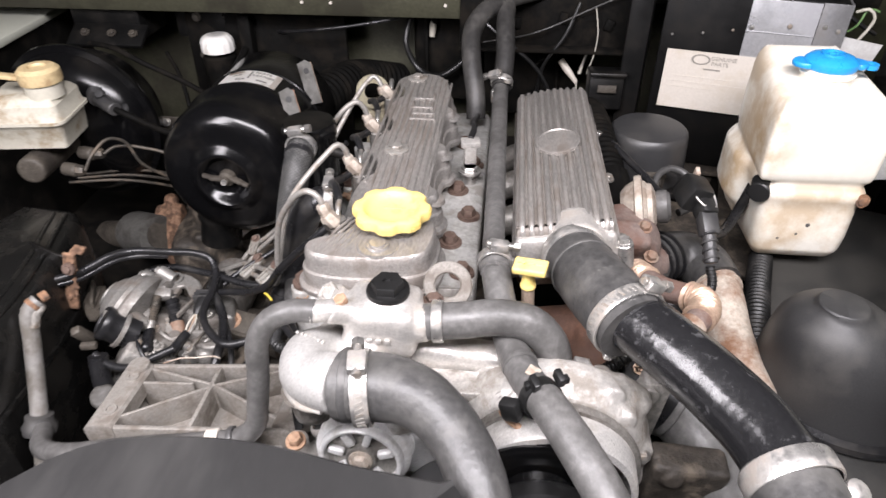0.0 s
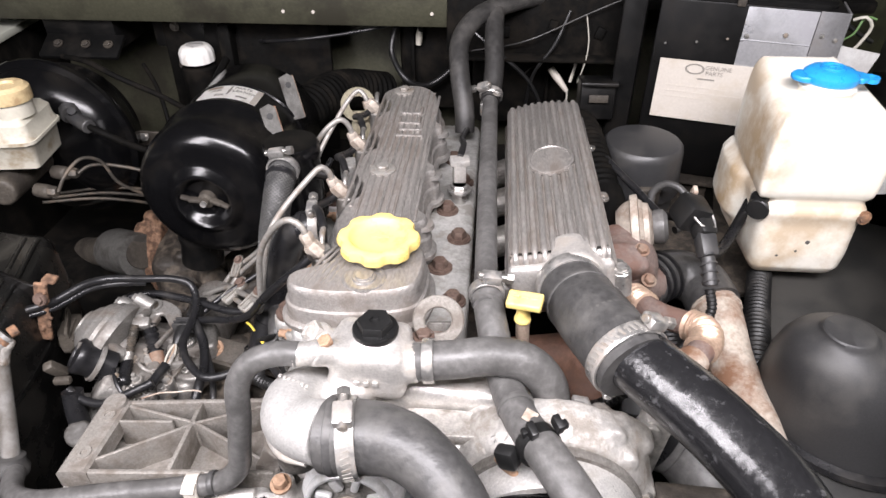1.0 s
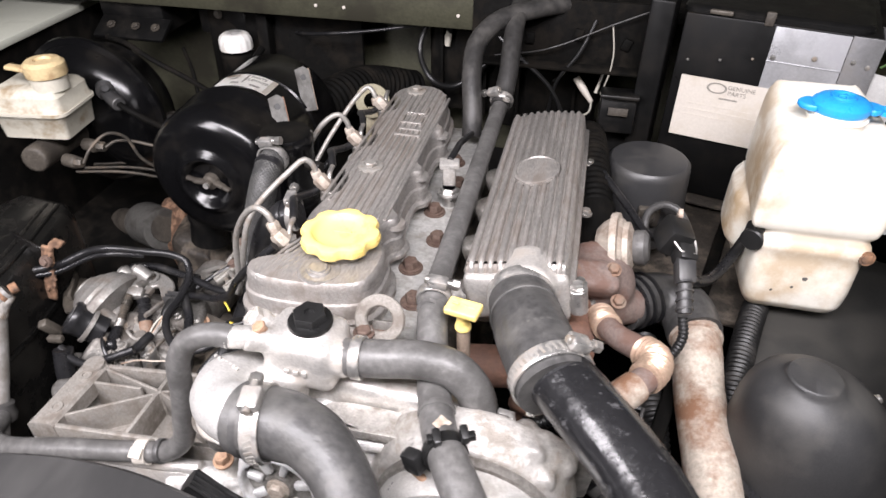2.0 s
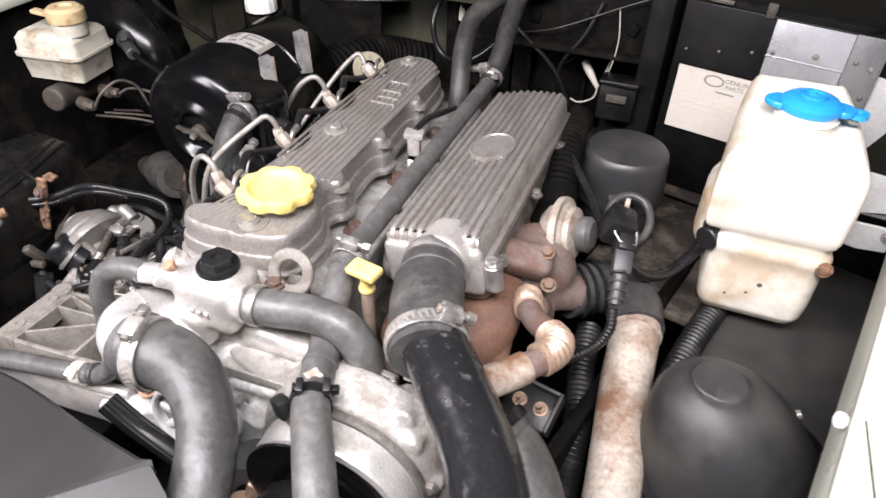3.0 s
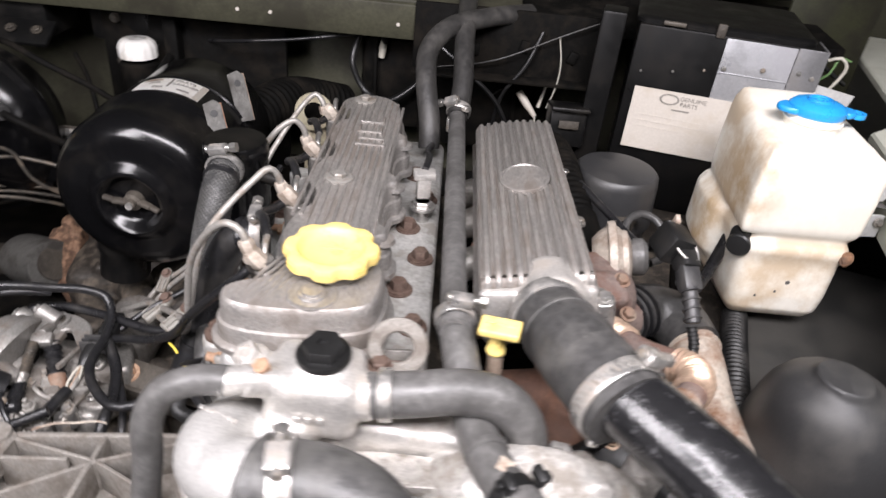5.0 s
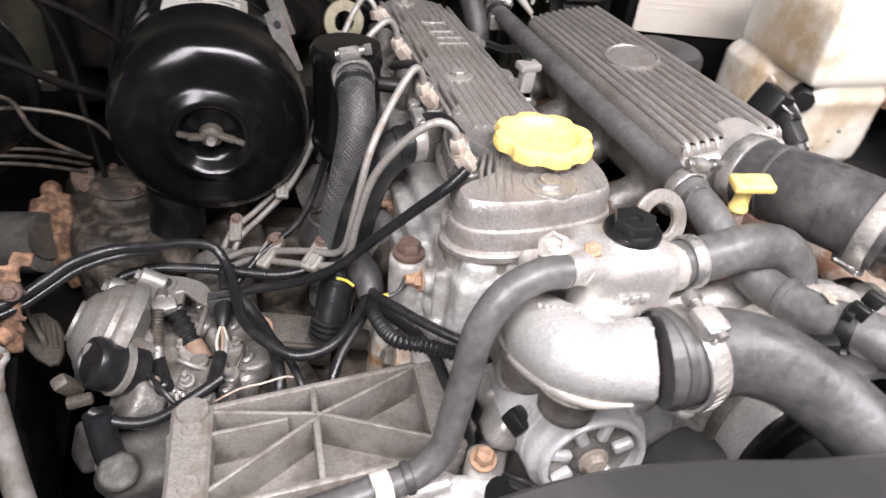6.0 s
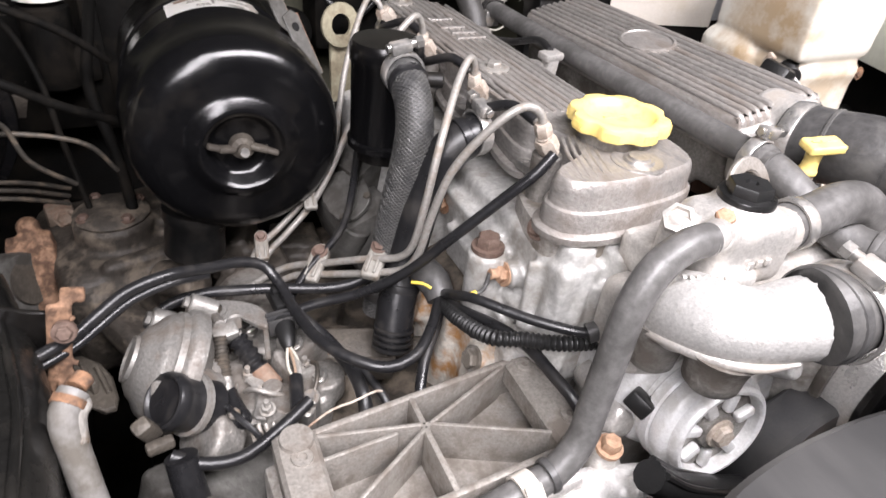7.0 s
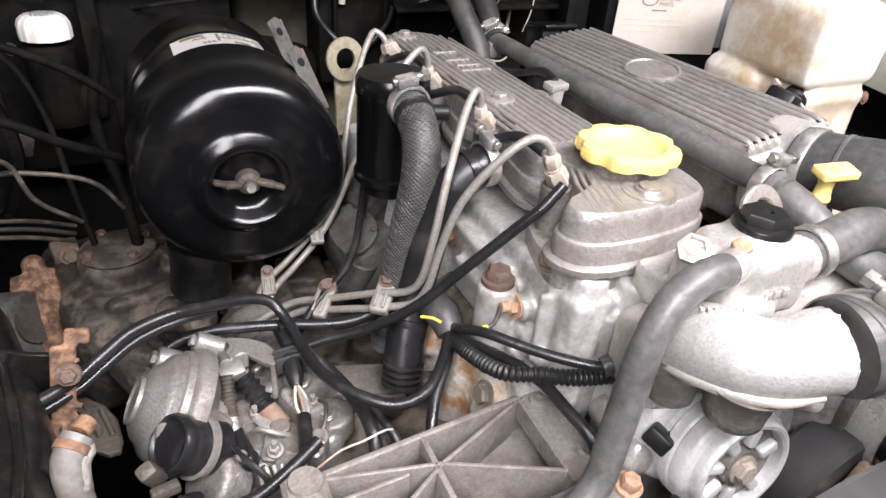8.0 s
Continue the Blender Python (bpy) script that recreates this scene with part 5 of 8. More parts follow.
part("idler", lathe([(0, 0), (0.036, 0), (0.038, 0.003), (0.038, 0.026), (0.036, 0.029), (0.026, 0.029), (0.024, 0.022), (0, 0.022)], aim((0.000, 0.352, 0.846), (0, -1, 0.05)) @ Matrix.Diagonal((1.85, 1.85, 1.25, 1)), 56), "plastic", belt, "smooth black idler pulley")
part("idler_bolt", hexbolt((-0.010, 0.322, 0.852), (0, -1, 0), 0.010, 0.008), "flake", belt)

wp = thing("water_pump", (0.06, 0.37, 0.85), "pale corroded aluminium water pump housing", "water pump")
WP = aim((0.061, 0.382, 0.924), (0, -1, 0.02))
part("housing", join(lathe([(0, 0), (0.090, 0), (0.090, 0.012), (0.086, 0.028), (0.080, 0.038), (0, 0.038)], WP, 48), rod((0.062, 0.392, 0.985), (0.062, 0.391, 0.962), 0.019),
                     box((0.045, 0.03, 0.035), pose(0.122, 0.378, 0.975, 0, 35), 0.01), box((0.06, 0.03, 0.05), pose(0.005, 0.385, 0.96, 0, -20), 0.01), box((0.07, 0.02, 0.10), pose(0.030, 0.395, 0.94), 0.008),
                     rod((0.100, 0.395, 0.984), (0.108, 0.356, 0.994), 0.0125), rod((0.092, 0.38, 0.976), (0.094, 0.348, 0.984), 0.0095), rod((0.080, 0.385, 0.982), (0.130, 0.378, 0.970), 0.010),
                     rod((0.012, 0.364, 0.982), (0.085, 0.362, 0.996), 0.0055), rod((0.03, 0.350, 0.992), (0.10, 0.352, 0.985), 0.005), *[rod((0.061 + 0.081 * math.cos(a), 0.365, 0.924 + 0.081 * math.sin(a)), (0.061 + 0.081 * math.cos(a), 0.347, 0.924 + 0.081 * math.sin(a)), 0.009) for a in (-0.25, 0.2, 0.75)]), "cast_pump", wp, remesh=0.0028, smooth=3)
part("side_plate", join(box((0.026, 0.022, 0.072), pose(0.150, 0.400, 0.946, 0, 6), 0.005), rod((0.145, 0.385, 0.97), (0.145, 0.402, 0.97), 0.010)), "cast_pump", wp)
part("lip_ring", lathe([(0.070, 0.038), (0.0775, 0.038), (0.0785, 0.042), (0.0775, 0.046), (0.068, 0.046), (0.070, 0.038)], WP, 56), "cast_dull", wp, "grey machined ring")
part("drum", lathe([(0.0735, 0.045), (0.0725, 0.068), (0.071, 0.071), (0.066, 0.072), (0.064, 0.050), (0.0735, 0.045)], WP, 56), "pump_alloy", wp, "worn grey pulley drum")
part("pulley_face", lathe([(0, 0.052), (0.058, 0.052), (0.064, 0.056), (0.064, 0.060), (0.058, 0.062), (0.030, 0.057), (0.026, 0.062), (0.010, 0.064), (0, 0.064)], WP @ Matrix.Translation((-0.010, 0.0, 0.014)), 56), "gloss", wp, "glossy black pulley face")
for a in (0.4, 2.0, 3.5, 5.1):
    part("face_bolt", hexbolt(WP @ Matrix.Rotation(a, 4, "Z") @ Vector((0.010, 0, 0.074)), WP.to_3x3() @ Vector((0, 0, 1)), 0.005, 0.005, False), "satin", wp)
for x, y, z in ((0.094, 0.347, 0.984), (0.018, 0.355, 0.990), (0.139, 0.346, 0.94)):
    part("housing_bolt", hexbolt((x, y, z), (0, -1, 0.2), 0.0056, 0.005), "steel", wp)
part("fan_boss", join(lathe([(0, 0), (0.020, 0), (0.022, 0.006), (0.016, 0.016), (0.008, 0.019), (0, 0.019)], aim((-0.022, 0.305, 0.862), (-0.1, -0.8, 0.6)), 28), box((0.014, 0.010, 0.045), pose(-0.018, 0.312, 0.885, 0, 20), 0.004)), "copper", wp, "coppery rusted boss")
part("orange_edge", tube([(0.016, 0.330, 1.004), (0.022, 0.328, 0.997), (0.032, 0.326, 0.990), (0.044, 0.325, 0.985), (0.056, 0.326, 0.980)], [0.0022, 0.0030, 0.0030, 0.0034, 0.0024], 10), "tan_rust", wp, "orange rusty edge strip")
block2 = thing("crusty_bracket", (0.18, 0.35, 0.88), "dark crusty cast bracket below the boost hose", "bracket")
part("casting", join(box((0.066, 0.030, 0.070), pose(0.178, 0.352, 0.905, 6, 4), 0.005), box((0.03, 0.02, 0.06), pose(0.205, 0.345, 0.87, 0, 20), 0.004), rod((0.165, 0.34, 0.925), (0.165, 0.33, 0.927), 0.008)), "dusty_iron", block2, remesh=0.0026, smooth=1)
part("rubber_ring", lathe([(0.028, -0.006), (0.034, -0.005), (0.034, 0.005), (0.028, 0.006), (0.028, -0.006)], aim((0.172, 0.423, 0.930), (1, -0.4, -0.4)), 36), "rubber_black", block2, "black rubber sealing ring")
cable("short_conduit", [(0.100, 0.45, 0.925), (0.113, 0.44, 0.940), (0.124, 0.438, 0.954), (0.138, 0.44, 0.968)], 0.0068, "cap", "short ribbed black conduit behind the pump", "conduit", pitch=0.0040, depth=0.0014)
fan = thing("fan_hub", (0.03, 0.27, 0.88), "black viscous fan hub in front of the pump", "fan hub")
part("coupling", lathe([(0, 0), (0.040, 0), (0.050, 0.010), (0.050, 0.022), (0.042, 0.030), (0.02, 0.034), (0, 0.034)], aim((0.055, 0.312, 0.905), (0, -1, 0.02)), 40), "cap", fan)


# ribbed bracket beside the block
bk = thing("ribbed_bracket", (-0.28, 0.42, 0.86), "ribbed cast aluminium pump bracket with cross webs", "bracket")
CORN = dict(rl=Vector((-0.382, 0.448, 0.893)), rr=Vector((-0.188, 0.467, 0.893)), fr=Vector((-0.186, 0.380, 0.893)), fl=Vector((-0.386, 0.366, 0.893)), c=Vector((-0.281, 0.430, 0.893)))
part("web", slab([(-0.386, 0.360), (-0.180, 0.376), (-0.172, 0.398), (-0.186, 0.468), (-0.383, 0.450)], 0.848, 0.858, edge=0.003), "bracket_alloy", bk)


def rib_bar(a, b, w=0.006, top=0.893, low=0.852):
    a, b = Vector(a), Vector(b)
    d = b - a
    d.z = 0
    m = Matrix.Translation(((a.x + b.x) / 2, (a.y + b.y) / 2, (top + low) / 2)) @ Matrix.Rotation(math.atan2(d.y, d.x), 4, "Z")
    return box((d.length, w, top - low), m, w * 0.36)


mid_r, mid_f = (CORN["rl"] + CORN["rr"]) / 2, (CORN["fl"] + CORN["fr"]) / 2
ribs = [(CORN["rl"], CORN["rr"], 0.006), (CORN["fl"], CORN["fr"], 0.006), (CORN["rl"], CORN["fl"], 0.006), (CORN["c"], Vector((-0.358, 0.446, 0)), 0.0036), (CORN["c"], Vector((-0.205, 0.462, 0)), 0.0036),
        (CORN["c"], Vector((-0.200, 0.392, 0)), 0.0036), (CORN["c"], Vector((-0.362, 0.380, 0)), 0.0036), (mid_r, mid_f, 0.0050), (Vector((-0.362, 0.426, 0)), Vector((-0.305, 0.430, 0)), 0.0036)]
for a, b, w in ribs:
    part("rib", rib_bar(a, b, w), "bracket_alloy", bk)
part("end_flange", join(slab([(-0.388, 0.362), (-0.360, 0.364), (-0.357, 0.450), (-0.372, 0.460), (-0.386, 0.452)], 0.872, 0.896, edge=0.003), lathe([(0, 0), (0.012, 0), (0.011, 0.004), (0, 0.004)], Matrix.Translation((-0.371, 0.445, 0.895)), 20)), "bracket_alloy", bk)
part("end_flange", slab([(-0.205, 0.384), (-0.184, 0.378), (-0.170, 0.396), (-0.180, 0.462), (-0.192, 0.470), (-0.203, 0.462)], 0.872, 0.895, edge=0.003), "bracket_alloy", bk)
for x, y in ((-0.371, 0.430), (-0.372, 0.385), (-0.190, 0.455), (-0.184, 0.400)):
    part("flange_hole", lathe([(0.0030, 0), (0.0075, 0), (0.0070, 0.0018), (0.0035, 0.0018), (0.0030, 0)], Matrix.Translation((x, y, 0.8955)), 18), "bracket_alloy", bk)
part("front_lip", join(rod((-0.384, 0.350, 0.876), (-0.200, 0.362, 0.880), 0.007), box((0.20, 0.012, 0.05), pose(-0.29, 0.356, 0.85, 0, 0, 3.5), 0.003)), "cast_clean", bk)
part("left_web", box((0.012, 0.09, 0.07), pose(-0.386, 0.405, 0.838, 0, 0, 2), 0.004), "cast", bk)

small = thing("heater_return_hose", (-0.2, 0.36, 0.9), "smooth grey rubber hose from the thermostat housing", "hose")
part("hose", tube([(-0.140, 0.377, 1.0535), (-0.156, 0.376, 1.054), (-0.178, 0.373, 1.045), (-0.192, 0.370, 1.022), (-0.197, 0.368, 0.985), (-0.203, 0.365, 0.948), (-0.208, 0.362, 0.922), (-0.224, 0.358, 0.906), (-0.255, 0.354, 0.900), (-0.33, 0.346, 0.893), (-0.40, 0.342, 0.880), (-0.445, 0.362, 0.858), (-0.468, 0.392, 0.843)], 0.0100, 22), "rubber_pale", small)
tie = thing("hose_tie", (-0.25, 0.355, 0.9), "pale rusty metal strap round a hose", "clamp")
part("strap", lathe([(0.0104, -0.006), (0.0122, -0.006), (0.0122, 0.006), (0.0104, 0.006), (0.0104, -0.006)], aim((-0.250, 0.3545, 0.9005), (-1, -0.12, -0.1)), 24), "paper", tie)
part("tab", box((0.012, 0.010, 0.003), pose(-0.250, 0.345, 0.911, 30), 0.001), "paper", tie)

# ---- fuel injection pump ----
ip = thing("injection_pump", (-0.41, 0.55, 0.82), "dirty cast alloy fuel injection pump with linkages", "injection pump")
IP = aim((-0.4400, 0.554, 0.881), (-0.86, 0.14, 0.49)) @ Matrix.Diagonal((1.10, 1.10, 1.0, 1))
part("boost_capsule", lathe([(0, -0.022), (0.026, -0.022), (0.036, -0.014), (0.0425, -0.012), (0.0432, -0.009), (0.0432, -0.003), (0.0415, 0.0), (0.0392, 0.0018), (0.0388, 0.0065), (0.0362, 0.0085), (0.0345, 0.0135), (0.0318, 0.0165), (0.0275, 0.0195), (0.0235, 0.0245), (0.0182, 0.0280), (0.0160, 0.0285), (0.0156, 0.0312), (0.0140, 0.0316), (0.0130, 0.0298), (0, 0.0292)], IP, 48), "capsule_alloy", ip)
for at, r in (((-0.449, 0.606, 0.890), 0.0105), ((-0.419, 0.598, 0.905), 0.0085)):
    part("capsule_lug", join(rod(Vector(at) - Vector((-0.86, 0.14, 0.49)) * 0.022, at, r, 22), box((0.016, 0.03, 0.014), pose(at[0] + 0.012, at[1] - 0.016, at[2] - 0.012, 0, 30, 10), 0.004), rod(at, Vector(at) + Vector((-0.86, 0.14, 0.49)) * 0.004, r * 0.55, 6)), "capsule_alloy", ip)
part("capsule_lug", join(box((0.026, 0.024, 0.016), pose(-0.420, 0.530, 0.884, 10, 25, 20), 0.003), rod((-0.412, 0.528, 0.880), (-0.424, 0.527, 0.896), 0.008), box((0.012, 0.034, 0.010), pose(-0.412, 0.548, 0.885, 0, 20, 0), 0.003)), "capsule_alloy", ip)
part("governor_body", join(box((0.09, 0.11, 0.05), pose(-0.375, 0.555, 0.836, 0, 8, 6), 0.012), rod((-0.36, 0.60, 0.83), (-0.36, 0.69, 0.83), 0.035), rod((-0.40, 0.50, 0.830), (-0.38, 0.58, 0.84), 0.030), box((0.05, 0.05, 0.035), pose(-0.345, 0.575, 0.853, 0, 0, 20), 0.008), rod((-0.33, 0.53, 0.84), (-0.33, 0.53, 0.862), 0.018),
                           box((0.018, 0.05, 0.02), pose(-0.352, 0.535, 0.862, 20, 10, 30), 0.004), box((0.06, 0.016, 0.016), pose(-0.385, 0.575, 0.865, 0, 10, -12), 0.004), rod((-0.41, 0.505, 0.845), (-0.43, 0.50, 0.862), 0.024), box((0.030, 0.022, 0.022), pose(-0.395, 0.548, 0.862, 15, 10, 25), 0.004),
                           rod((-0.372, 0.49, 0.84), (-0.372, 0.49, 0.866), 0.012)), "cast_dull", ip, remesh=0.0026, smooth=2)
IS = aim((-0.434, 0.511, 0.886), (-0.70, -0.25, 0.66)) @ Matrix.Diagonal((0.78, 0.78, 0.72, 1))
part("idle_solenoid", lathe([(0, -0.03), (0.025, -0.03), (0.025, 0.0), (0.0245, 0.012), (0.0258, 0.014), (0.0262, 0.022), (0.0245, 0.0265), (0.0225, 0.0275), (0.0205, 0.0262), (0.0195, 0.0242), (0, 0.0238)], IS, 40), "rubber_black", ip, "round dusty black capped solenoid")
part("solenoid_strap", lathe([(0.0255, -0.010), (0.0292, -0.009), (0.0292, -0.003), (0.0255, -0.002), (0.0255, -0.010)], IS, 40), "capsule_alloy", ip, "pale cast clamp ring")
part("terminal", join(box((0.012, 0.011, 0.028), pose(-0.459, 0.486, 0.896, 20, -20, 20), 0.003), box((0.018, 0.008, 0.008), pose(-0.453, 0.481, 0.884, 0, 0, 10), 0.002)), "iron", ip, "grimy terminal tag")
part("lever_plate", join(slab(rounded([(-0.415, 0.600), (-0.410, 0.612), (-0.396, 0.614), (-0.379, 0.607), (-0.365, 0.596), (-0.359, 0.578), (-0.363, 0.566), (-0.370, 0.570), (-0.377, 0.580), (-0.386, 0.590), (-0.394, 0.583), (-0.404, 0.583), (-0.412, 0.589)], 2), 0.885, 0.891), lathe([(0.0085, 0), (0.0128, 0), (0.0124, 0.005), (0.0090, 0.005), (0.0085, 0)], Matrix.Translation((-0.4035, 0.598, 0.889)), 28), box((0.0045, 0.034, 0.006), pose(-0.3685, 0.552, 0.886, -6, 0, -8), 0.0015)), "capsule_alloy", ip, "pale stamped lever plate", angle=30)
part("pivot_hole", lathe([(0, 0), (0.0086, 0), (0.0086, 0.0025), (0, 0.0025)], Matrix.Translation((-0.4035, 0.598, 0.8905)), 24), "iron", ip)
part("pivot_stub", rod((-0.4035, 0.597, 0.890), (-0.4005, 0.566, 0.9010), 0.0052), "cast_dull", ip)
part("link_block", join(box((0.020, 0.013, 0.013), pose(-0.398, 0.563, 0.896, 20, 0, 12), 0.0025), box((0.012, 0.020, 0.008), pose(-0.390, 0.570, 0.892, 10, 0, -10), 0.002)), "capsule_alloy", ip)
part("spring", tube([(-0.4025, 0.557, 0.8995), (-0.4035, 0.545, 0.889), (-0.4045, 0.531, 0.8775)], 0.0058, 14, pitch=0.0030, depth=0.0013), "dull_pipe", ip, "dull grey coil spring")
part("spring_rod", rod((-0.4045, 0.533, 0.879), (-0.404, 0.522, 0.873), 0.0058), "cast_dull", ip)
part("ball_joint", join(tube([(-0.404, 0.525, 0.874), (-0.4025, 0.515, 0.870), (-0.4005, 0.504, 0.867)], [0.0060, 0.0068, 0.0078], 16), ball((-0.400, 0.501, 0.8665), 0.0088), rod((-0.400, 0.501, 0.868), (-0.403, 0.498, 0.877), 0.0042)), "rubber_black", ip, "black rubber ball joint")
part("ball_stud", ball((-0.4035, 0.4975, 0.8775), 0.0042), "steel", ip)
part("bellows", tube([(-0.3915, 0.566, 0.8905), (-0.386, 0.556, 0.884), (-0.378, 0.541, 0.872)], [0.0082, 0.0088, 0.0094], 18, pitch=0.0066, depth=0.0022), "rubber_black", ip)
part("bellows_rod", rod((-0.379, 0.543, 0.8735), (-0.369, 0.5265, 0.863), 0.0080), "rust", ip)
part("throttle_lever", join(slab(rounded([(-0.384, 0.524), (-0.371, 0.530), (-0.357, 0.523), (-0.352, 0.512), (-0.361, 0.508), (-0.358, 0.497), (-0.366, 0.492), (-0.378, 0.503), (-0.380, 0.494), (-0.392, 0.500), (-0.387, 0.511)], 1), 0.862, 0.867), rod((-0.372, 0.520, 0.860), (-0.372, 0.520, 0.873), 0.0075)), "capsule_alloy", ip, "worn alloy throttle lever")
part("stop_lever", join(slab(rounded([(-0.392, 0.548), (-0.384, 0.552), (-0.375, 0.528), (-0.380, 0.520), (-0.388, 0.528)], 1), 0.868, 0.872), box((0.006, 0.040, 0.012), pose(-0.352, 0.545, 0.872, 10, 0, 15), 0.002), box((0.024, 0.006, 0.014), pose(-0.345, 0.525, 0.868, 0, 10, 20), 0.002)), "fuelpipe", ip, "thin plated stop lever")
part("return_spring", join(*[tube([(-0.396 + k * 0.0052, 0.499 - k * 0.001, 0.858), (-0.394 + k * 0.0052, 0.491 - k * 0.001, 0.867), (-0.393 + k * 0.0052, 0.480 - k * 0.001, 0.858)], 0.0017, 8) for k in range(6)]), "fuelpipe", ip, "bright return spring")
for x, y, z in ((-0.345, 0.56, 0.872), (-0.335, 0.525, 0.865), (-0.352, 0.497, 0.862), (-0.402, 0.535, 0.866), (-0.375, 0.60, 0.865), (-0.347, 0.502, 0.868)):
    part("pump_screw", join(hexbolt((x, y, z), (-0.3, -0.2, 1), 0.0052, 0.006), rod((x, y, z - 0.02), (x, y, z + 0.001), 0.007)), "steel", ip)
for pts, r, mt in (([(-0.352, 0.552, 0.868), (-0.350, 0.535, 0.880), (-0.352, 0.515, 0.876), (-0.362, 0.502, 0.870)], 0.0022, "fuelpipe"), ([(-0.340, 0.545, 0.862), (-0.335, 0.530, 0.874), (-0.340, 0.512, 0.872), (-0.350, 0.500, 0.862)], 0.0018, "dull_pipe"), ([(-0.392, 0.530, 0.862), (-0.386, 0.518, 0.876), (-0.376, 0.512, 0.874), (-0.366, 0.514, 0.866)], 0.0020, "fuelpipe"), ([(-0.415, 0.520, 0.865), (-0.410, 0.508, 0.880), (-0.398, 0.488, 0.876), (-0.386, 0.478, 0.862)], 0.0024, "rubber_black")):
    part("link_rod", tube(pts, r, 8), mt, ip)
for x, y, z in ((-0.386, 0.540, 0.868), (-0.356, 0.512, 0.864), (-0.342, 0.538, 0.866), (-0.366, 0.488, 0.858), (-0.408, 0.492, 0.858), (-0.380, 0.498, 0.872)):
    part("adjuster_nut", join(hexbolt((x, y, z), (-0.2, -0.3, 1), 0.0044, 0.007), rod((x, y, z - 0.015), (x - 0.001, y - 0.002, z + 0.012), 0.0022)), "fuelpipe", ip)
for k in range(4):
    part("delivery_union", join(rod((-0.352 - k * 0.004, 0.645 + k * 0.006, 0.83), (-0.346 - k * 0.006, 0.655 + k * 0.008, 0.852), 0.0075), hexbolt((-0.350 - k * 0.004, 0.648 + k * 0.006, 0.842), (0.2, 0.2, 1), 0.008, 0.009, False)), "steel", ip)
part("lower_casting", join(box((0.090, 0.060, 0.050), pose(-0.405, 0.478, 0.806, 12, 8, 14), 0.010), rod((-0.445, 0.470, 0.800), (-0.430, 0.445, 0.842), 0.015, 22), rod((-0.385, 0.455, 0.800), (-0.382, 0.452, 0.838), 0.012, 20), box((0.040, 0.030, 0.040), pose(-0.455, 0.500, 0.810, 0, 20, 30), 0.006), rod((-0.47, 0.51, 0.80), (-0.43, 0.50, 0.825), 0.010)), "block_grey", ip, "greasy grey lower pump casting", remesh=0.003, smooth=1)
plugc = thing("wiring_plug", (-0.35, 0.587, 0.88), "black plastic wiring plug with pale wires", "plug")
part("shell", join(box((0.017, 0.034, 0.014), pose(-0.347, 0.600, 0.889, 0, 0, 5), 0.003), box((0.010, 0.012, 0.006), pose(-0.349, 0.604, 0.898, 0, 0, 5), 0.0015), tube([(-0.351, 0.572, 0.888), (-0.352, 0.556, 0.885), (-0.353, 0.545, 0.882)], [0.0085, 0.0072, 0.0040], 16)), "cap", plugc)
for k in range(3):
    part("ridge", box((0.025, 0.0024, 0.015), pose(-0.3515, 0.567 + k * 0.0055, 0.888, 0, 0, 5), 0.0008), "plastic", plugc)
for k, dx in enumerate((-0.003, 0.001, 0.004)):
    part("wire", tube([(-0.353, 0.548, 0.884), (-0.3535 + dx, 0.536, 0.882), (-0.354 + dx * 1.2, 0.526, 0.879), (-0.355, 0.514, 0.876)], 0.0012, 8), ("wire_white", "copper", "wire_white")[k], plugc)
part("sleeve", tube([(-0.3545, 0.518, 0.877), (-0.358, 0.50, 0.876), (-0.361, 0.485, 0.875)], 0.0056, 12), "rubber_black", plugc)
feedp = thing("fuel_hose", (-0.4, 0.47, 0.87), "black fuel hose along the bracket", "hose")
part("hose", tube([(-0.448, 0.478, 0.874), (-0.430, 0.470, 0.868), (-0.405, 0.466, 0.868), (-0.375, 0.472, 0.880), (-0.352, 0.484, 0.886)], 0.0046, 14), "rubber_black", feedp)

# ---- cables and looms over the pump ----
cable("main_cable", [(-0.560, 0.515, 0.918), (-0.528, 0.537, 0.9255), (-0.495, 0.5585, 0.927), (-0.479, 0.568, 0.933), (-0.459, 0.578, 0.941), (-0.432, 0.582, 0.9465), (-0.3995, 0.601, 0.9335), (-0.375, 0.613, 0.925), (-0.356, 0.616, 0.915), (-0.346, 0.602, 0.903), (-0.341, 0.575, 0.897), (-0.333, 0.528, 0.901), (-0.315, 0.501, 0.900), (-0.291, 0.485, 0.898), (-0.268, 0.489, 0.900), (-0.246, 0.510, 0.904), (-0.232, 0.530, 0.908), (-0.222, 0.548, 0.915)], 0.0045, "rubber_black", "black cable looped over the injection pump")
cable("second_cable", [(-0.560, 0.513, 0.910), (-0.528, 0.536, 0.9175), (-0.494, 0.558, 0.919), (-0.476, 0.568, 0.926), (-0.456, 0.577, 0.934), (-0.430, 0.582, 0.939), (-0.402, 0.600, 0.928)], 0.0034, "rubber_black", "black cable beside another")
cable("cross_cable", [(-0.452, 0.606, 0.880), (-0.438, 0.613, 0.893), (-0.407, 0.618, 0.896), (-0.376, 0.613, 0.896), (-0.350, 0.607, 0.896), (-0.296, 0.591, 0.897), (-0.262, 0.590, 0.905)], 0.0046, "rubber_black", "thin black cable across the pump")
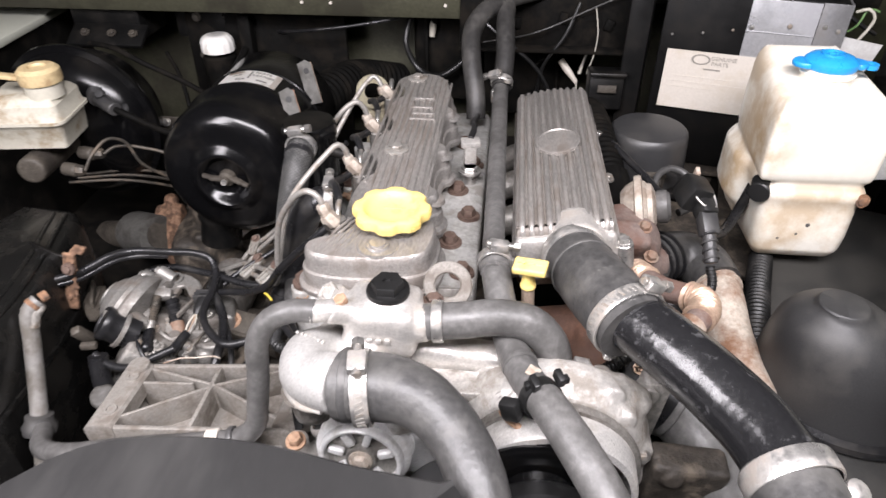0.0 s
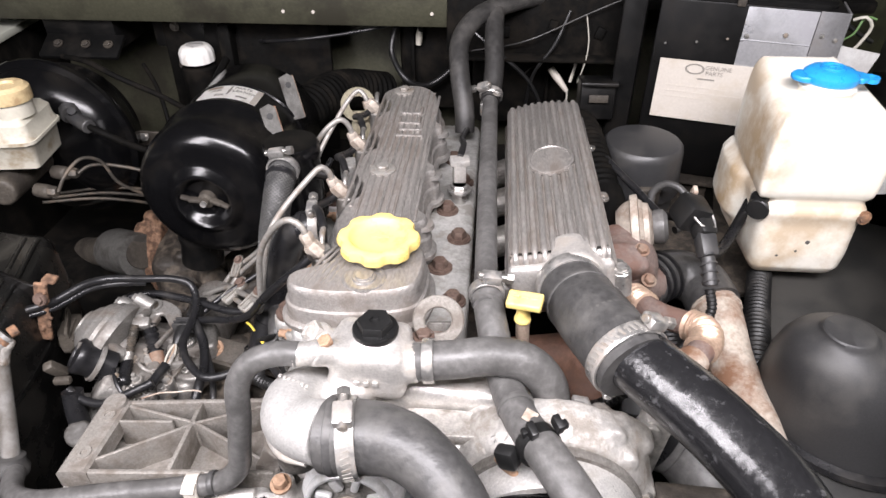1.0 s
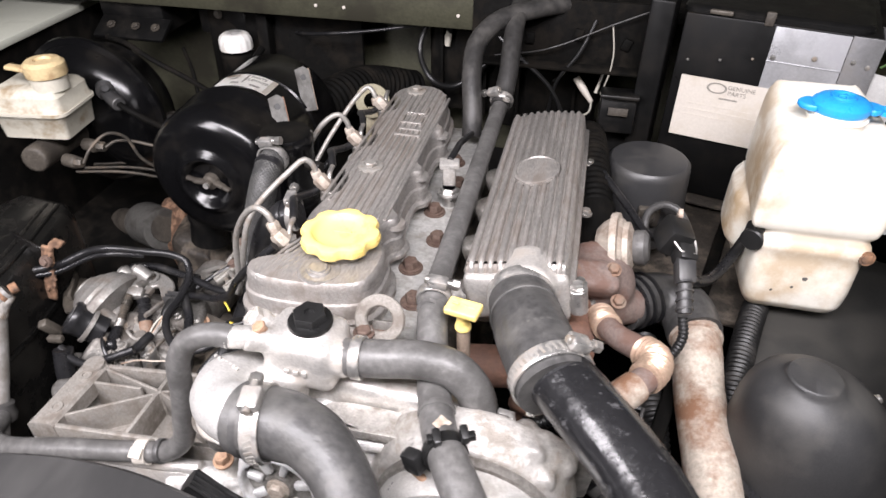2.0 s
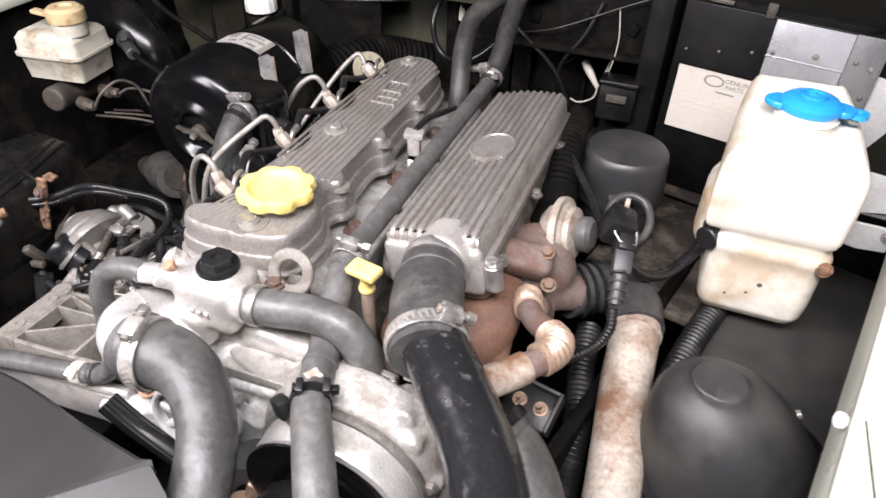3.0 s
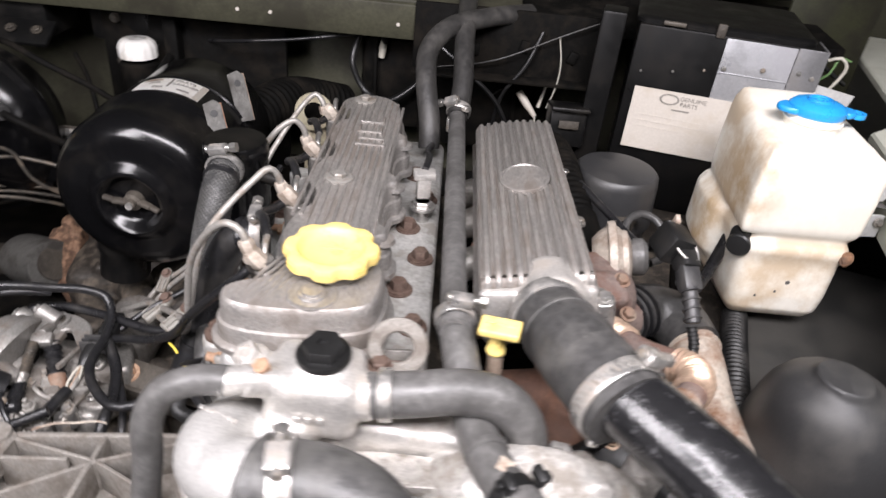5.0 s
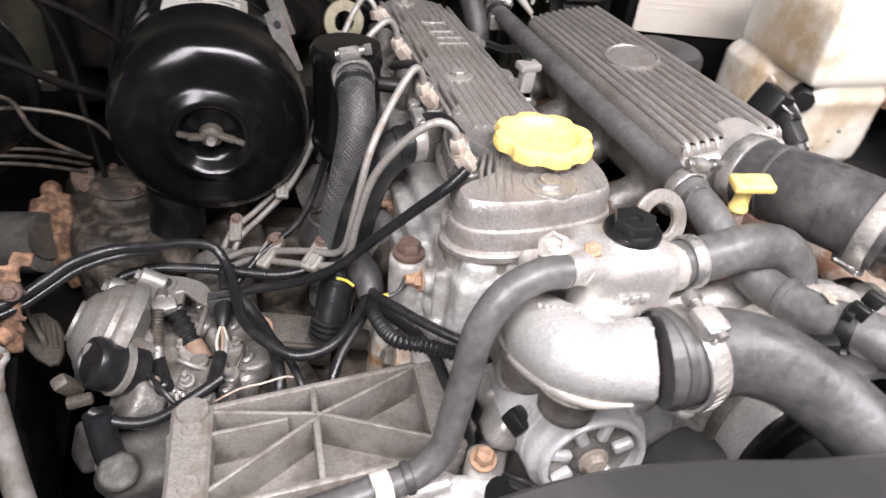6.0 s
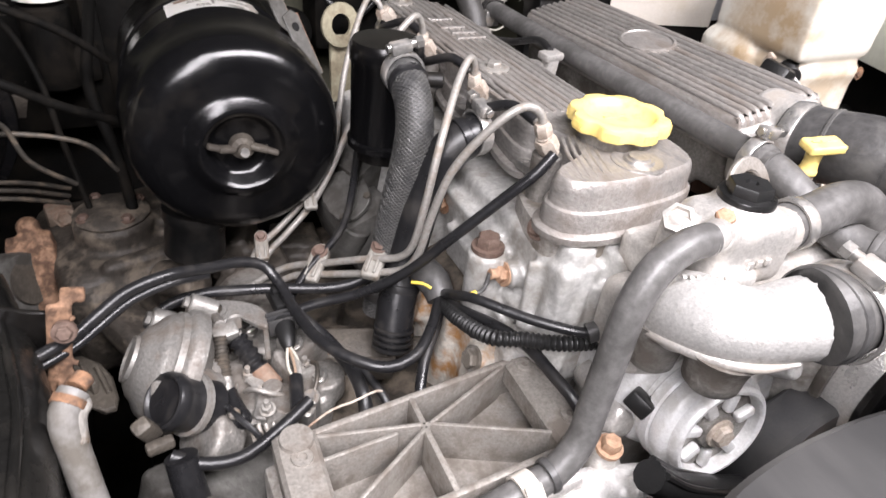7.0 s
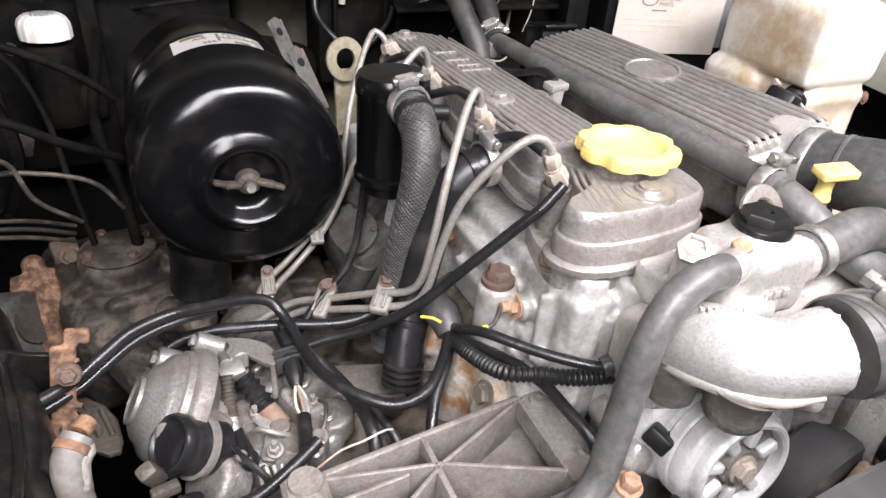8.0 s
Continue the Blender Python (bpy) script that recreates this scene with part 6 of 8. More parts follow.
cable("glow_plug_lead", [(-0.163, 0.507, 1.048), (-0.175, 0.505, 1.037), (-0.200, 0.513, 1.010), (-0.228, 0.526, 0.976), (-0.256, 0.546, 0.935), (-0.290, 0.564, 0.908), (-0.325, 0.578, 0.894), (-0.35, 0.582, 0.885)], 0.0043, "rubber_black", "black sleeved lead slanting down from the injectors")
cable("loom_conduit", [(-0.226, 0.532, 0.906), (-0.228, 0.500, 0.916), (-0.219, 0.461, 0.927), (-0.200, 0.449, 0.930), (-0.178, 0.437, 0.930), (-0.152, 0.430, 0.930), (-0.125, 0.428, 0.930)], 0.0064, "cap", "ribbed black plastic wiring conduit", "conduit", pitch=0.0040, depth=0.0014)
cable("upper_cable", [(-0.224, 0.538, 0.912), (-0.229, 0.508, 0.934), (-0.225, 0.489, 0.945), (-0.203, 0.462, 0.945), (-0.186, 0.444, 0.945), (-0.162, 0.426, 0.945), (-0.145, 0.425, 0.946)], 0.0040, "rubber_black", "thin black cable above the conduit")
cable("grey_sleeve", [(-0.164, 0.426, 0.945), (-0.152, 0.423, 0.949), (-0.140, 0.421, 0.950), (-0.125, 0.421, 0.948)], 0.0074, "rubber", "short dusty grey rubber sleeve on a cable end", "sleeve")
cable("down_cable", [(-0.224, 0.540, 0.906), (-0.238, 0.518, 0.897), (-0.258, 0.494, 0.884), (-0.270, 0.472, 0.868), (-0.274, 0.462, 0.84)], 0.0046, "rubber_black", "black cable dropping behind the bracket")
cable("bracket_cable", [(-0.226, 0.540, 0.908), (-0.221, 0.512, 0.914), (-0.205, 0.483, 0.917), (-0.192, 0.455, 0.916), (-0.188, 0.424, 0.914), (-0.183, 0.400, 0.908), (-0.178, 0.385, 0.89)], 0.0046, "rubber_black", "black cable curving over the bracket end")
cable("loop_cable", [(-0.340, 0.575, 0.892), (-0.322, 0.550, 0.880), (-0.311, 0.518, 0.874), (-0.309, 0.490, 0.868), (-0.312, 0.470, 0.845)], 0.0056, "rubber_black", "thick black cable behind the pump")
cable("thin_drop_cable", [(-0.318, 0.545, 0.875), (-0.300, 0.512, 0.868), (-0.291, 0.485, 0.858), (-0.29, 0.468, 0.83)], 0.0036, "rubber_black", "thin black cable behind the pump")
cable("grey_sheath", [(-0.225, 0.538, 0.906), (-0.226, 0.552, 0.914), (-0.230, 0.568, 0.916), (-0.236, 0.585, 0.914), (-0.240, 0.605, 0.905)], [0.0120, 0.0140, 0.0140, 0.0125, 0.011], "rubber", "dusty grey rubber sheath where cables join", "sheath")
cable("yellow_lead", [(-0.255, 0.535, 0.933), (-0.248, 0.528, 0.935), (-0.243, 0.523, 0.933)], 0.0013, "wire_yellow", "short yellow wire beside a black hose")
cable("glow_lead", [(-0.206, 0.500, 0.956), (-0.210, 0.497, 0.947), (-0.218, 0.492, 0.946), (-0.226, 0.494, 0.944), (-0.229, 0.508, 0.930)], 0.0017, "rubber", "short grey glow plug wire")
cable("glow_lead_tag", [(-0.2205, 0.4920, 0.9465), (-0.2232, 0.4922, 0.946), (-0.226, 0.4935, 0.9445)], 0.0021, "wire_yellow", "yellow sleeve on a glow plug wire", "sleeve")
cable("bare_wire", [(-0.358, 0.466, 0.880), (-0.339, 0.472, 0.884), (-0.324, 0.473, 0.885), (-0.304, 0.478, 0.884), (-0.298, 0.480, 0.880)], 0.0009, "exhaust", "thin tan wire tie")
cable("rear_thin_cable", [(-0.21, 0.79, 1.0), (-0.24, 0.72, 0.955), (-0.275, 0.655, 0.915), (-0.318, 0.622, 0.897), (-0.34, 0.60, 0.885)], 0.0035, "rubber_black", "thin black cable behind the fuel pipes")

# ---- pipes and clutter on the near side ----
bracket = thing("rusty_bracket", (-0.50, 0.55, 0.88), "flaking orange rusty steel bracket", "bracket")
rng = random.Random(41)
crust = [box((rng.uniform(0.002, 0.005), rng.uniform(0.002, 0.0032), rng.uniform(0.003, 0.006)), pose(-0.501, 0.551, 0.924, -8, 11, 0) @ pose(rng.uniform(-0.008, 0.008), rng.uniform(-0.003, 0.002), rng.uniform(-0.033, 0.033), rng.uniform(-25, 25), rng.uniform(-30, 30), rng.uniform(-30, 30)), 0) for _ in range(9)]
part("plate", join(box((0.0155, 0.0055, 0.080), pose(-0.5055, 0.553, 0.917, -8, 11, 0), 0.002), box((0.0155, 0.014, 0.0055), pose(-0.490, 0.566, 0.956, 0, 11, 0), 0.002), box((0.004, 0.012, 0.05), pose(-0.5075, 0.557, 0.924, -8, 11, 0), 0.0015), *crust), "crust", bracket, remesh=0.0012, smooth=1)
part("bracket_bolt", join(lathe([(0, -0.003), (0.0078, -0.003), (0.0078, 0.001), (0, 0.001)], aim((-0.498, 0.5480, 0.940), (0, -0.95, 0.32)), 20), hexbolt((-0.498, 0.5470, 0.9405), (0, -0.95, 0.32), 0.0052, 0.004)), "bolt", bracket, "brown rusted bolt")
part("gusset", slab(rounded([(-0.520, 0.575), (-0.508, 0.606), (-0.482, 0.578), (-0.476, 0.536), (-0.490, 0.534)], 1), 0.868, 0.874), "iron", bracket, "grimy brown gusset plate")
for k in range(2):
    part("gusset_ridge", rod((-0.502 + k * 0.011, 0.588 - k * 0.008, 0.875), (-0.492 + k * 0.009, 0.556 - k * 0.006, 0.875), 0.0020), "iron", bracket)
part("dark_plate", slab([(-0.545, 0.967), (-0.518, 0.953), (-0.498, 0.946), (-0.502, 0.925), (-0.530, 0.914)], -0.564, -0.560, Matrix.Rotation(radians(90), 4, "X"), 0.001), "gloss", bracket, "dark oily steel plate")
part("gusset_fold", box((0.004, 0.05, 0.012), pose(-0.503, 0.575, 0.878, 0, 0, 28), 0.001), "iron", bracket)
lh = thing("overflow_hose", (-0.48, 0.43, 0.85), "pale grey rubber hose with a rusty end clip", "hose")
part("hose", tube([(-0.490, 0.482, 0.948), (-0.496, 0.472, 0.942), (-0.494, 0.455, 0.912), (-0.487, 0.428, 0.872), (-0.478, 0.400, 0.838), (-0.472, 0.37, 0.79)], 0.0090, 20), "rubber_light", lh)
part("crusted_end", join(tube([(-0.489, 0.483, 0.945), (-0.4950, 0.472, 0.938), (-0.4955, 0.462, 0.924)], [0.0080, 0.0098, 0.0095], 18), ball((-0.487, 0.476, 0.941), 0.0055)), "chalk", lh, "white crusted corroded hose end", remesh=0.0022, smooth=1)
part("end_clip", join(lathe([(0.0088, -0.0025), (0.0100, -0.0025), (0.0100, 0.0025), (0.0088, 0.0025), (0.0088, -0.0025)], aim((-0.4935, 0.477, 0.945), (-0.5, -0.8, -0.4)), 22), rod((-0.489, 0.484, 0.949), (-0.484, 0.491, 0.950), 0.0062)), "flake", lh)
part("joint", join(lathe([(0.009, -0.012), (0.0165, -0.010), (0.0175, -0.002), (0.0140, 0.004), (0.0140, 0.010), (0.009, 0.012), (0.009, -0.012)], aim((-0.479, 0.402, 0.841), (0, 0.5, 1)), 28)), "plastic", lh, "dark ridged hose joint")
lh2 = thing("drain_hose", (-0.42, 0.45, 0.8), "black hose with a metal end fitting", "hose")
part("hose", tube([(-0.442, 0.475, 0.875), (-0.440, 0.465, 0.85), (-0.436, 0.458, 0.82), (-0.43, 0.45, 0.76)], 0.011, 18), "rubber_black", lh2)
part("ferrule", lathe([(0.011, -0.008), (0.0135, -0.008), (0.0135, 0.008), (0.011, 0.008), (0.011, -0.008)], aim((-0.437, 0.459, 0.826), (0, 0.1, 1)), 22), "steel", lh2)
tank = thing("black_reservoir", (-0.58, 0.55, 0.9), "glossy black moulded reservoir with a ridged edge", "reservoir")
TANK = [(-0.560, 0.672), (-0.545, 0.655), (-0.533, 0.612), (-0.520, 0.568), (-0.510, 0.520), (-0.504, 0.480), (-0.503, 0.430), (-0.502, 0.36), (-0.66, 0.36), (-0.66, 0.672)]
part("shell", puff(rounded(TANK, 1), [(0.004, 0.70), (0.0, 0.72), (0.0, 0.925), (0.003, 0.938), (0.009, 0.946), (0.018, 0.949)]), "tank_black", tank)
for k in range(2):
    part("moulded_ridge", tube([(x - 0.014 - k * 0.016, y - 0.006, 0.9485) for x, y in TANK[1:8]], 0.0032, 10), "tank_black", tank)
part("seam_flange", puff(rounded(TANK, 1), [(-0.003, 0.862), (-0.003, 0.868)]), "tank_black", tank)
can = thing("steering_column_joint", (-0.66, 0.91, 0.7), "grimy grey steel shaft with a coupling", "shaft")
part("shaft", tube([(-0.572, 0.858, 0.772), (-0.62, 0.882, 0.752), (-0.74, 0.95, 0.70)], 0.026, 26), "iron", can)
part("collar", lathe([(0.0, -0.045), (0.037, -0.045), (0.039, -0.035), (0.039, 0.035), (0.037, 0.045), (0, 0.045)], aim((-0.612, 0.878, 0.756), (-0.84, 0.5, -0.26)), 32), "block_grey", can)
uj = thing("rusty_joint", (-0.556, 0.866, 0.78), "heavily rusted universal joint clamp", "joint")
part("yoke", join(box((0.034, 0.026, 0.080), pose(-0.568, 0.882, 0.772, -32), 0.006), rod((-0.592, 0.899, 0.792), (-0.546, 0.900, 0.796), 0.0125), box((0.014, 0.030, 0.044), pose(-0.588, 0.889, 0.778, -32, 6), 0.004), box((0.012, 0.030, 0.050), pose(-0.549, 0.887, 0.775, -32, -6), 0.004), ball((-0.568, 0.908, 0.812), 0.0125), ball((-0.572, 0.876, 0.760), 0.016), rod((-0.584, 0.862, 0.744), (-0.548, 0.866, 0.742), 0.0115), rod((-0.566, 0.862, 0.742), (-0.545, 0.850, 0.705), 0.016)), "crust", uj, remesh=0.0024, smooth=1)
part("pinch_bolt", join(box((0.030, 0.022, 0.026), pose(-0.540, 0.953, 0.798, 10, 0, 12), 0.004), hexbolt((-0.534, 0.940, 0.800), (0.2, -1, 0.2), 0.009, 0.008)), "rust", uj, "tan rusted pinch bolt block")
gearbox = thing("steering_box", (-0.56, 0.95, 0.7), "oily brown steering box low in the bay", "steering box")
part("casting", join(box((0.18, 0.20, 0.14), pose(-0.47, 0.92, 0.72, 0, 0, 12), 0.02), rod((-0.48, 0.90, 0.77), (-0.48, 0.90, 0.82), 0.045), box((0.10, 0.08, 0.05), pose(-0.40, 0.84, 0.76), 0.012), rod((-0.44, 0.80, 0.79), (-0.40, 0.76, 0.80), 0.02), box((0.05, 0.12, 0.03), pose(-0.49, 0.80, 0.745, 8, 20, 30), 0.008), box((0.12, 0.02, 0.05), pose(-0.44, 0.845, 0.775, 10, 0, 15), 0.006), rod((-0.415, 0.905, 0.76), (-0.415, 0.905, 0.81), 0.022)), "dusty_iron", gearbox, remesh=0.004, smooth=2)
part("cover_plate", lathe([(0, 0), (0.040, 0), (0.042, 0.004), (0.034, 0.010), (0.014, 0.012), (0, 0.012)], Matrix.Translation((-0.48, 0.90, 0.818)), 32), "dusty_iron", gearbox)
for k in range(4):
    a = 0.5 + k * math.pi / 2
    part("cover_bolt", hexbolt((-0.48 + 0.033 * math.cos(a), 0.90 + 0.033 * math.sin(a), 0.826), (0, 0, 1), 0.006, 0.006), "bolt", gearbox)

# air cleaner with wing nut
AC = aim((-0.352, 0.700, 0.985), (0, 1, 0))
ac = thing("air_cleaner", (-0.352, 0.80, 0.89), "round glossy black air cleaner with a wing nut lid", "air cleaner")
part("lid", lathe([(0, 0.005), (0.022, 0.005), (0.028, 0.001), (0.032, -0.007), (0.036, -0.0098), (0.040, -0.0092), (0.046, -0.0035), (0.052, -0.0010), (0.066, 0.0), (0.075, 0.0022), (0.083, 0.006), (0.0895, 0.012), (0.0930, 0.024), (0.0942, 0.040), (0.0945, 0.082), (0.0965, 0.085), (0.0965, 0.090), (0.090, 0.091), (0, 0.091)], AC, 72), "gloss", ac)
part("body", lathe([(0, 0.090), (0.0905, 0.090), (0.0905, 0.150), (0.0925, 0.152), (0.0925, 0.158), (0.0905, 0.160), (0.0905, 0.235), (0.084, 0.245), (0, 0.245)], AC, 72), "gloss", ac)
part("wing_nut", join(lathe([(0, 0), (0.0115, 0), (0.0100, -0.009), (0.0055, -0.0105), (0.0055, -0.016), (0, -0.0165)], AC @ Matrix.Translation((0, 0, 0.006)), 24),
                      *[join(box((0.016, 0.0055, 0.009), AC @ Matrix.Rotation(radians(a), 4, "Z") @ pose(0.014, 0, -0.003, 0, 16, 10), 0.002), box((0.012, 0.0050, 0.0075), AC @ Matrix.Rotation(radians(a), 4, "Z") @ pose(0.025, 0.0030, -0.005, 0, 10, 18), 0.0022)) for a in (4, 184)]), "iron", ac, "dull dark wing nut")
part("stud", lathe([(0, 0), (0.004, 0), (0.004, -0.013), (0, -0.013)], AC @ Matrix.Translation((0, 0, 0.0)), 12), "zinc", ac)


def bent_label(r, y0, y1, a0, a1, up=0.0008):
    bm = bmesh.new()
    rows = []
    for y in (y0, y1):
        rows.append([bm.verts.new((-0.352 + (r + up) * math.sin(radians(a)), y, 0.985 + (r + up) * math.cos(radians(a)))) for a in np.linspace(a0, a1, 13)])
    for i in range(12):
        bm.faces.new((rows[0][i], rows[0][i + 1], rows[1][i + 1], rows[1][i]))
    bmesh.ops.solidify(bm, geom=bm.faces[:], thickness=0.0005)
    return bm


label = part("label", bent_label(0.0905, 0.806, 0.848, -26, 28), "sheet_white", ac, "worn white paper label")


def bent_text(text, size, a, y, r=0.0905, up=0.0016):
    bm = lettering(text, size, 0.0002)
    for v in bm.verts:
        b = radians(a) + v.co.x / r
        v.co = Vector((-0.352 + (r + up + v.co.z) * math.sin(b), y + v.co.y, 0.985 + (r + up + v.co.z) * math.cos(b)))
    return bm


for text, size, a, y in (("PARTS", 0.0080, 12, 0.8395), ("AIR", 0.0085, -9, 0.8295), ("CLEANER", 0.0085, 12, 0.8295), ("ESR", 0.0085, -4, 0.8145)):
    part("print", bent_text(text, size, a, y), "print_grey", label)
part("print_bar", bent_label(0.0905, 0.8125, 0.8165, 10, 19, 0.0016), "print_grey", label)
part("worn_patch", bent_label(0.0905, 0.837, 0.845, -20, -6, 0.0012), "exhaust", label, "torn brown patch of a label")
part("worn_patch", bent_label(0.0905, 0.806, 0.848, 23, 28, 0.0012), "paper", label, "torn brown patch of a label")
part("worn_patch", bent_label(0.0905, 0.818, 0.844, 1.0, 2.6, 0.0012), "print_grey", label, "torn brown patch of a label")
for y0, up in ((0.778, 0.0), (0.868, 0.006)):
    pm = Matrix.Translation((-0.279, y0, 1.052 + up)) @ Matrix(((0.80, -0.30, 0.52, 0), (0.60, 0.40, -0.69, 0), (0, 0.866, 0.50, 0), (0, 0, 0, 1)))
    b = part("clip_bracket", slab([(-0.010, -0.036), (0.010, -0.036), (0.010, 0.022), (0.003, 0.028), (-0.010, 0.024)], -0.001, 0.0015, pm, 0.0004), "block_grey", ac, "grimy steel bracket plate with rusty edges")
    part("bracket_hole", lathe([(0, 0), (0.0042, 0), (0.0042, 0.0006), (0, 0.0006)], pm @ Matrix.Translation((0, 0.012, 0.0016)), 14), "cap", b)
    part("bracket_flange", box((0.003, 0.060, 0.012), pm @ Matrix.Translation((0.010, -0.006, -0.005)), 0.001), "rust", b)
part("outlet", lathe([(0, 0), (0.032, 0), (0.032, 0.01), (0.029, 0.014), (0.029, 0.05), (0, 0.05)], aim((-0.395, 0.745, 0.905), (-0.15, -0.05, -1)), 32), "satin", ac, "black outlet stub")
duct = thing("intake_duct", (-0.24, 1.0, 0.95), "black corrugated air intake duct", "duct")
# duct kept near black, its shade put into the colour
part("duct", tube([(-0.30, 0.95, 0.985), (-0.275, 1.03, 0.985), (-0.255, 1.10, 0.970), (-0.20, 1.17, 0.94)], 0.036, 28, pitch=0.012, depth=0.003), "grime_shade", duct)
rear_eye = thing("rear_lifting_eye", (-0.21, 0.88, 1.0), "yellowed steel lifting ring behind the injectors", "lifting eye")
part("ring", lathe([(0.013, -0.002), (0.0255, -0.002), (0.026, 0.0), (0.0255, 0.002), (0.013, 0.002), (0.013, -0.002)], pose(-0.196, 0.920, 1.022, 80, 0, 15), 36), "beige_steel", rear_eye)
part("leg", box((0.036, 0.005, 0.08), pose(-0.192, 0.924, 0.968, -8, 4, 15), 0.001), "beige_steel", rear_eye)

# brake servo, master cylinder, reservoir
SV = aim((-0.672, 0.852, 0.960), (0.04, 1, 0))
servo = thing("brake_servo", (-0.675, 0.95, 0.85), "large glossy black round brake servo", "brake servo")
part("drum", lathe([(0, -0.012), (0.040, -0.012), (0.050, -0.004), (0.080, 0.002), (0.100, 0.012), (0.112, 0.026), (0.118, 0.040), (0.127, 0.043), (0.128, 0.050), (0.125, 0.056), (0.118, 0.062), (0.100, 0.11), (0, 0.115)], SV, 64), "gloss", servo)
part("valve", join(tube([(-0.614, 0.872, 1.028), (-0.610, 0.862, 1.026), (-0.600, 0.848, 1.024)], 0.014, 18, pitch=0.006, depth=0.002), rod((-0.600, 0.848, 1.024), (-0.56, 0.822, 1.020), 0.010), rod((-0.595, 0.846, 1.024), (-0.588, 0.836, 1.038), 0.006)), "plastic", servo, "grey plastic vacuum valve")
part("valve_hose", tube([(-0.57, 0.828, 1.021), (-0.54, 0.816, 1.015), (-0.50, 0.83, 0.985), (-0.45, 0.86, 0.95)], 0.0046, 16), "grime_shade", servo)
master = thing("master_cylinder", (-0.64, 0.78, 0.95), "grey alloy brake master cylinder with pipe unions", "master cylinder")
part("cylinder", join(rod((-0.650, 0.725, 0.966), (-0.668, 0.85, 0.958), 0.020, 28), rod((-0.61, 0.74, 0.965), (-0.585, 0.735, 0.965), 0.010), rod((-0.615, 0.79, 0.965), (-0.59, 0.785, 0.965), 0.010)), "iron", master, remesh=0.003)
for y in (0.735, 0.786):
    part("union", hexbolt((-0.588, y, 0.966), (1, 0, 0), 0.0075, 0.012, False), "dull_pipe", master)
RS = Matrix.Translation((-0.652, 0.782, 0)) @ Matrix.Rotation(radians(8), 4, "Z")
res = thing("brake_reservoir", (-0.652, 0.782, 0.99), "yellowed white plastic brake fluid reservoir", "reservoir")
bar = rrect(-0.058, -0.046, 0.054, 0.046, 0.014)
part("tank", join(puff(bar, [(0.016, 0.988), (0.008, 0.992), (0.004, 1.024), (0.0, 1.028), (0.0, 1.034), (0.003, 1.038), (0.004, 1.054), (0.012, 1.062), (0.014, 1.063)], RS)), "old_white", res)
part("seam", puff(bar, [(-0.002, 1.029), (-0.002, 1.033)], RS), "old_white", res)
part("neck", lathe([(0, 1.060), (0.024, 1.060), (0.024, 1.080), (0, 1.080)], RS @ pose(0.030, -0.012, 0), 32), "old_white", res)
fill = part("filler_cap", lathe([(0, 1.080), (0.027, 1.080), (0.0275, 1.086), (0.027, 1.096), (0.022, 1.1005), (0.012, 1.101), (0.010, 1.098), (0, 1.098)], RS @ pose(0.030, -0.012, 0), 36), "amber", res, "faded amber screw cap")
part("cap_strap", box((0.034, 0.014, 0.006), RS @ pose(-0.006, -0.016, 1.088, 0, 8), 0.002), "amber", fill, "yellow plastic cap strap")


def brake_pipe(pts):
    root = thing("brake_pipe", pts[0], "thin plated steel brake pipe bent round the cylinder", "brake pipe", "brake pipes")
    part("pipe", tube(pts, 0.0024, 10, 0.005), "dull_pipe", root)


brake_pipe([(-0.575, 0.735, 0.966), (-0.565, 0.745, 0.985), (-0.552, 0.770, 0.998), (-0.540, 0.790, 0.985), (-0.530, 0.800, 0.945), (-0.50, 0.83, 0.90)])
brake_pipe([(-0.575, 0.786, 0.966), (-0.560, 0.795, 0.974), (-0.52, 0.81, 0.965), (-0.48, 0.82, 0.945), (-0.46, 0.83, 0.91)])
for k in range(3):
    brake_pipe([(-0.66 + k * 0.006, 0.80 + k * 0.014, 0.905), (-0.60, 0.835 + k * 0.016, 0.893), (-0.56, 0.86 + k * 0.018, 0.875), (-0.52, 0.90 + k * 0.018, 0.84)])
clutch = thing("clutch_reservoir", (-0.519, 1.11, 0.93), "dark clutch fluid pot with a white ribbed cap", "reservoir")
part("pot", join(rod((-0.519, 1.112, 0.90), (-0.519, 1.112, 1.005), 0.030, 28), box((0.07, 0.05, 0.05), Matrix.Translation((-0.50, 1.12, 0.93)), 0.01)), "grime_shade", clutch)
part("screw_cap", puff([((0.0295 + 0.0005 * math.cos(14 * a)) * math.cos(a), (0.0295 + 0.0005 * math.cos(14 * a)) * math.sin(a)) for a in (2 * math.pi * i / 84 for i in range(84))], [(0, 1.008), (0, 1.024), (0.003, 1.031), (0.008, 1.035), (0.015, 1.0365)], pose(-0.519, 1.112, 0.004)), "white", clutch, "white plastic screw cap")
pedals = thing("pedal_box", (-0.62, 1.12, 0.95), "black stepped steel pedal box on the bulkhead", "pedal box")
part("housing", join(box((0.13, 0.10, 0.10), Matrix.Translation((-0.72, 1.16, 1.075)), 0.008), box((0.10, 0.08, 0.10), Matrix.Translation((-0.56, 1.19, 1.07)), 0.008)), "satin", pedals)
part("top_plate", box((0.14, 0.05, 0.008), pose(-0.71, 1.09, 1.04, 30), 0.002), "satin", pedals)
for x in (-0.75, -0.70, -0.66):
    part("housing_bolt", hexbolt((x, 1.086, 1.046), (0, -0.5, 0.9), 0.006, 0.005), "iron", pedals)
# shroud colour includes the shade under the ledge
backing = thing("pedal_box_shroud", (-0.5, 1.08, 0.8), "black steel shroud under the bulkhead ledge, darkened for grime and shade", "shroud")
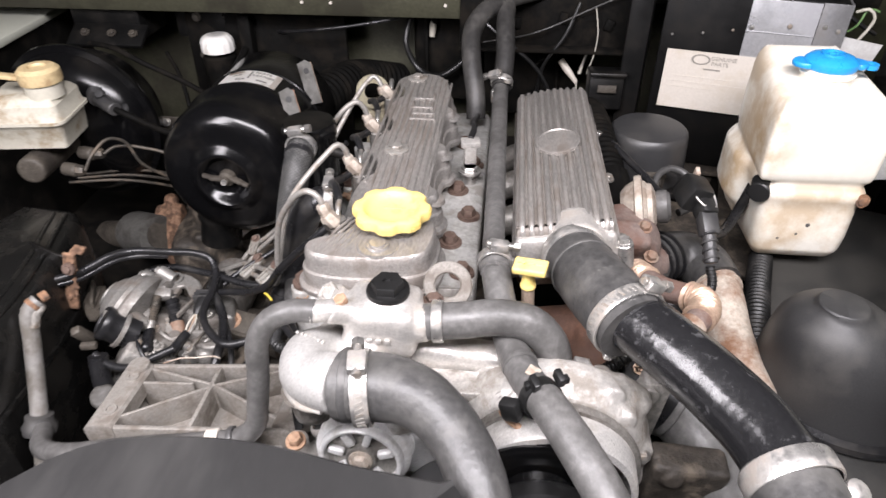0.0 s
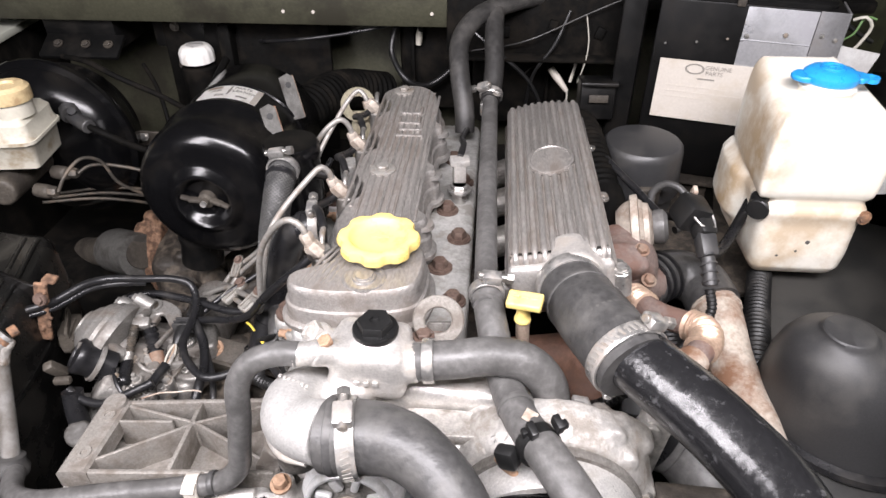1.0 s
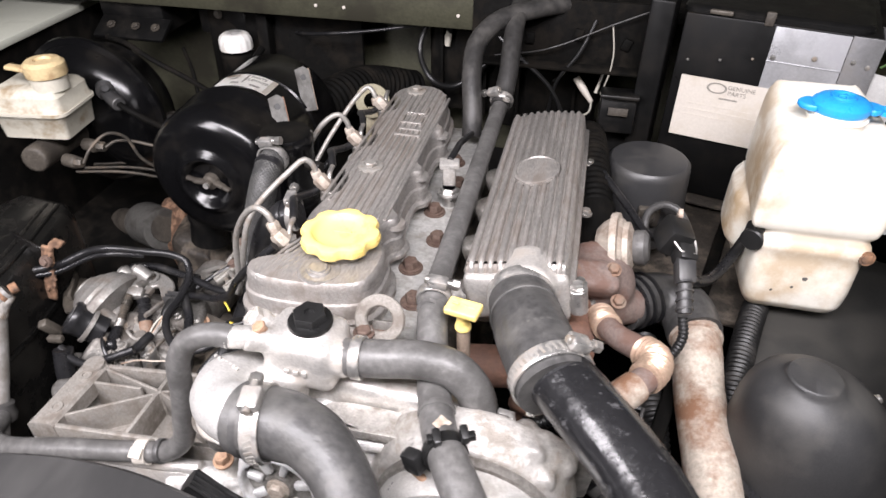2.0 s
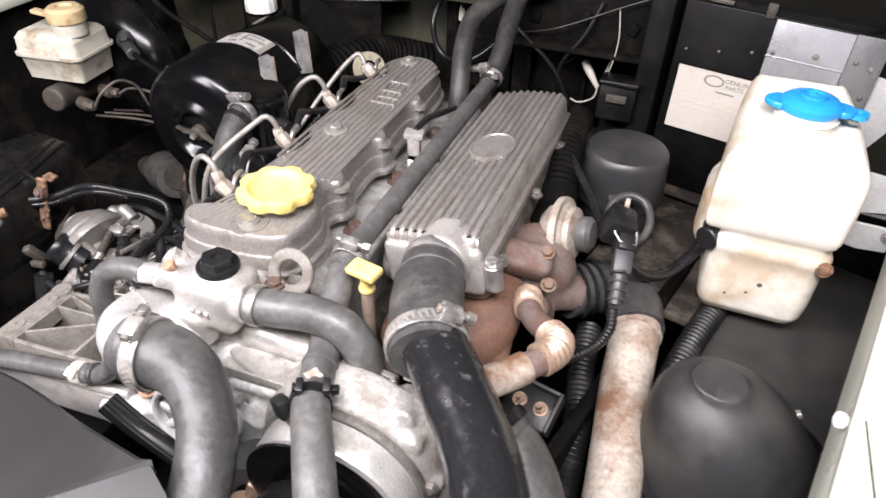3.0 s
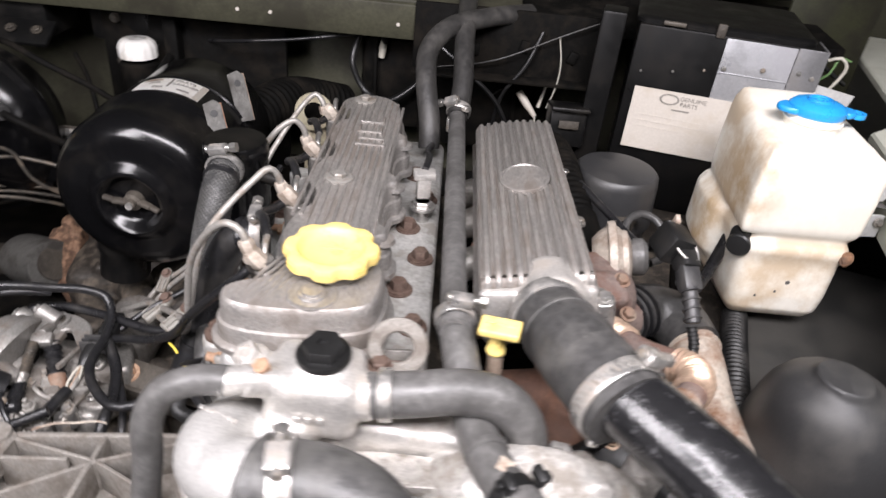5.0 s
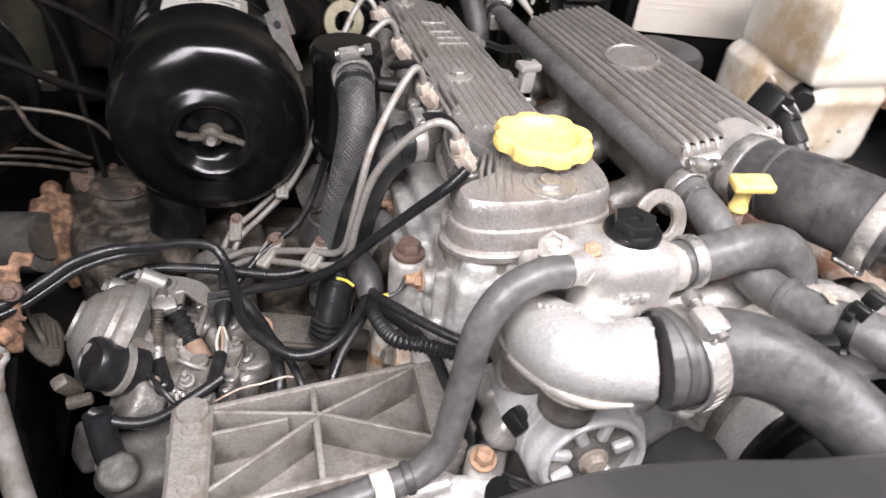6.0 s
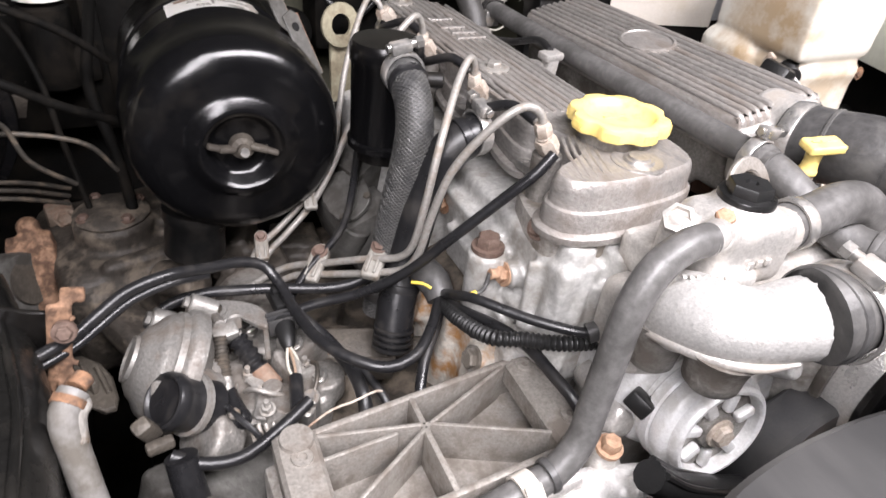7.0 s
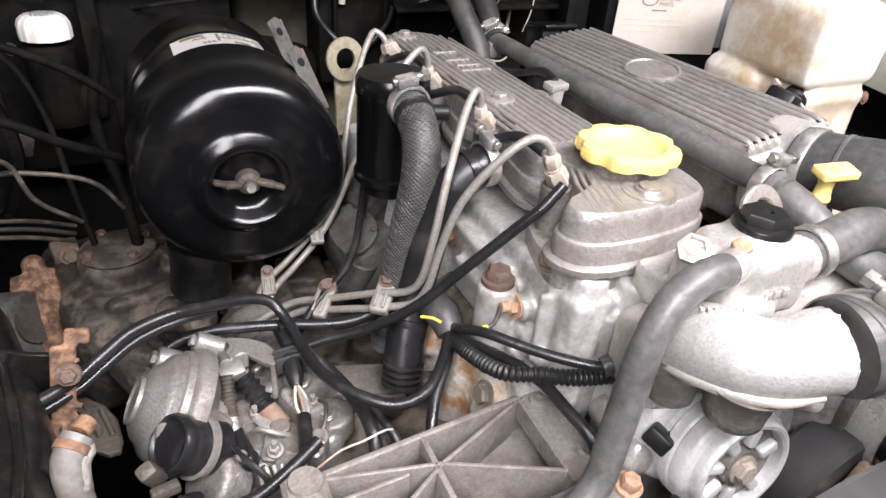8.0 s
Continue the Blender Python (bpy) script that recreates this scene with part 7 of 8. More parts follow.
part("panel", box((0.30, 0.012, 0.26), pose(-0.44, 1.155, 0.955, -3, 0, 2), 0.003), "grime_shade", backing)
part("fold", box((0.30, 0.06, 0.006), pose(-0.44, 1.135, 1.080, -10, 0, 2), 0.002), "grime_shade", backing)
part("stiffener", box((0.022, 0.03, 0.24), pose(-0.47, 1.135, 0.95, -3, 0, 2), 0.004), "grime_shade", backing)
for z in (0.90, 0.99, 1.06):
    part("shroud_bolt", hexbolt((-0.565, 1.147, z), (0, -1, 0.1), 0.006, 0.005), "iron", backing)
# hoses by the servo are darkened in colour to sink into shade
for pts, r in (([(-0.462, 1.10, 1.02), (-0.470, 1.03, 0.99), (-0.478, 0.97, 0.95), (-0.462, 0.92, 0.88), (-0.455, 0.88, 0.80)], 0.011), ([(-0.58, 1.04, 1.03), (-0.545, 1.00, 1.005), (-0.525, 0.97, 0.96), (-0.515, 0.94, 0.90), (-0.50, 0.90, 0.82)], 0.006)):
    sh = thing("servo_side_hose", pts[0], "thin black hose hanging beside the air cleaner", "hose", "hoses by the servo")
    part("hose", tube(pts, r * 0.6, 14), "grime_shade", sh)
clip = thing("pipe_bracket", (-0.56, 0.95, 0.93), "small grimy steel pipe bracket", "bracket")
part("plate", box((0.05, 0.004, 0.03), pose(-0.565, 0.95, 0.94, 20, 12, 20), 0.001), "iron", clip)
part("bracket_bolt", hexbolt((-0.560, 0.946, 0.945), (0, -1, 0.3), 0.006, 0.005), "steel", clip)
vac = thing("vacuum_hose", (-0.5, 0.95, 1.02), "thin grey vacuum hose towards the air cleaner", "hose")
part("hose", tube([(-0.66, 0.96, 1.07), (-0.60, 0.925, 1.075), (-0.546, 0.905, 1.060), (-0.49, 0.91, 1.03), (-0.45, 0.93, 0.99)], 0.0042, 14), "grime_shade", vac)
lwing = thing("left_wing_edge", (-0.9, 0.9, 1.06), "pale green painted wing edge beside the servo", "wing")
part("edge", box((0.16, 0.85, 0.014), pose(-0.905, 0.80, 1.055, 0, 0, 4), 0.003), "cream", lwing)

# ---- turbo side ----
mani = thing("exhaust_manifold", (0.11, 0.56, 0.9), "heat-browned cast iron exhaust manifold", "exhaust manifold")
part("casting", join(tube([(0.085, 0.80, 0.955), (0.105, 0.70, 0.955), (0.118, 0.60, 0.955), (0.122, 0.53, 0.955), (0.118, 0.485, 0.950)], [0.026, 0.030, 0.034, 0.036, 0.026], 24),
                     *[rod((0.03, y, 0.935), (0.11, y, 0.950), 0.022) for y in (0.50, 0.61, 0.72, 0.82)], rod((0.118, 0.50, 0.955), (0.100, 0.46, 0.92), 0.024), box((0.05, 0.05, 0.06), pose(0.128, 0.515, 0.925, 10, 15, 10), 0.012),
                     rod((0.10, 0.47, 0.90), (0.11, 0.48, 0.96), 0.02)), "manifold", mani, remesh=0.0035)
for y in (0.50, 0.61):
    part("manifold_nut", hexbolt((0.088, y, 0.985), (0.3, 0, 1), 0.0075, 0.008), "rust", mani)
turbo = thing("turbocharger", (0.16, 0.62, 0.92), "dull brown cast turbocharger with a black inlet hose", "turbocharger")
part("housing", join(lathe([(0, -0.03), (0.030, -0.028), (0.044, -0.012), (0.047, 0.0), (0.044, 0.014), (0.030, 0.028), (0, 0.03)], aim((0.150, 0.625, 0.968), (0.25, 0.9, 0.15)), 36), rod((0.145, 0.585, 0.985), (0.15, 0.64, 0.985), 0.030),
                     box((0.055, 0.035, 0.03), pose(0.146, 0.588, 1.000, 25, 10, 15), 0.008), rod((0.155, 0.60, 0.95), (0.20, 0.635, 0.935), 0.022), rod((0.17, 0.59, 0.93), (0.165, 0.56, 0.965), 0.016)), "turbo", turbo, remesh=0.003)
for x, y, z in ((0.128, 0.582, 1.012), (0.166, 0.592, 1.012), (0.175, 0.575, 0.985)):
    part("housing_bolt", hexbolt((x, y, z), (0.1, -0.5, 1), 0.006, 0.006), "rust", turbo)
ACT = aim((0.168, 0.650, 1.000), (0.93, -0.12, 0.22)) @ Matrix.Diagonal((1.18, 1.18, 1.1, 1))
act = thing("boost_actuator", (0.185, 0.646, 0.97), "pale dusty round boost actuator capsule", "actuator")
part("capsule", lathe([(0, -0.016), (0.018, -0.016), (0.024, -0.010), (0.028, -0.002), (0.0325, -0.001), (0.033, 0.003), (0.0325, 0.006), (0.028, 0.007), (0.0265, 0.010), (0.0245, 0.011), (0.0235, 0.016), (0.014, 0.020), (0, 0.020)], ACT, 40), "capsule_tan", act)
part("collar", lathe([(0, 0.018), (0.014, 0.018), (0.0165, 0.022), (0.0165, 0.030), (0.012, 0.034), (0, 0.034)], ACT, 28), "rubber_pale", act)
part("rod", rod((0.165, 0.645, 0.995), (0.15, 0.58, 0.97), 0.0035), "steel", act)
valve = thing("solenoid_valve", (0.228, 0.645, 0.98), "black solenoid valve with clipped wiring plug", "valve")
part("body", join(box((0.030, 0.034, 0.034), pose(0.226, 0.648, 1.026, 10, 20, 15), 0.006), box((0.022, 0.03, 0.022), pose(0.237, 0.634, 1.018, 25, 15, 15), 0.005)), "cap", valve)
part("plug", join(box((0.020, 0.036, 0.018), pose(0.239, 0.618, 1.008, 35, 5, 10), 0.004), rod((0.240, 0.604, 0.999), (0.243, 0.582, 0.976), 0.0075)), "plastic", valve, "ridged black wiring plug")
for k in range(4):
    part("plug_rib", lathe([(0.0078, -0.0012), (0.0092, -0.0012), (0.0092, 0.0012), (0.0078, 0.0012), (0.0078, -0.0012)], aim(Vector((0.240, 0.604, 0.999)).lerp(Vector((0.243, 0.582, 0.976)), k / 3.5), (0.2, -1, -0.6)), 18), "plastic", valve)
part("spring_clip", tube([(0.222, 0.634, 1.034), (0.232, 0.622, 1.026), (0.248, 0.626, 1.022), (0.246, 0.638, 1.030)], 0.0013, 8), "zinc", valve)
part("tag", box((0.005, 0.010, 0.014), pose(0.230, 0.664, 1.042, 25, 0, 0), 0.001), "exhaust", valve, "brown paper tag")
cable("solenoid_lead", [(0.242, 0.580, 0.973), (0.244, 0.566, 0.958), (0.236, 0.555, 0.942), (0.216, 0.538, 0.932), (0.195, 0.52, 0.93)], 0.0055, "cap", "ribbed black sleeved lead", pitch=0.004, depth=0.0008)
cable("loop_lead", [(0.245, 0.640, 0.985), (0.262, 0.655, 0.965), (0.290, 0.690, 0.950), (0.315, 0.725, 0.965), (0.33, 0.745, 0.985)], 0.0065, "rubber_black", "black cable towards the washer bottle")
cable("canister_lead", [(0.150, 0.78, 1.02), (0.185, 0.725, 1.005), (0.205, 0.685, 1.000), (0.220, 0.660, 1.01)], 0.0045, "rubber_black", "thin black lead across the turbo")
ring = thing("ring_hose", (0.233, 0.75, 0.95), "grey rubber hose loop round a black canister", "hose")
part("hose", tube([(0.208, 0.735, 0.972), (0.210, 0.752, 0.986), (0.228, 0.766, 0.993), (0.248, 0.763, 0.988), (0.258, 0.745, 0.976), (0.252, 0.722, 0.962), (0.235, 0.71, 0.960)], 0.0048, 16), "rubber", ring)
egr = thing("egr_pipe", (0.18, 0.5, 0.95), "brown steel exhaust gas pipe with coppery bellows", "pipe")
EG = [(0.160, 0.575, 0.965), (0.160, 0.556, 0.977), (0.166, 0.534, 0.984), (0.178, 0.514, 0.990), (0.192, 0.498, 0.997), (0.204, 0.482, 1.003), (0.202, 0.464, 1.006), (0.190, 0.446, 1.006), (0.170, 0.424, 1.006), (0.150, 0.40, 1.008)]
part("pipe", tube(EG, 0.0118, 22), "turbo", egr)
part("bellows", tube([(0.1595, 0.560, 0.9745), (0.161, 0.549, 0.9795), (0.166, 0.534, 0.984)], 0.0150, 26, pitch=0.0046, depth=0.0026), "copper", egr, "coppery corrugated bellows")
part("bellows", tube([(0.196, 0.493, 0.999), (0.204, 0.482, 1.003), (0.203, 0.467, 1.0055), (0.194, 0.452, 1.006)], 0.0155, 26, pitch=0.0046, depth=0.0026), "copper", egr, "coppery corrugated bellows")
part("sleeve", tube([(0.186, 0.441, 1.006), (0.168, 0.420, 1.006), (0.15, 0.40, 1.008)], 0.0140, 22), "exhaust", egr)
dp = thing("turbo_outlet_pipe", (0.275, 0.5, 0.85), "weathered pale and rusty steel boost pipe", "pipe")
part("pipe", tube([(0.270, 0.628, 0.918), (0.2715, 0.600, 0.914), (0.273, 0.552, 0.897), (0.279, 0.480, 0.884), (0.284, 0.40, 0.868), (0.285, 0.30, 0.85)], 0.0260, 34), "exhaust", dp)
part("bead", lathe([(0.0255, -0.003), (0.0285, -0.001), (0.0285, 0.002), (0.0255, 0.003), (0.0255, -0.003)], aim((0.2708, 0.614, 0.917), (0, -1, -0.15)), 34), "exhaust", dp)
part("elbow_hose", tube([(0.185, 0.630, 0.930), (0.205, 0.650, 0.930), (0.235, 0.665, 0.926), (0.260, 0.655, 0.922), (0.2705, 0.620, 0.917)], [0.028, 0.029, 0.030, 0.031, 0.0305], 32), "rubber", dp, "dusty black elbow hose")
for x, y in ((0.198, 0.643), (0.206, 0.650), (0.215, 0.6565)):
    part("moulded_ring", lathe([(0.0285, -0.002), (0.0318, -0.0012), (0.0318, 0.0012), (0.0285, 0.002), (0.0285, -0.002)], aim((x, y, 0.930), (0.75, 0.6, 0)), 34), "rubber_black", dp)
flex = thing("flexible_duct", (0.14, 0.8, 0.96), "black corrugated hose beside the intake", "hose")
part("hose", tube([(0.128, 0.94, 0.99), (0.130, 0.89, 1.012), (0.134, 0.84, 1.015), (0.140, 0.78, 1.005), (0.146, 0.73, 0.99)], 0.023, 26, pitch=0.009, depth=0.002), "grime_shade", flex)
part("smooth_hose", tube([(0.145, 0.735, 0.992), (0.152, 0.69, 0.975), (0.165, 0.655, 0.955)], 0.0255, 26), "grime_shade", flex)
for pts in ([(0.352, 0.705, 0.900), (0.334, 0.650, 0.896), (0.318, 0.590, 0.886), (0.306, 0.53, 0.868), (0.298, 0.47, 0.84)], [(0.222, 0.640, 0.88), (0.226, 0.58, 0.868), (0.236, 0.52, 0.852), (0.24, 0.45, 0.82)]):
    fl = thing("corrugated_duct", pts[0], "black corrugated drain duct low in the bay", "duct", "corrugated ducts")
    part("duct", tube(pts, 0.0152, 22, pitch=0.006, depth=0.0018), "duct_black", fl)
low = thing("lower_boost_hose", (0.21, 0.4, 0.85), "thick dusty black rubber hose below the boost pipe", "hose")
part("hose", tube([(0.165, 0.425, 0.93), (0.19, 0.415, 0.918), (0.215, 0.385, 0.905), (0.226, 0.340, 0.893), (0.228, 0.28, 0.875), (0.225, 0.20, 0.85)], 0.031, 32), "rubber_pale", low)
fuse = thing("terminal_block", (0.186, 0.515, 0.82), "grey terminal block with two brass studs", "terminal")
TB = pose(0.186, 0.515, 0.868, 28, 0, -12)
part("base", box((0.058, 0.044, 0.012), TB, 0.003), "cap", fuse)
part("side_wall", join(box((0.004, 0.044, 0.026), TB @ Matrix.Translation((0.028, 0, 0.010)), 0.001), box((0.058, 0.004, 0.022), TB @ Matrix.Translation((0, 0.021, 0.008)), 0.001)), "plastic", fuse)
for x in (-0.012, 0.012):
    part("stud", join(rod(TB @ Vector((x, 0, 0.004)), TB @ Vector((x, 0, 0.026)), 0.0032), hexbolt(TB @ Vector((x, 0, 0.008)), TB.to_3x3() @ Vector((0, 0, 1)), 0.0058, 0.006)), "copper", fuse)
part("front_box", join(box((0.050, 0.020, 0.050), TB @ pose(0.006, -0.034, -0.028), 0.006), rod(TB @ Vector((0.03, -0.03, -0.02)), TB @ Vector((0.045, -0.045, -0.02)), 0.008)), "dusty_iron", fuse, "greasy dark casting")

# black canister
VC = thing("filter_canister", (0.21, 0.841, 0.9), "dusty black plastic canister with a flat lid", "canister")
part("lid", lathe([(0, 0.948), (0.0575, 0.948), (0.0578, 0.952), (0.0552, 0.980), (0.0540, 1.005), (0.0528, 1.0125), (0.0490, 1.0165), (0.0440, 1.0172), (0.010, 1.0185), (0, 1.0185)], pose(0.210, 0.841, 0), 52), "plastic", VC)
part("body", lathe([(0, 0.90), (0.047, 0.90), (0.050, 0.905), (0.0535, 0.945), (0.0535, 0.949), (0, 0.949)], pose(0.210, 0.841, 0), 48), "plastic", VC)
part("bracket", join(box((0.028, 0.012, 0.028), pose(0.216, 0.786, 0.962, 10), 0.003), hexbolt((0.216, 0.778, 0.965), (0, -1, 0.2), 0.006, 0.006)), "iron", VC)

# washer bottle
WB = Matrix.Translation((0.372, 0.757, 0))
wb = thing("washer_bottle", (0.372, 0.757, 0.91), "stained white plastic washer bottle with a moulded waist", "washer bottle")
up = [(-0.060, -0.077), (0.060, -0.077), (0.066, -0.072), (0.068, -0.060), (0.064, 0.020), (0.054, 0.080), (0.048, 0.088), (-0.044, 0.088), (-0.050, 0.080), (-0.058, 0.0), (-0.064, -0.066), (-0.064, -0.072)]
upper = puff(rounded(up, 2), [(0.006, 1.024), (0.002, 1.029), (0.0, 1.037), (-0.001, 1.08), (0.0, 1.116), (0.002, 1.128), (0.006, 1.136), (0.013, 1.141)], WB)
for v in upper.verts:
    fall = min(1.0, max(0.0, (v.co.z - 1.052) / 0.075))
    v.co.z -= fall * 0.024 * min(1.0, max(0.0, (0.842 - v.co.y) / 0.162))
part("tank", join(
    upper,
    puff(rrect(-0.050, -0.077, 0.068, 0.080, 0.020), [(0.022, 0.911), (0.012, 0.916), (0.004, 0.928), (0.002, 0.948), (0.003, 0.990), (0.001, 1.000), (-0.001, 1.006), (0.000, 1.012), (0.005, 1.017), (0.0065, 1.024), (0.007, 1.040)], WB),
    puff(rounded([(-0.066, 0.0), (-0.03, 0.0), (-0.03, 0.10), (-0.058, 0.10)], 2), [(0.008, 0.945), (0.0, 0.955), (0.0, 1.012), (0.010, 1.027)], WB)), "bottle", wb, remesh=0.0030, smooth=4)
cm = WB @ pose(0.003, -0.006, -0.004) @ Matrix.Diagonal((0.76, 0.76, 1, 1))
part("neck", lathe([(0.028, 1.110), (0.0395, 1.110), (0.0385, 1.124), (0.037, 1.129), (0.037, 1.137), (0.0395, 1.138), (0.0395, 1.140), (0.036, 1.141), (0.036, 1.146), (0.028, 1.146), (0.028, 1.110)], cm, 40), "bottle", wb)
cm = cm @ Matrix.Translation((0, 0, 0.006))
bc = part("cap", join(lathe([(0, 1.139), (0.0365, 1.139), (0.0385, 1.142), (0.0375, 1.147), (0.031, 1.1515), (0.020, 1.153), (0, 1.153)], cm, 44), slab(rounded([(-0.055, -0.010), (-0.030, -0.026), (-0.030, 0.026), (-0.055, 0.010)], 2), 1.140, 1.146, cm), slab(rounded([(0.030, -0.022), (0.054, -0.012), (0.054, 0.012), (0.030, 0.022)], 2), 1.140, 1.146, cm)), "blue", wb, "bright blue snap cap")
part("cap_disc", join(lathe([(0.013, 1.1525), (0.017, 1.1525), (0.0165, 1.1555), (0.0135, 1.1555), (0.013, 1.1525)], cm, 32), box((0.014, 0.003, 0.003), cm @ Matrix.Translation((0, 0, 1.154)), 0.0008), box((0.003, 0.012, 0.003), cm @ Matrix.Translation((0.003, 0, 1.154)), 0.0008)), "blue", bc)
part("tether", lathe([(0.008, 1.139), (0.0125, 1.139), (0.0125, 1.144), (0.008, 1.144), (0.008, 1.139)], cm @ Matrix.Translation((0.057, 0, 0)), 20), "blue", bc)
part("pump_grommet", join(rod(WB @ Vector((-0.056, -0.066, 1.005)), WB @ Vector((-0.038, -0.040, 1.005)), 0.013), box((0.02, 0.02, 0.028), WB @ pose(-0.050, -0.055, 1.008, 0, 0, 20), 0.005)), "cap", wb, "black washer pump grommet")
part("bottle_bolt", hexbolt(WB @ Vector((0.060, -0.0755, 1.006)), (0.1, -1, 0.15), 0.0062, 0.003), "flake", wb, "rusty bolt")
for x, z in ((0.0, 0.955), (0.01, 0.968), (-0.02, 0.948)):
    part("spot", lathe([(0, 0), (0.003, 0), (0, 0.0008)], aim(WB @ Vector((x, -0.0745, z)), (0, -1, 0)), 10), "ink", wb)

# coil spring turret dome
dome = thing("turret_dome", (0.36, 0.515, 0.89), "smooth dusty black plastic turret dome", "turret")
DM = Matrix(((1, 0, -0.36, 0.341 + 0.36), (0, 1, -0.14, 0.494 + 0.14), (0, 0, 1, 0), (0, 0, 0, 1)))
part("shell", lathe([(0.0945, 0.872), (0.092, 0.880), (0.0865, 0.892), (0.0805, 0.910), (0.072, 0.935), (0.063, 0.957), (0.053, 0.973), (0.042, 0.9845), (0.0340, 0.9893), (0.0285, 0.9930), (0.0248, 0.9965), (0.0232, 0.9998), (0.0212, 1.0012), (0, 1.0014)], DM, 64), "dome_black", dome)
part("rim_roll", lathe([(0.090, 0.886), (0.0985, 0.884), (0.1015, 0.878), (0.0985, 0.872), (0.090, 0.872), (0.090, 0.886)], DM, 56), "rubber_black", dome, "black rubber skirt")
part("side_stud", lathe([(0, 0), (0.005, 0), (0.004, 0.004), (0, 0.005)], aim(DM @ Vector((0.060, 0.030, 0.948)), (0.8, 0.2, 0.5)), 12), "steel", dome)
# box on the bulkhead with sheet metal and a paper notice
BX = Matrix.Translation((0.345, 0.9577, 0)) @ Matrix.Rotation(radians(-14.5), 4, "Z")
BX_OUT = BX.to_3x3() @ Vector((0, -1, 0))
bx = thing("heater_box", (0.345, 1.05, 0.86), "black sheet metal heater box with a riveted silver panel", "heater box")
case = part("case", box((0.236, 0.22, 0.268), BX @ Matrix.Translation((0.0035, 0.112, 1.031)), 0.003), "box_black", bx)
silver = part("silver_panel", box((0.088, 0.002, 0.160), BX @ Matrix.Translation((0.0435, -0.001, 1.083)), 0.0006), "silver", bx, "brushed silver sheet panel")
part("panel_crease", box((0.122, 0.0016, 0.0014), BX @ Matrix.Translation((0.060, -0.0024, 1.1185)), 0.0004), "silver", silver)
part("side_flange", box((0.035, 0.003, 0.268), BX @ Matrix.Translation((0.1055, -0.0020, 1.0305)), 0.0008), "dull_silver", bx, "dull grey riveted sheet flange")
part("side_return", box((0.003, 0.060, 0.268), BX @ Matrix.Translation((0.1235, 0.028, 1.0305)), 0.0008), "dull_silver", bx)
box_lid = part("lid", puff(rrect(-0.120, 0.006, 0.112, 0.215, 0.020), [(0.004, 1.163), (0.0, 1.165), (0.0, 1.170), (0.003, 1.173), (0.010, 1.174)], BX), "box_black", bx, "black pressed lid with rounded corners")
for x, w, h in ((-0.010, 0.012, 0.030), (-0.070, 0.030, 0.010)):
    part("lid_latch", box((w, 0.006, h * 0.6), BX @ Matrix.Translation((x, 0.002, 1.170)), 0.002), "iron", box_lid, "dull dark spring latch")
for x, z in ((0.006, 1.124), (0.054, 1.130), (0.0975, 1.133), (0.1145, 1.129), (0.116, 1.094), (0.116, 1.054), (0.116, 1.010)):
    part("rivet", lathe([(0, 0), (0.0036, 0), (0.0028, 0.0018), (0, 0.0026)], aim(BX @ Vector((x, -0.003, z)), BX_OUT), 12), "steel", bx)
for x, z in ((-0.0986, 1.103), (-0.0568, 1.109), (-0.0174, 1.117)):
    part("small_rivet", lathe([(0, 0), (0.0020, 0), (0.0016, 0.0010), (0, 0.0014)], aim(BX @ Vector((x, -0.0005, z)), BX_OUT), 10), "steel", case)
part("foot_bracket", box((0.20, 0.030, 0.004), BX @ pose(-0.01, 0.0, 0.893, 12), 0.001), "dusty_iron", bx, "brown dusty foot bracket")
part("post", box((0.035, 0.05, 0.34), BX @ Matrix.Translation((-0.150, 0.05, 1.0)), 0.004), "box_black", bx)
note = thing("paper_notice", BX @ Vector((-0.02, -0.003, 1.0)), "dirty cream paper notice with faded print", "notice")
part("sheet", box((0.175, 0.0012, 0.090), BX @ pose(-0.0135, -0.0045, 1.0378, 0, 0, 0), 0), "paper", note)
part("oval_mark", lathe([(0.0085, 0), (0.0108, 0), (0.0108, 0.0006), (0.0085, 0.0006), (0.0085, 0)], BX @ pose(-0.051, -0.0053, 1.0715, 90) @ Matrix.Diagonal((1.25, 0.72, 1, 1)), 32), "print_grey", note, "faded oval outline")
NOTE = BX @ pose(-0.005, -0.0056, 0, 90)
for text, size, x, z in (("GENUINE", 0.0085, -0.014, 1.0745), ("PARTS", 0.0085, -0.0185, 1.0665)):
    bm = lettering(text, size, 0.0002)
    bm.transform(NOTE @ Matrix.Translation((x, z, 0)))
    part("print", bm, "print_grey", note)
part("print_bar", box((0.024, 0.0006, 0.0022), BX @ Matrix.Translation((-0.033, -0.0053, 1.0575)), 0), "print_grey", note)
for k, w in enumerate((0.09, 0.11, 0.06)):
    part("faded_line", box((w, 0.0006, 0.0012), BX @ Matrix.Translation((-0.088 + w / 2, -0.0053, 1.044 - k * 0.0085)), 0), "faint", note, "very faint line of print")

# bits between the bottle and the wing
plate = thing("wing_stay", (0.48, 0.93, 1.02), "pale grey sheet stay between box and wing", "bracket")
part("sheet", slab([(0.462, 1.122), (0.522, 1.111), (0.512, 1.075), (0.482, 1.020), (0.470, 1.020)], -0.932, -0.929, Matrix.Rotation(radians(90), 4, "X"), 0.0006), "pale_sheet", plate)
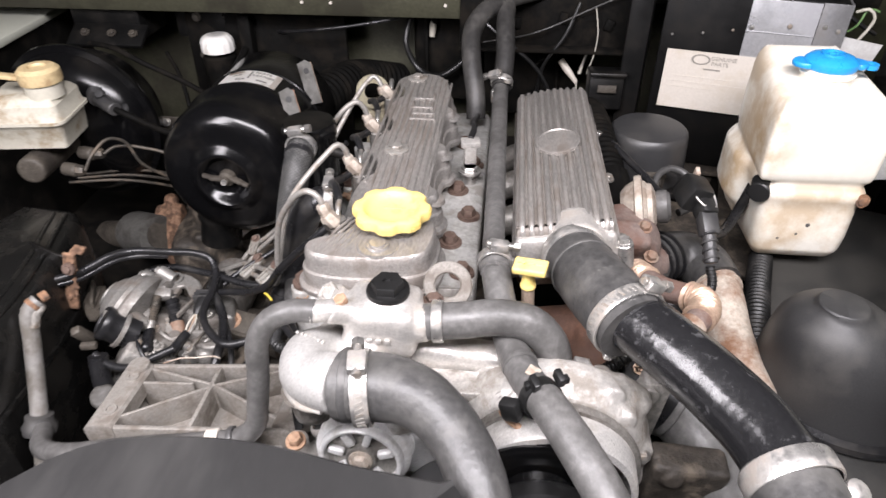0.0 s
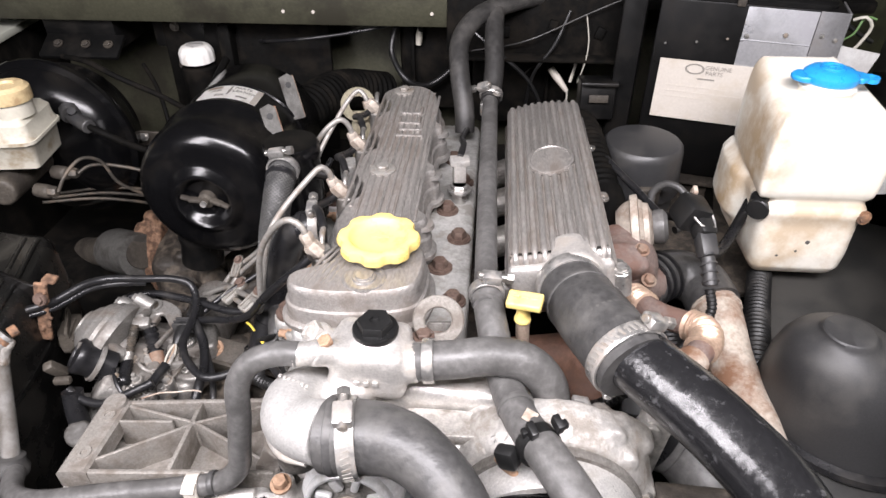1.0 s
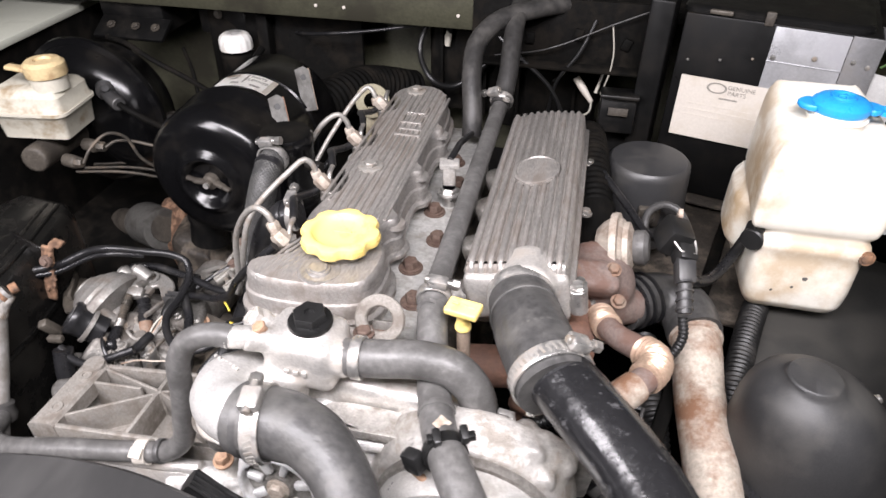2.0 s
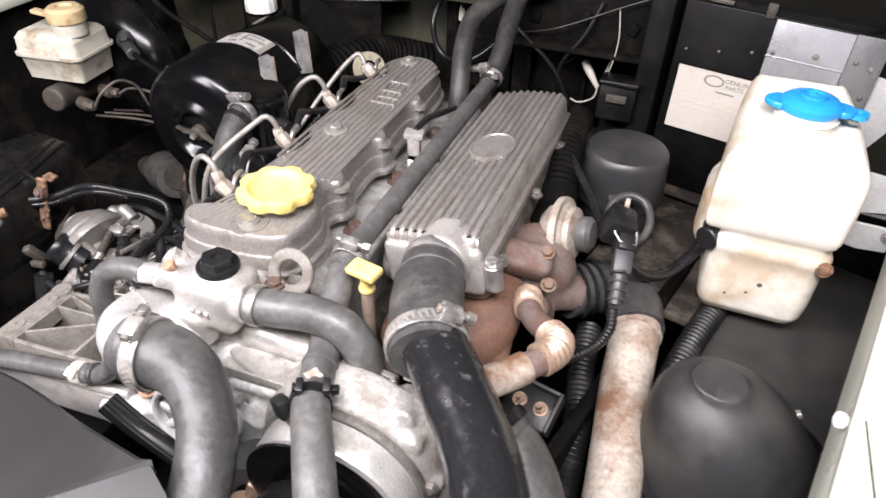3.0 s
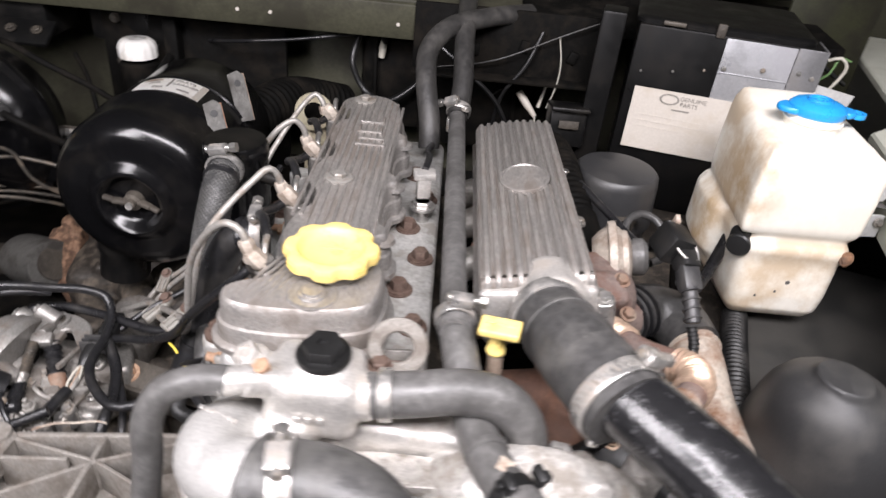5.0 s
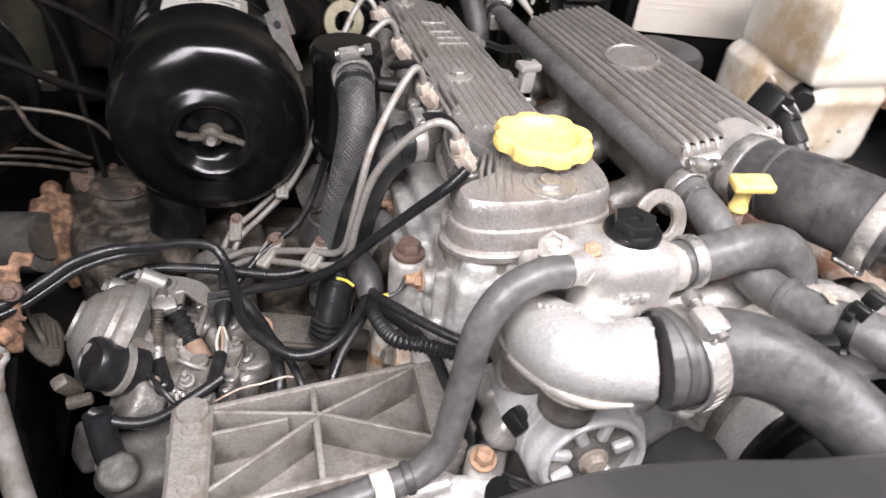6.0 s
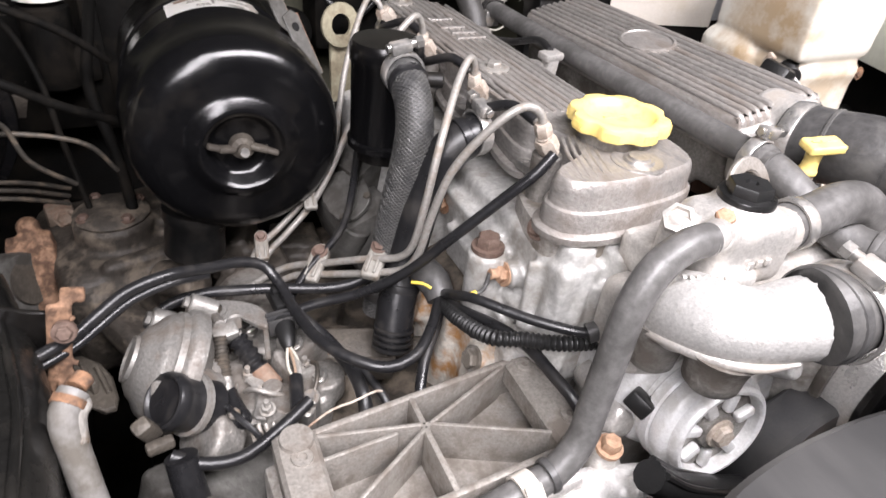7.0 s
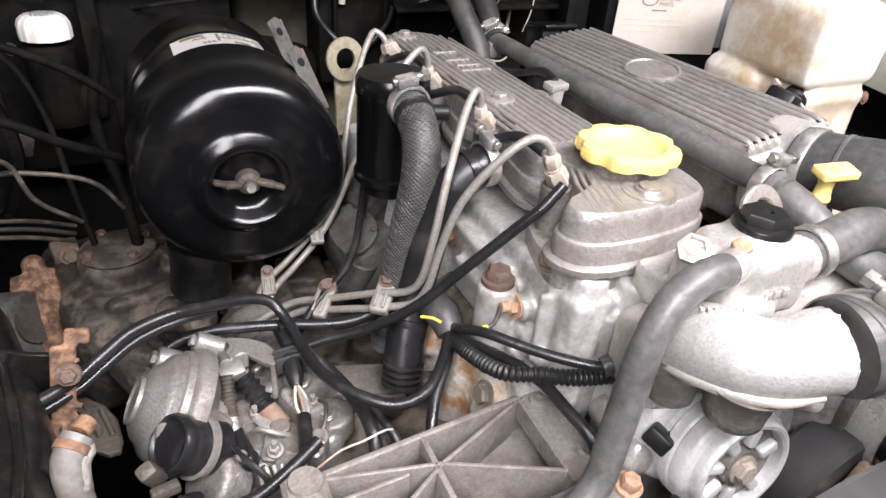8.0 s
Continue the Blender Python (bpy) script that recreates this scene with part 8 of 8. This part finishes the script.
for pts in ([(0.436, 1.094), (0.478, 1.089), (0.494, 1.068), (0.482, 1.052), (0.436, 1.044)], [(0.436, 1.036), (0.494, 1.034), (0.494, 1.006), (0.466, 1.004), (0.436, 1.010)]):
    tab = thing("bottle_stay", (0.465, 0.74, pts[-1][1]), "bent grey sheet steel stay between the washer bottle and wing", "bracket", "washer bottle stays")
    part("sheet", slab(pts, -0.742, -0.738, Matrix.Rotation(radians(90), 4, "X"), 0.0008), "pale_sheet", tab)
    part("fold", box((0.050, 0.030, 0.003), pose(0.465, 0.754, pts[-1][1] + 0.002, 0, 4), 0.0008), "dull_silver", tab)
    part("stay_screw", hexbolt((pts[1][0] - 0.006, 0.736, pts[1][1] - 0.008), (0, -1, 0.3), 0.004, 0.004), "steel", tab)

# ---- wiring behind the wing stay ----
side_panel = thing("wing_side_panel", (0.63, 1.23, 0.98), "olive painted side panel behind the wing stay, shade put into its sheet colour", "panel", kind="structure")
part("sheet", box((0.15, 0.010, 0.26), pose(0.620, 1.233, 1.06), 0.003), "olive_shade", side_panel)
part("rear_panel", box((1.0, 0.012, 0.60), pose(1.00, 1.62, 1.30, 0, 0, -15.5), 0.003), "khaki", side_panel)
grommet = thing("rusty_grommet", (0.552, 1.226, 1.106), "rust-brown round grommet on an olive panel", "grommet")
part("disc", lathe([(0, 0), (0.014, 0), (0.013, 0.006), (0.006, 0.010), (0, 0.010)], aim((0.552, 1.228, 1.106), (-0.1, -1, 0.1)), 20), "flake", grommet)
for pts, r, mt, lab in (([(0.488, 0.962, 1.146), (0.500, 0.955, 1.152), (0.512, 0.956, 1.140), (0.508, 0.960, 1.118), (0.500, 0.964, 1.100)], 0.0022, "wire_white", "dirty white wire looped beside the black box"),
                        ([(0.486, 0.965, 1.118), (0.494, 0.960, 1.128), (0.503, 0.962, 1.150), (0.520, 0.966, 1.146)], 0.0016, "wire_green", "thin green wire beside the black box"),
                        ([(0.470, 0.975, 1.150), (0.490, 0.968, 1.135), (0.515, 0.972, 1.120), (0.535, 0.985, 1.110)], 0.0030, "cap", "black wire behind the wing stay")):
    lw = thing("wing_wire", pts[0], lab, "wire", "wires by the wing")
    part("wire", tube(pts, r, 10), mt, lw)

# ---- bulkhead clutter ----
relay = thing("relay", (0.17, 1.03, 0.97), "black plastic relay box on the bulkhead", "relay")
part("case", box((0.055, 0.05, 0.06), pose(0.170, 1.035, 0.995, -8), 0.004), "satin", relay)
part("lid", box((0.058, 0.054, 0.006), pose(0.170, 1.031, 1.024, -8), 0.002), "satin", relay)
part("clip", box((0.03, 0.004, 0.012), pose(0.17, 1.005, 1.005, -8), 0.001), "iron", relay)
part("stem", box((0.05, 0.03, 0.16), Matrix.Translation((0.172, 1.06, 0.89)), 0.006), "satin", relay)
con = thing("taped_connector", (0.115, 1.1, 0.98), "loose wiring connector wrapped in dirty white tape", "connector")
part("body", tube([(0.100, 1.110, 1.014), (0.112, 1.104, 1.000), (0.130, 1.094, 0.980)], [0.006, 0.0065, 0.004], 14), "paper", con)
part("wire", tube([(0.130, 1.094, 0.980), (0.128, 1.08, 0.968), (0.105, 1.07, 0.960), (0.092, 1.075, 0.962)], 0.0016, 8), "wire_white", con)
for pts, lab in (([(-0.034, 0.872, 1.005), (-0.036, 0.885, 1.035), (-0.046, 0.925, 1.080), (-0.046, 0.965, 1.108), (-0.022, 1.01, 1.128), (0.03, 1.06, 1.135), (0.10, 1.12, 1.135)], "dusty grey heater hose rising and bending across"),
                 ([(0.0, 0.905, 1.040), (0.002, 0.922, 1.050), (0.004, 0.950, 1.075), (0.002, 0.985, 1.102), (0.002, 1.03, 1.128), (0.004, 1.12, 1.15)], "dusty grey heater hose rising to the bulkhead")):
    hh = thing("rear_heater_hose", pts[0], lab, "hose", "rear heater hoses")
    part("hose", tube(pts, 0.0140, 22), "rubber_dim", hh)
hose_clamp((0.001, 0.914, 1.0455), (0.1, 0.8, 0.5), 0.0145, 60, 0.010)
cable("bonnet_cable", [(-0.46, 1.20, 1.02), (-0.35, 1.10, 1.055), (-0.25, 1.10, 1.068), (-0.16, 1.13, 1.080), (-0.12, 1.18, 1.09)], 0.0028, "rubber_black", "thin black release cable along the bulkhead")
cable("diagonal_cable", [(0.06, 1.16, 0.985), (0.13, 1.185, 1.035), (0.20, 1.20, 1.085), (0.25, 1.21, 1.115)], 0.0016, "rubber_dim", "thin dark cable slanting up the bulkhead")
cable("bulkhead_wire", [(-0.165, 1.15, 1.075), (-0.175, 1.13, 1.03), (-0.145, 1.10, 0.99), (-0.11, 1.12, 0.975), (-0.06, 1.14, 1.01), (-0.04, 1.16, 1.05)], 0.005, "cap", "loose black wiring loom on the bulkhead")
cable("bulkhead_loop", [(-0.16, 1.15, 1.08), (-0.15, 1.13, 1.10), (-0.13, 1.14, 1.085), (-0.125, 1.15, 1.06)], 0.005, "cap", "black loop of wiring")
cable("white_lead", [(0.148, 1.13, 1.07), (0.145, 1.12, 1.03), (0.135, 1.11, 0.99)], 0.0028, "wire_white", "thin white wire down the bulkhead")
tail = thing("white_plug", (-0.128, 1.15, 1.03), "dirty white spade plug on a black wire", "plug")
part("sleeve", tube([(-0.126, 1.150, 1.066), (-0.128, 1.150, 1.052), (-0.130, 1.150, 1.036)], [0.0045, 0.0065, 0.005], 12), "wire_white", tail)
clipw = thing("cable_clip", (-0.16, 1.152, 1.08), "pale plastic cable clip on the bulkhead edge", "clip")
part("body", join(box((0.022, 0.012, 0.018), pose(-0.163, 1.148, 1.080, 0, 15), 0.004), rod((-0.168, 1.14, 1.092), (-0.155, 1.14, 1.10), 0.005)), "wire_white", clipw)
# wide black panel added to keep this stretch of bulkhead dark
trough = thing("wiring_trough", (0.06, 1.1, 1.08), "added black sheet trough with loose wiring, coloured for grime and shade", "trough")
part("sheet", box((0.30, 0.010, 0.10), pose(0.075, 1.086, 1.095, -4), 0.003), "grime_shade", trough)
part("lip", box((0.30, 0.03, 0.006), pose(0.075, 1.076, 1.046, 12), 0.002), "grime_shade", trough)
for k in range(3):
    part("clip", box((0.014, 0.008, 0.018), pose(0.02 + k * 0.075, 1.078, 1.085 + 0.01 * (k % 2), 0, 10 * k), 0.002), "grime_shade", trough)
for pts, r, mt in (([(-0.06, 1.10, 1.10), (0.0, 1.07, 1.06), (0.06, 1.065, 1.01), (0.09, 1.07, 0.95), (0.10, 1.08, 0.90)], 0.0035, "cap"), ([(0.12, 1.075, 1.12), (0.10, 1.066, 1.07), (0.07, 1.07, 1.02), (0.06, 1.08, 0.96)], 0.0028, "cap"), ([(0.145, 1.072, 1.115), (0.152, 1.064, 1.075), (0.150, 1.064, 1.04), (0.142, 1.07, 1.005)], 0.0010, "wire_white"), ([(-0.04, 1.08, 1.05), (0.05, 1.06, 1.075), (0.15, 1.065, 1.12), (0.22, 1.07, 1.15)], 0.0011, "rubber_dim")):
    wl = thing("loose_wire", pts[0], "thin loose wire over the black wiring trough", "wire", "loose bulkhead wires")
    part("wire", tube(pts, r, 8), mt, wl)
# inlet boxes use the same near-black colour in place of shade
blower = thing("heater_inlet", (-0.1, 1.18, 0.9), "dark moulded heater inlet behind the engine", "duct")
part("shroud", box((0.13, 0.08, 0.18), pose(-0.10, 1.20, 1.0), 0.012), "grime_shade", blower)
part("side_box", box((0.18, 0.08, 0.20), pose(0.05, 1.205, 0.98), 0.02), "grime_shade", blower)
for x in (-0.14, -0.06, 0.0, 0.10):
    part("rib", box((0.006, 0.02, 0.16), pose(x, 1.158, 0.99), 0.002), "grime_shade", blower)

# moulded ends of the larger hoses
cuff(top_hose, (-0.1010, 0.3205, 1.0315), (1, 0.02, 0.04), 0.0275, "rubber", 0.007)
cuff(small, (-0.232, 0.3565, 0.9045), (-1, -0.1, -0.2), 0.0102, "rubber", 0.006)
cuff(drain, (-0.2475, 0.5755, 0.897), (-0.3, -0.35, -1), 0.0163, "rubber_black", 0.008)
cuff(drain, (-0.193, 0.5898, 1.0255), (-1, 0.0, -0.3), 0.0163, "rubber_black", 0.008)
cuff(braid, (-0.226, 0.634, 1.0595), (0, -1, -0.3), 0.0155, "rubber_black", 0.008)
cuff(braid, (-0.2575, 0.5935, 0.880), (-0.15, -0.1, -1), 0.0155, "rubber_black", 0.010)
cuff(low, (0.1775, 0.420, 0.924), (1, -0.4, -0.4), 0.0308, "rubber_pale", 0.012)
cuff(feed, (0.0055, 0.466, 1.0405), (0.1, -1, -0.2), 0.0132, "rubber_pale", 0.008)
cuff(feed, (0.0305, 0.3715, 1.0135), (0.3, -1, 0.05), 0.0139, "rubber_pale", 0.006)

# brown bracket between the injection pump and the block
brown = thing("pump_support_bracket", (-0.304, 0.565, 0.84), "rust-brown steel bracket with a tan bolt beside the injection pump", "bracket")
part("plate", join(box((0.074, 0.034, 0.006), pose(-0.300, 0.566, 0.849, 22, 4, -12), 0.002), box((0.074, 0.006, 0.030), pose(-0.297, 0.553, 0.833, 10, 4, -12), 0.002), rod((-0.262, 0.556, 0.846), (-0.225, 0.548, 0.842), 0.010)), "iron", brown)
part("bracket_bolt", join(lathe([(0, -0.002), (0.011, -0.002), (0.011, 0.0015), (0, 0.0015)], aim((-0.322, 0.570, 0.8535), (0.05, -0.4, 0.92)), 24), hexbolt((-0.322, 0.570, 0.8545), (0.05, -0.4, 0.92), 0.0075, 0.007)), "tan_rust", brown, "tan rusted bolt")
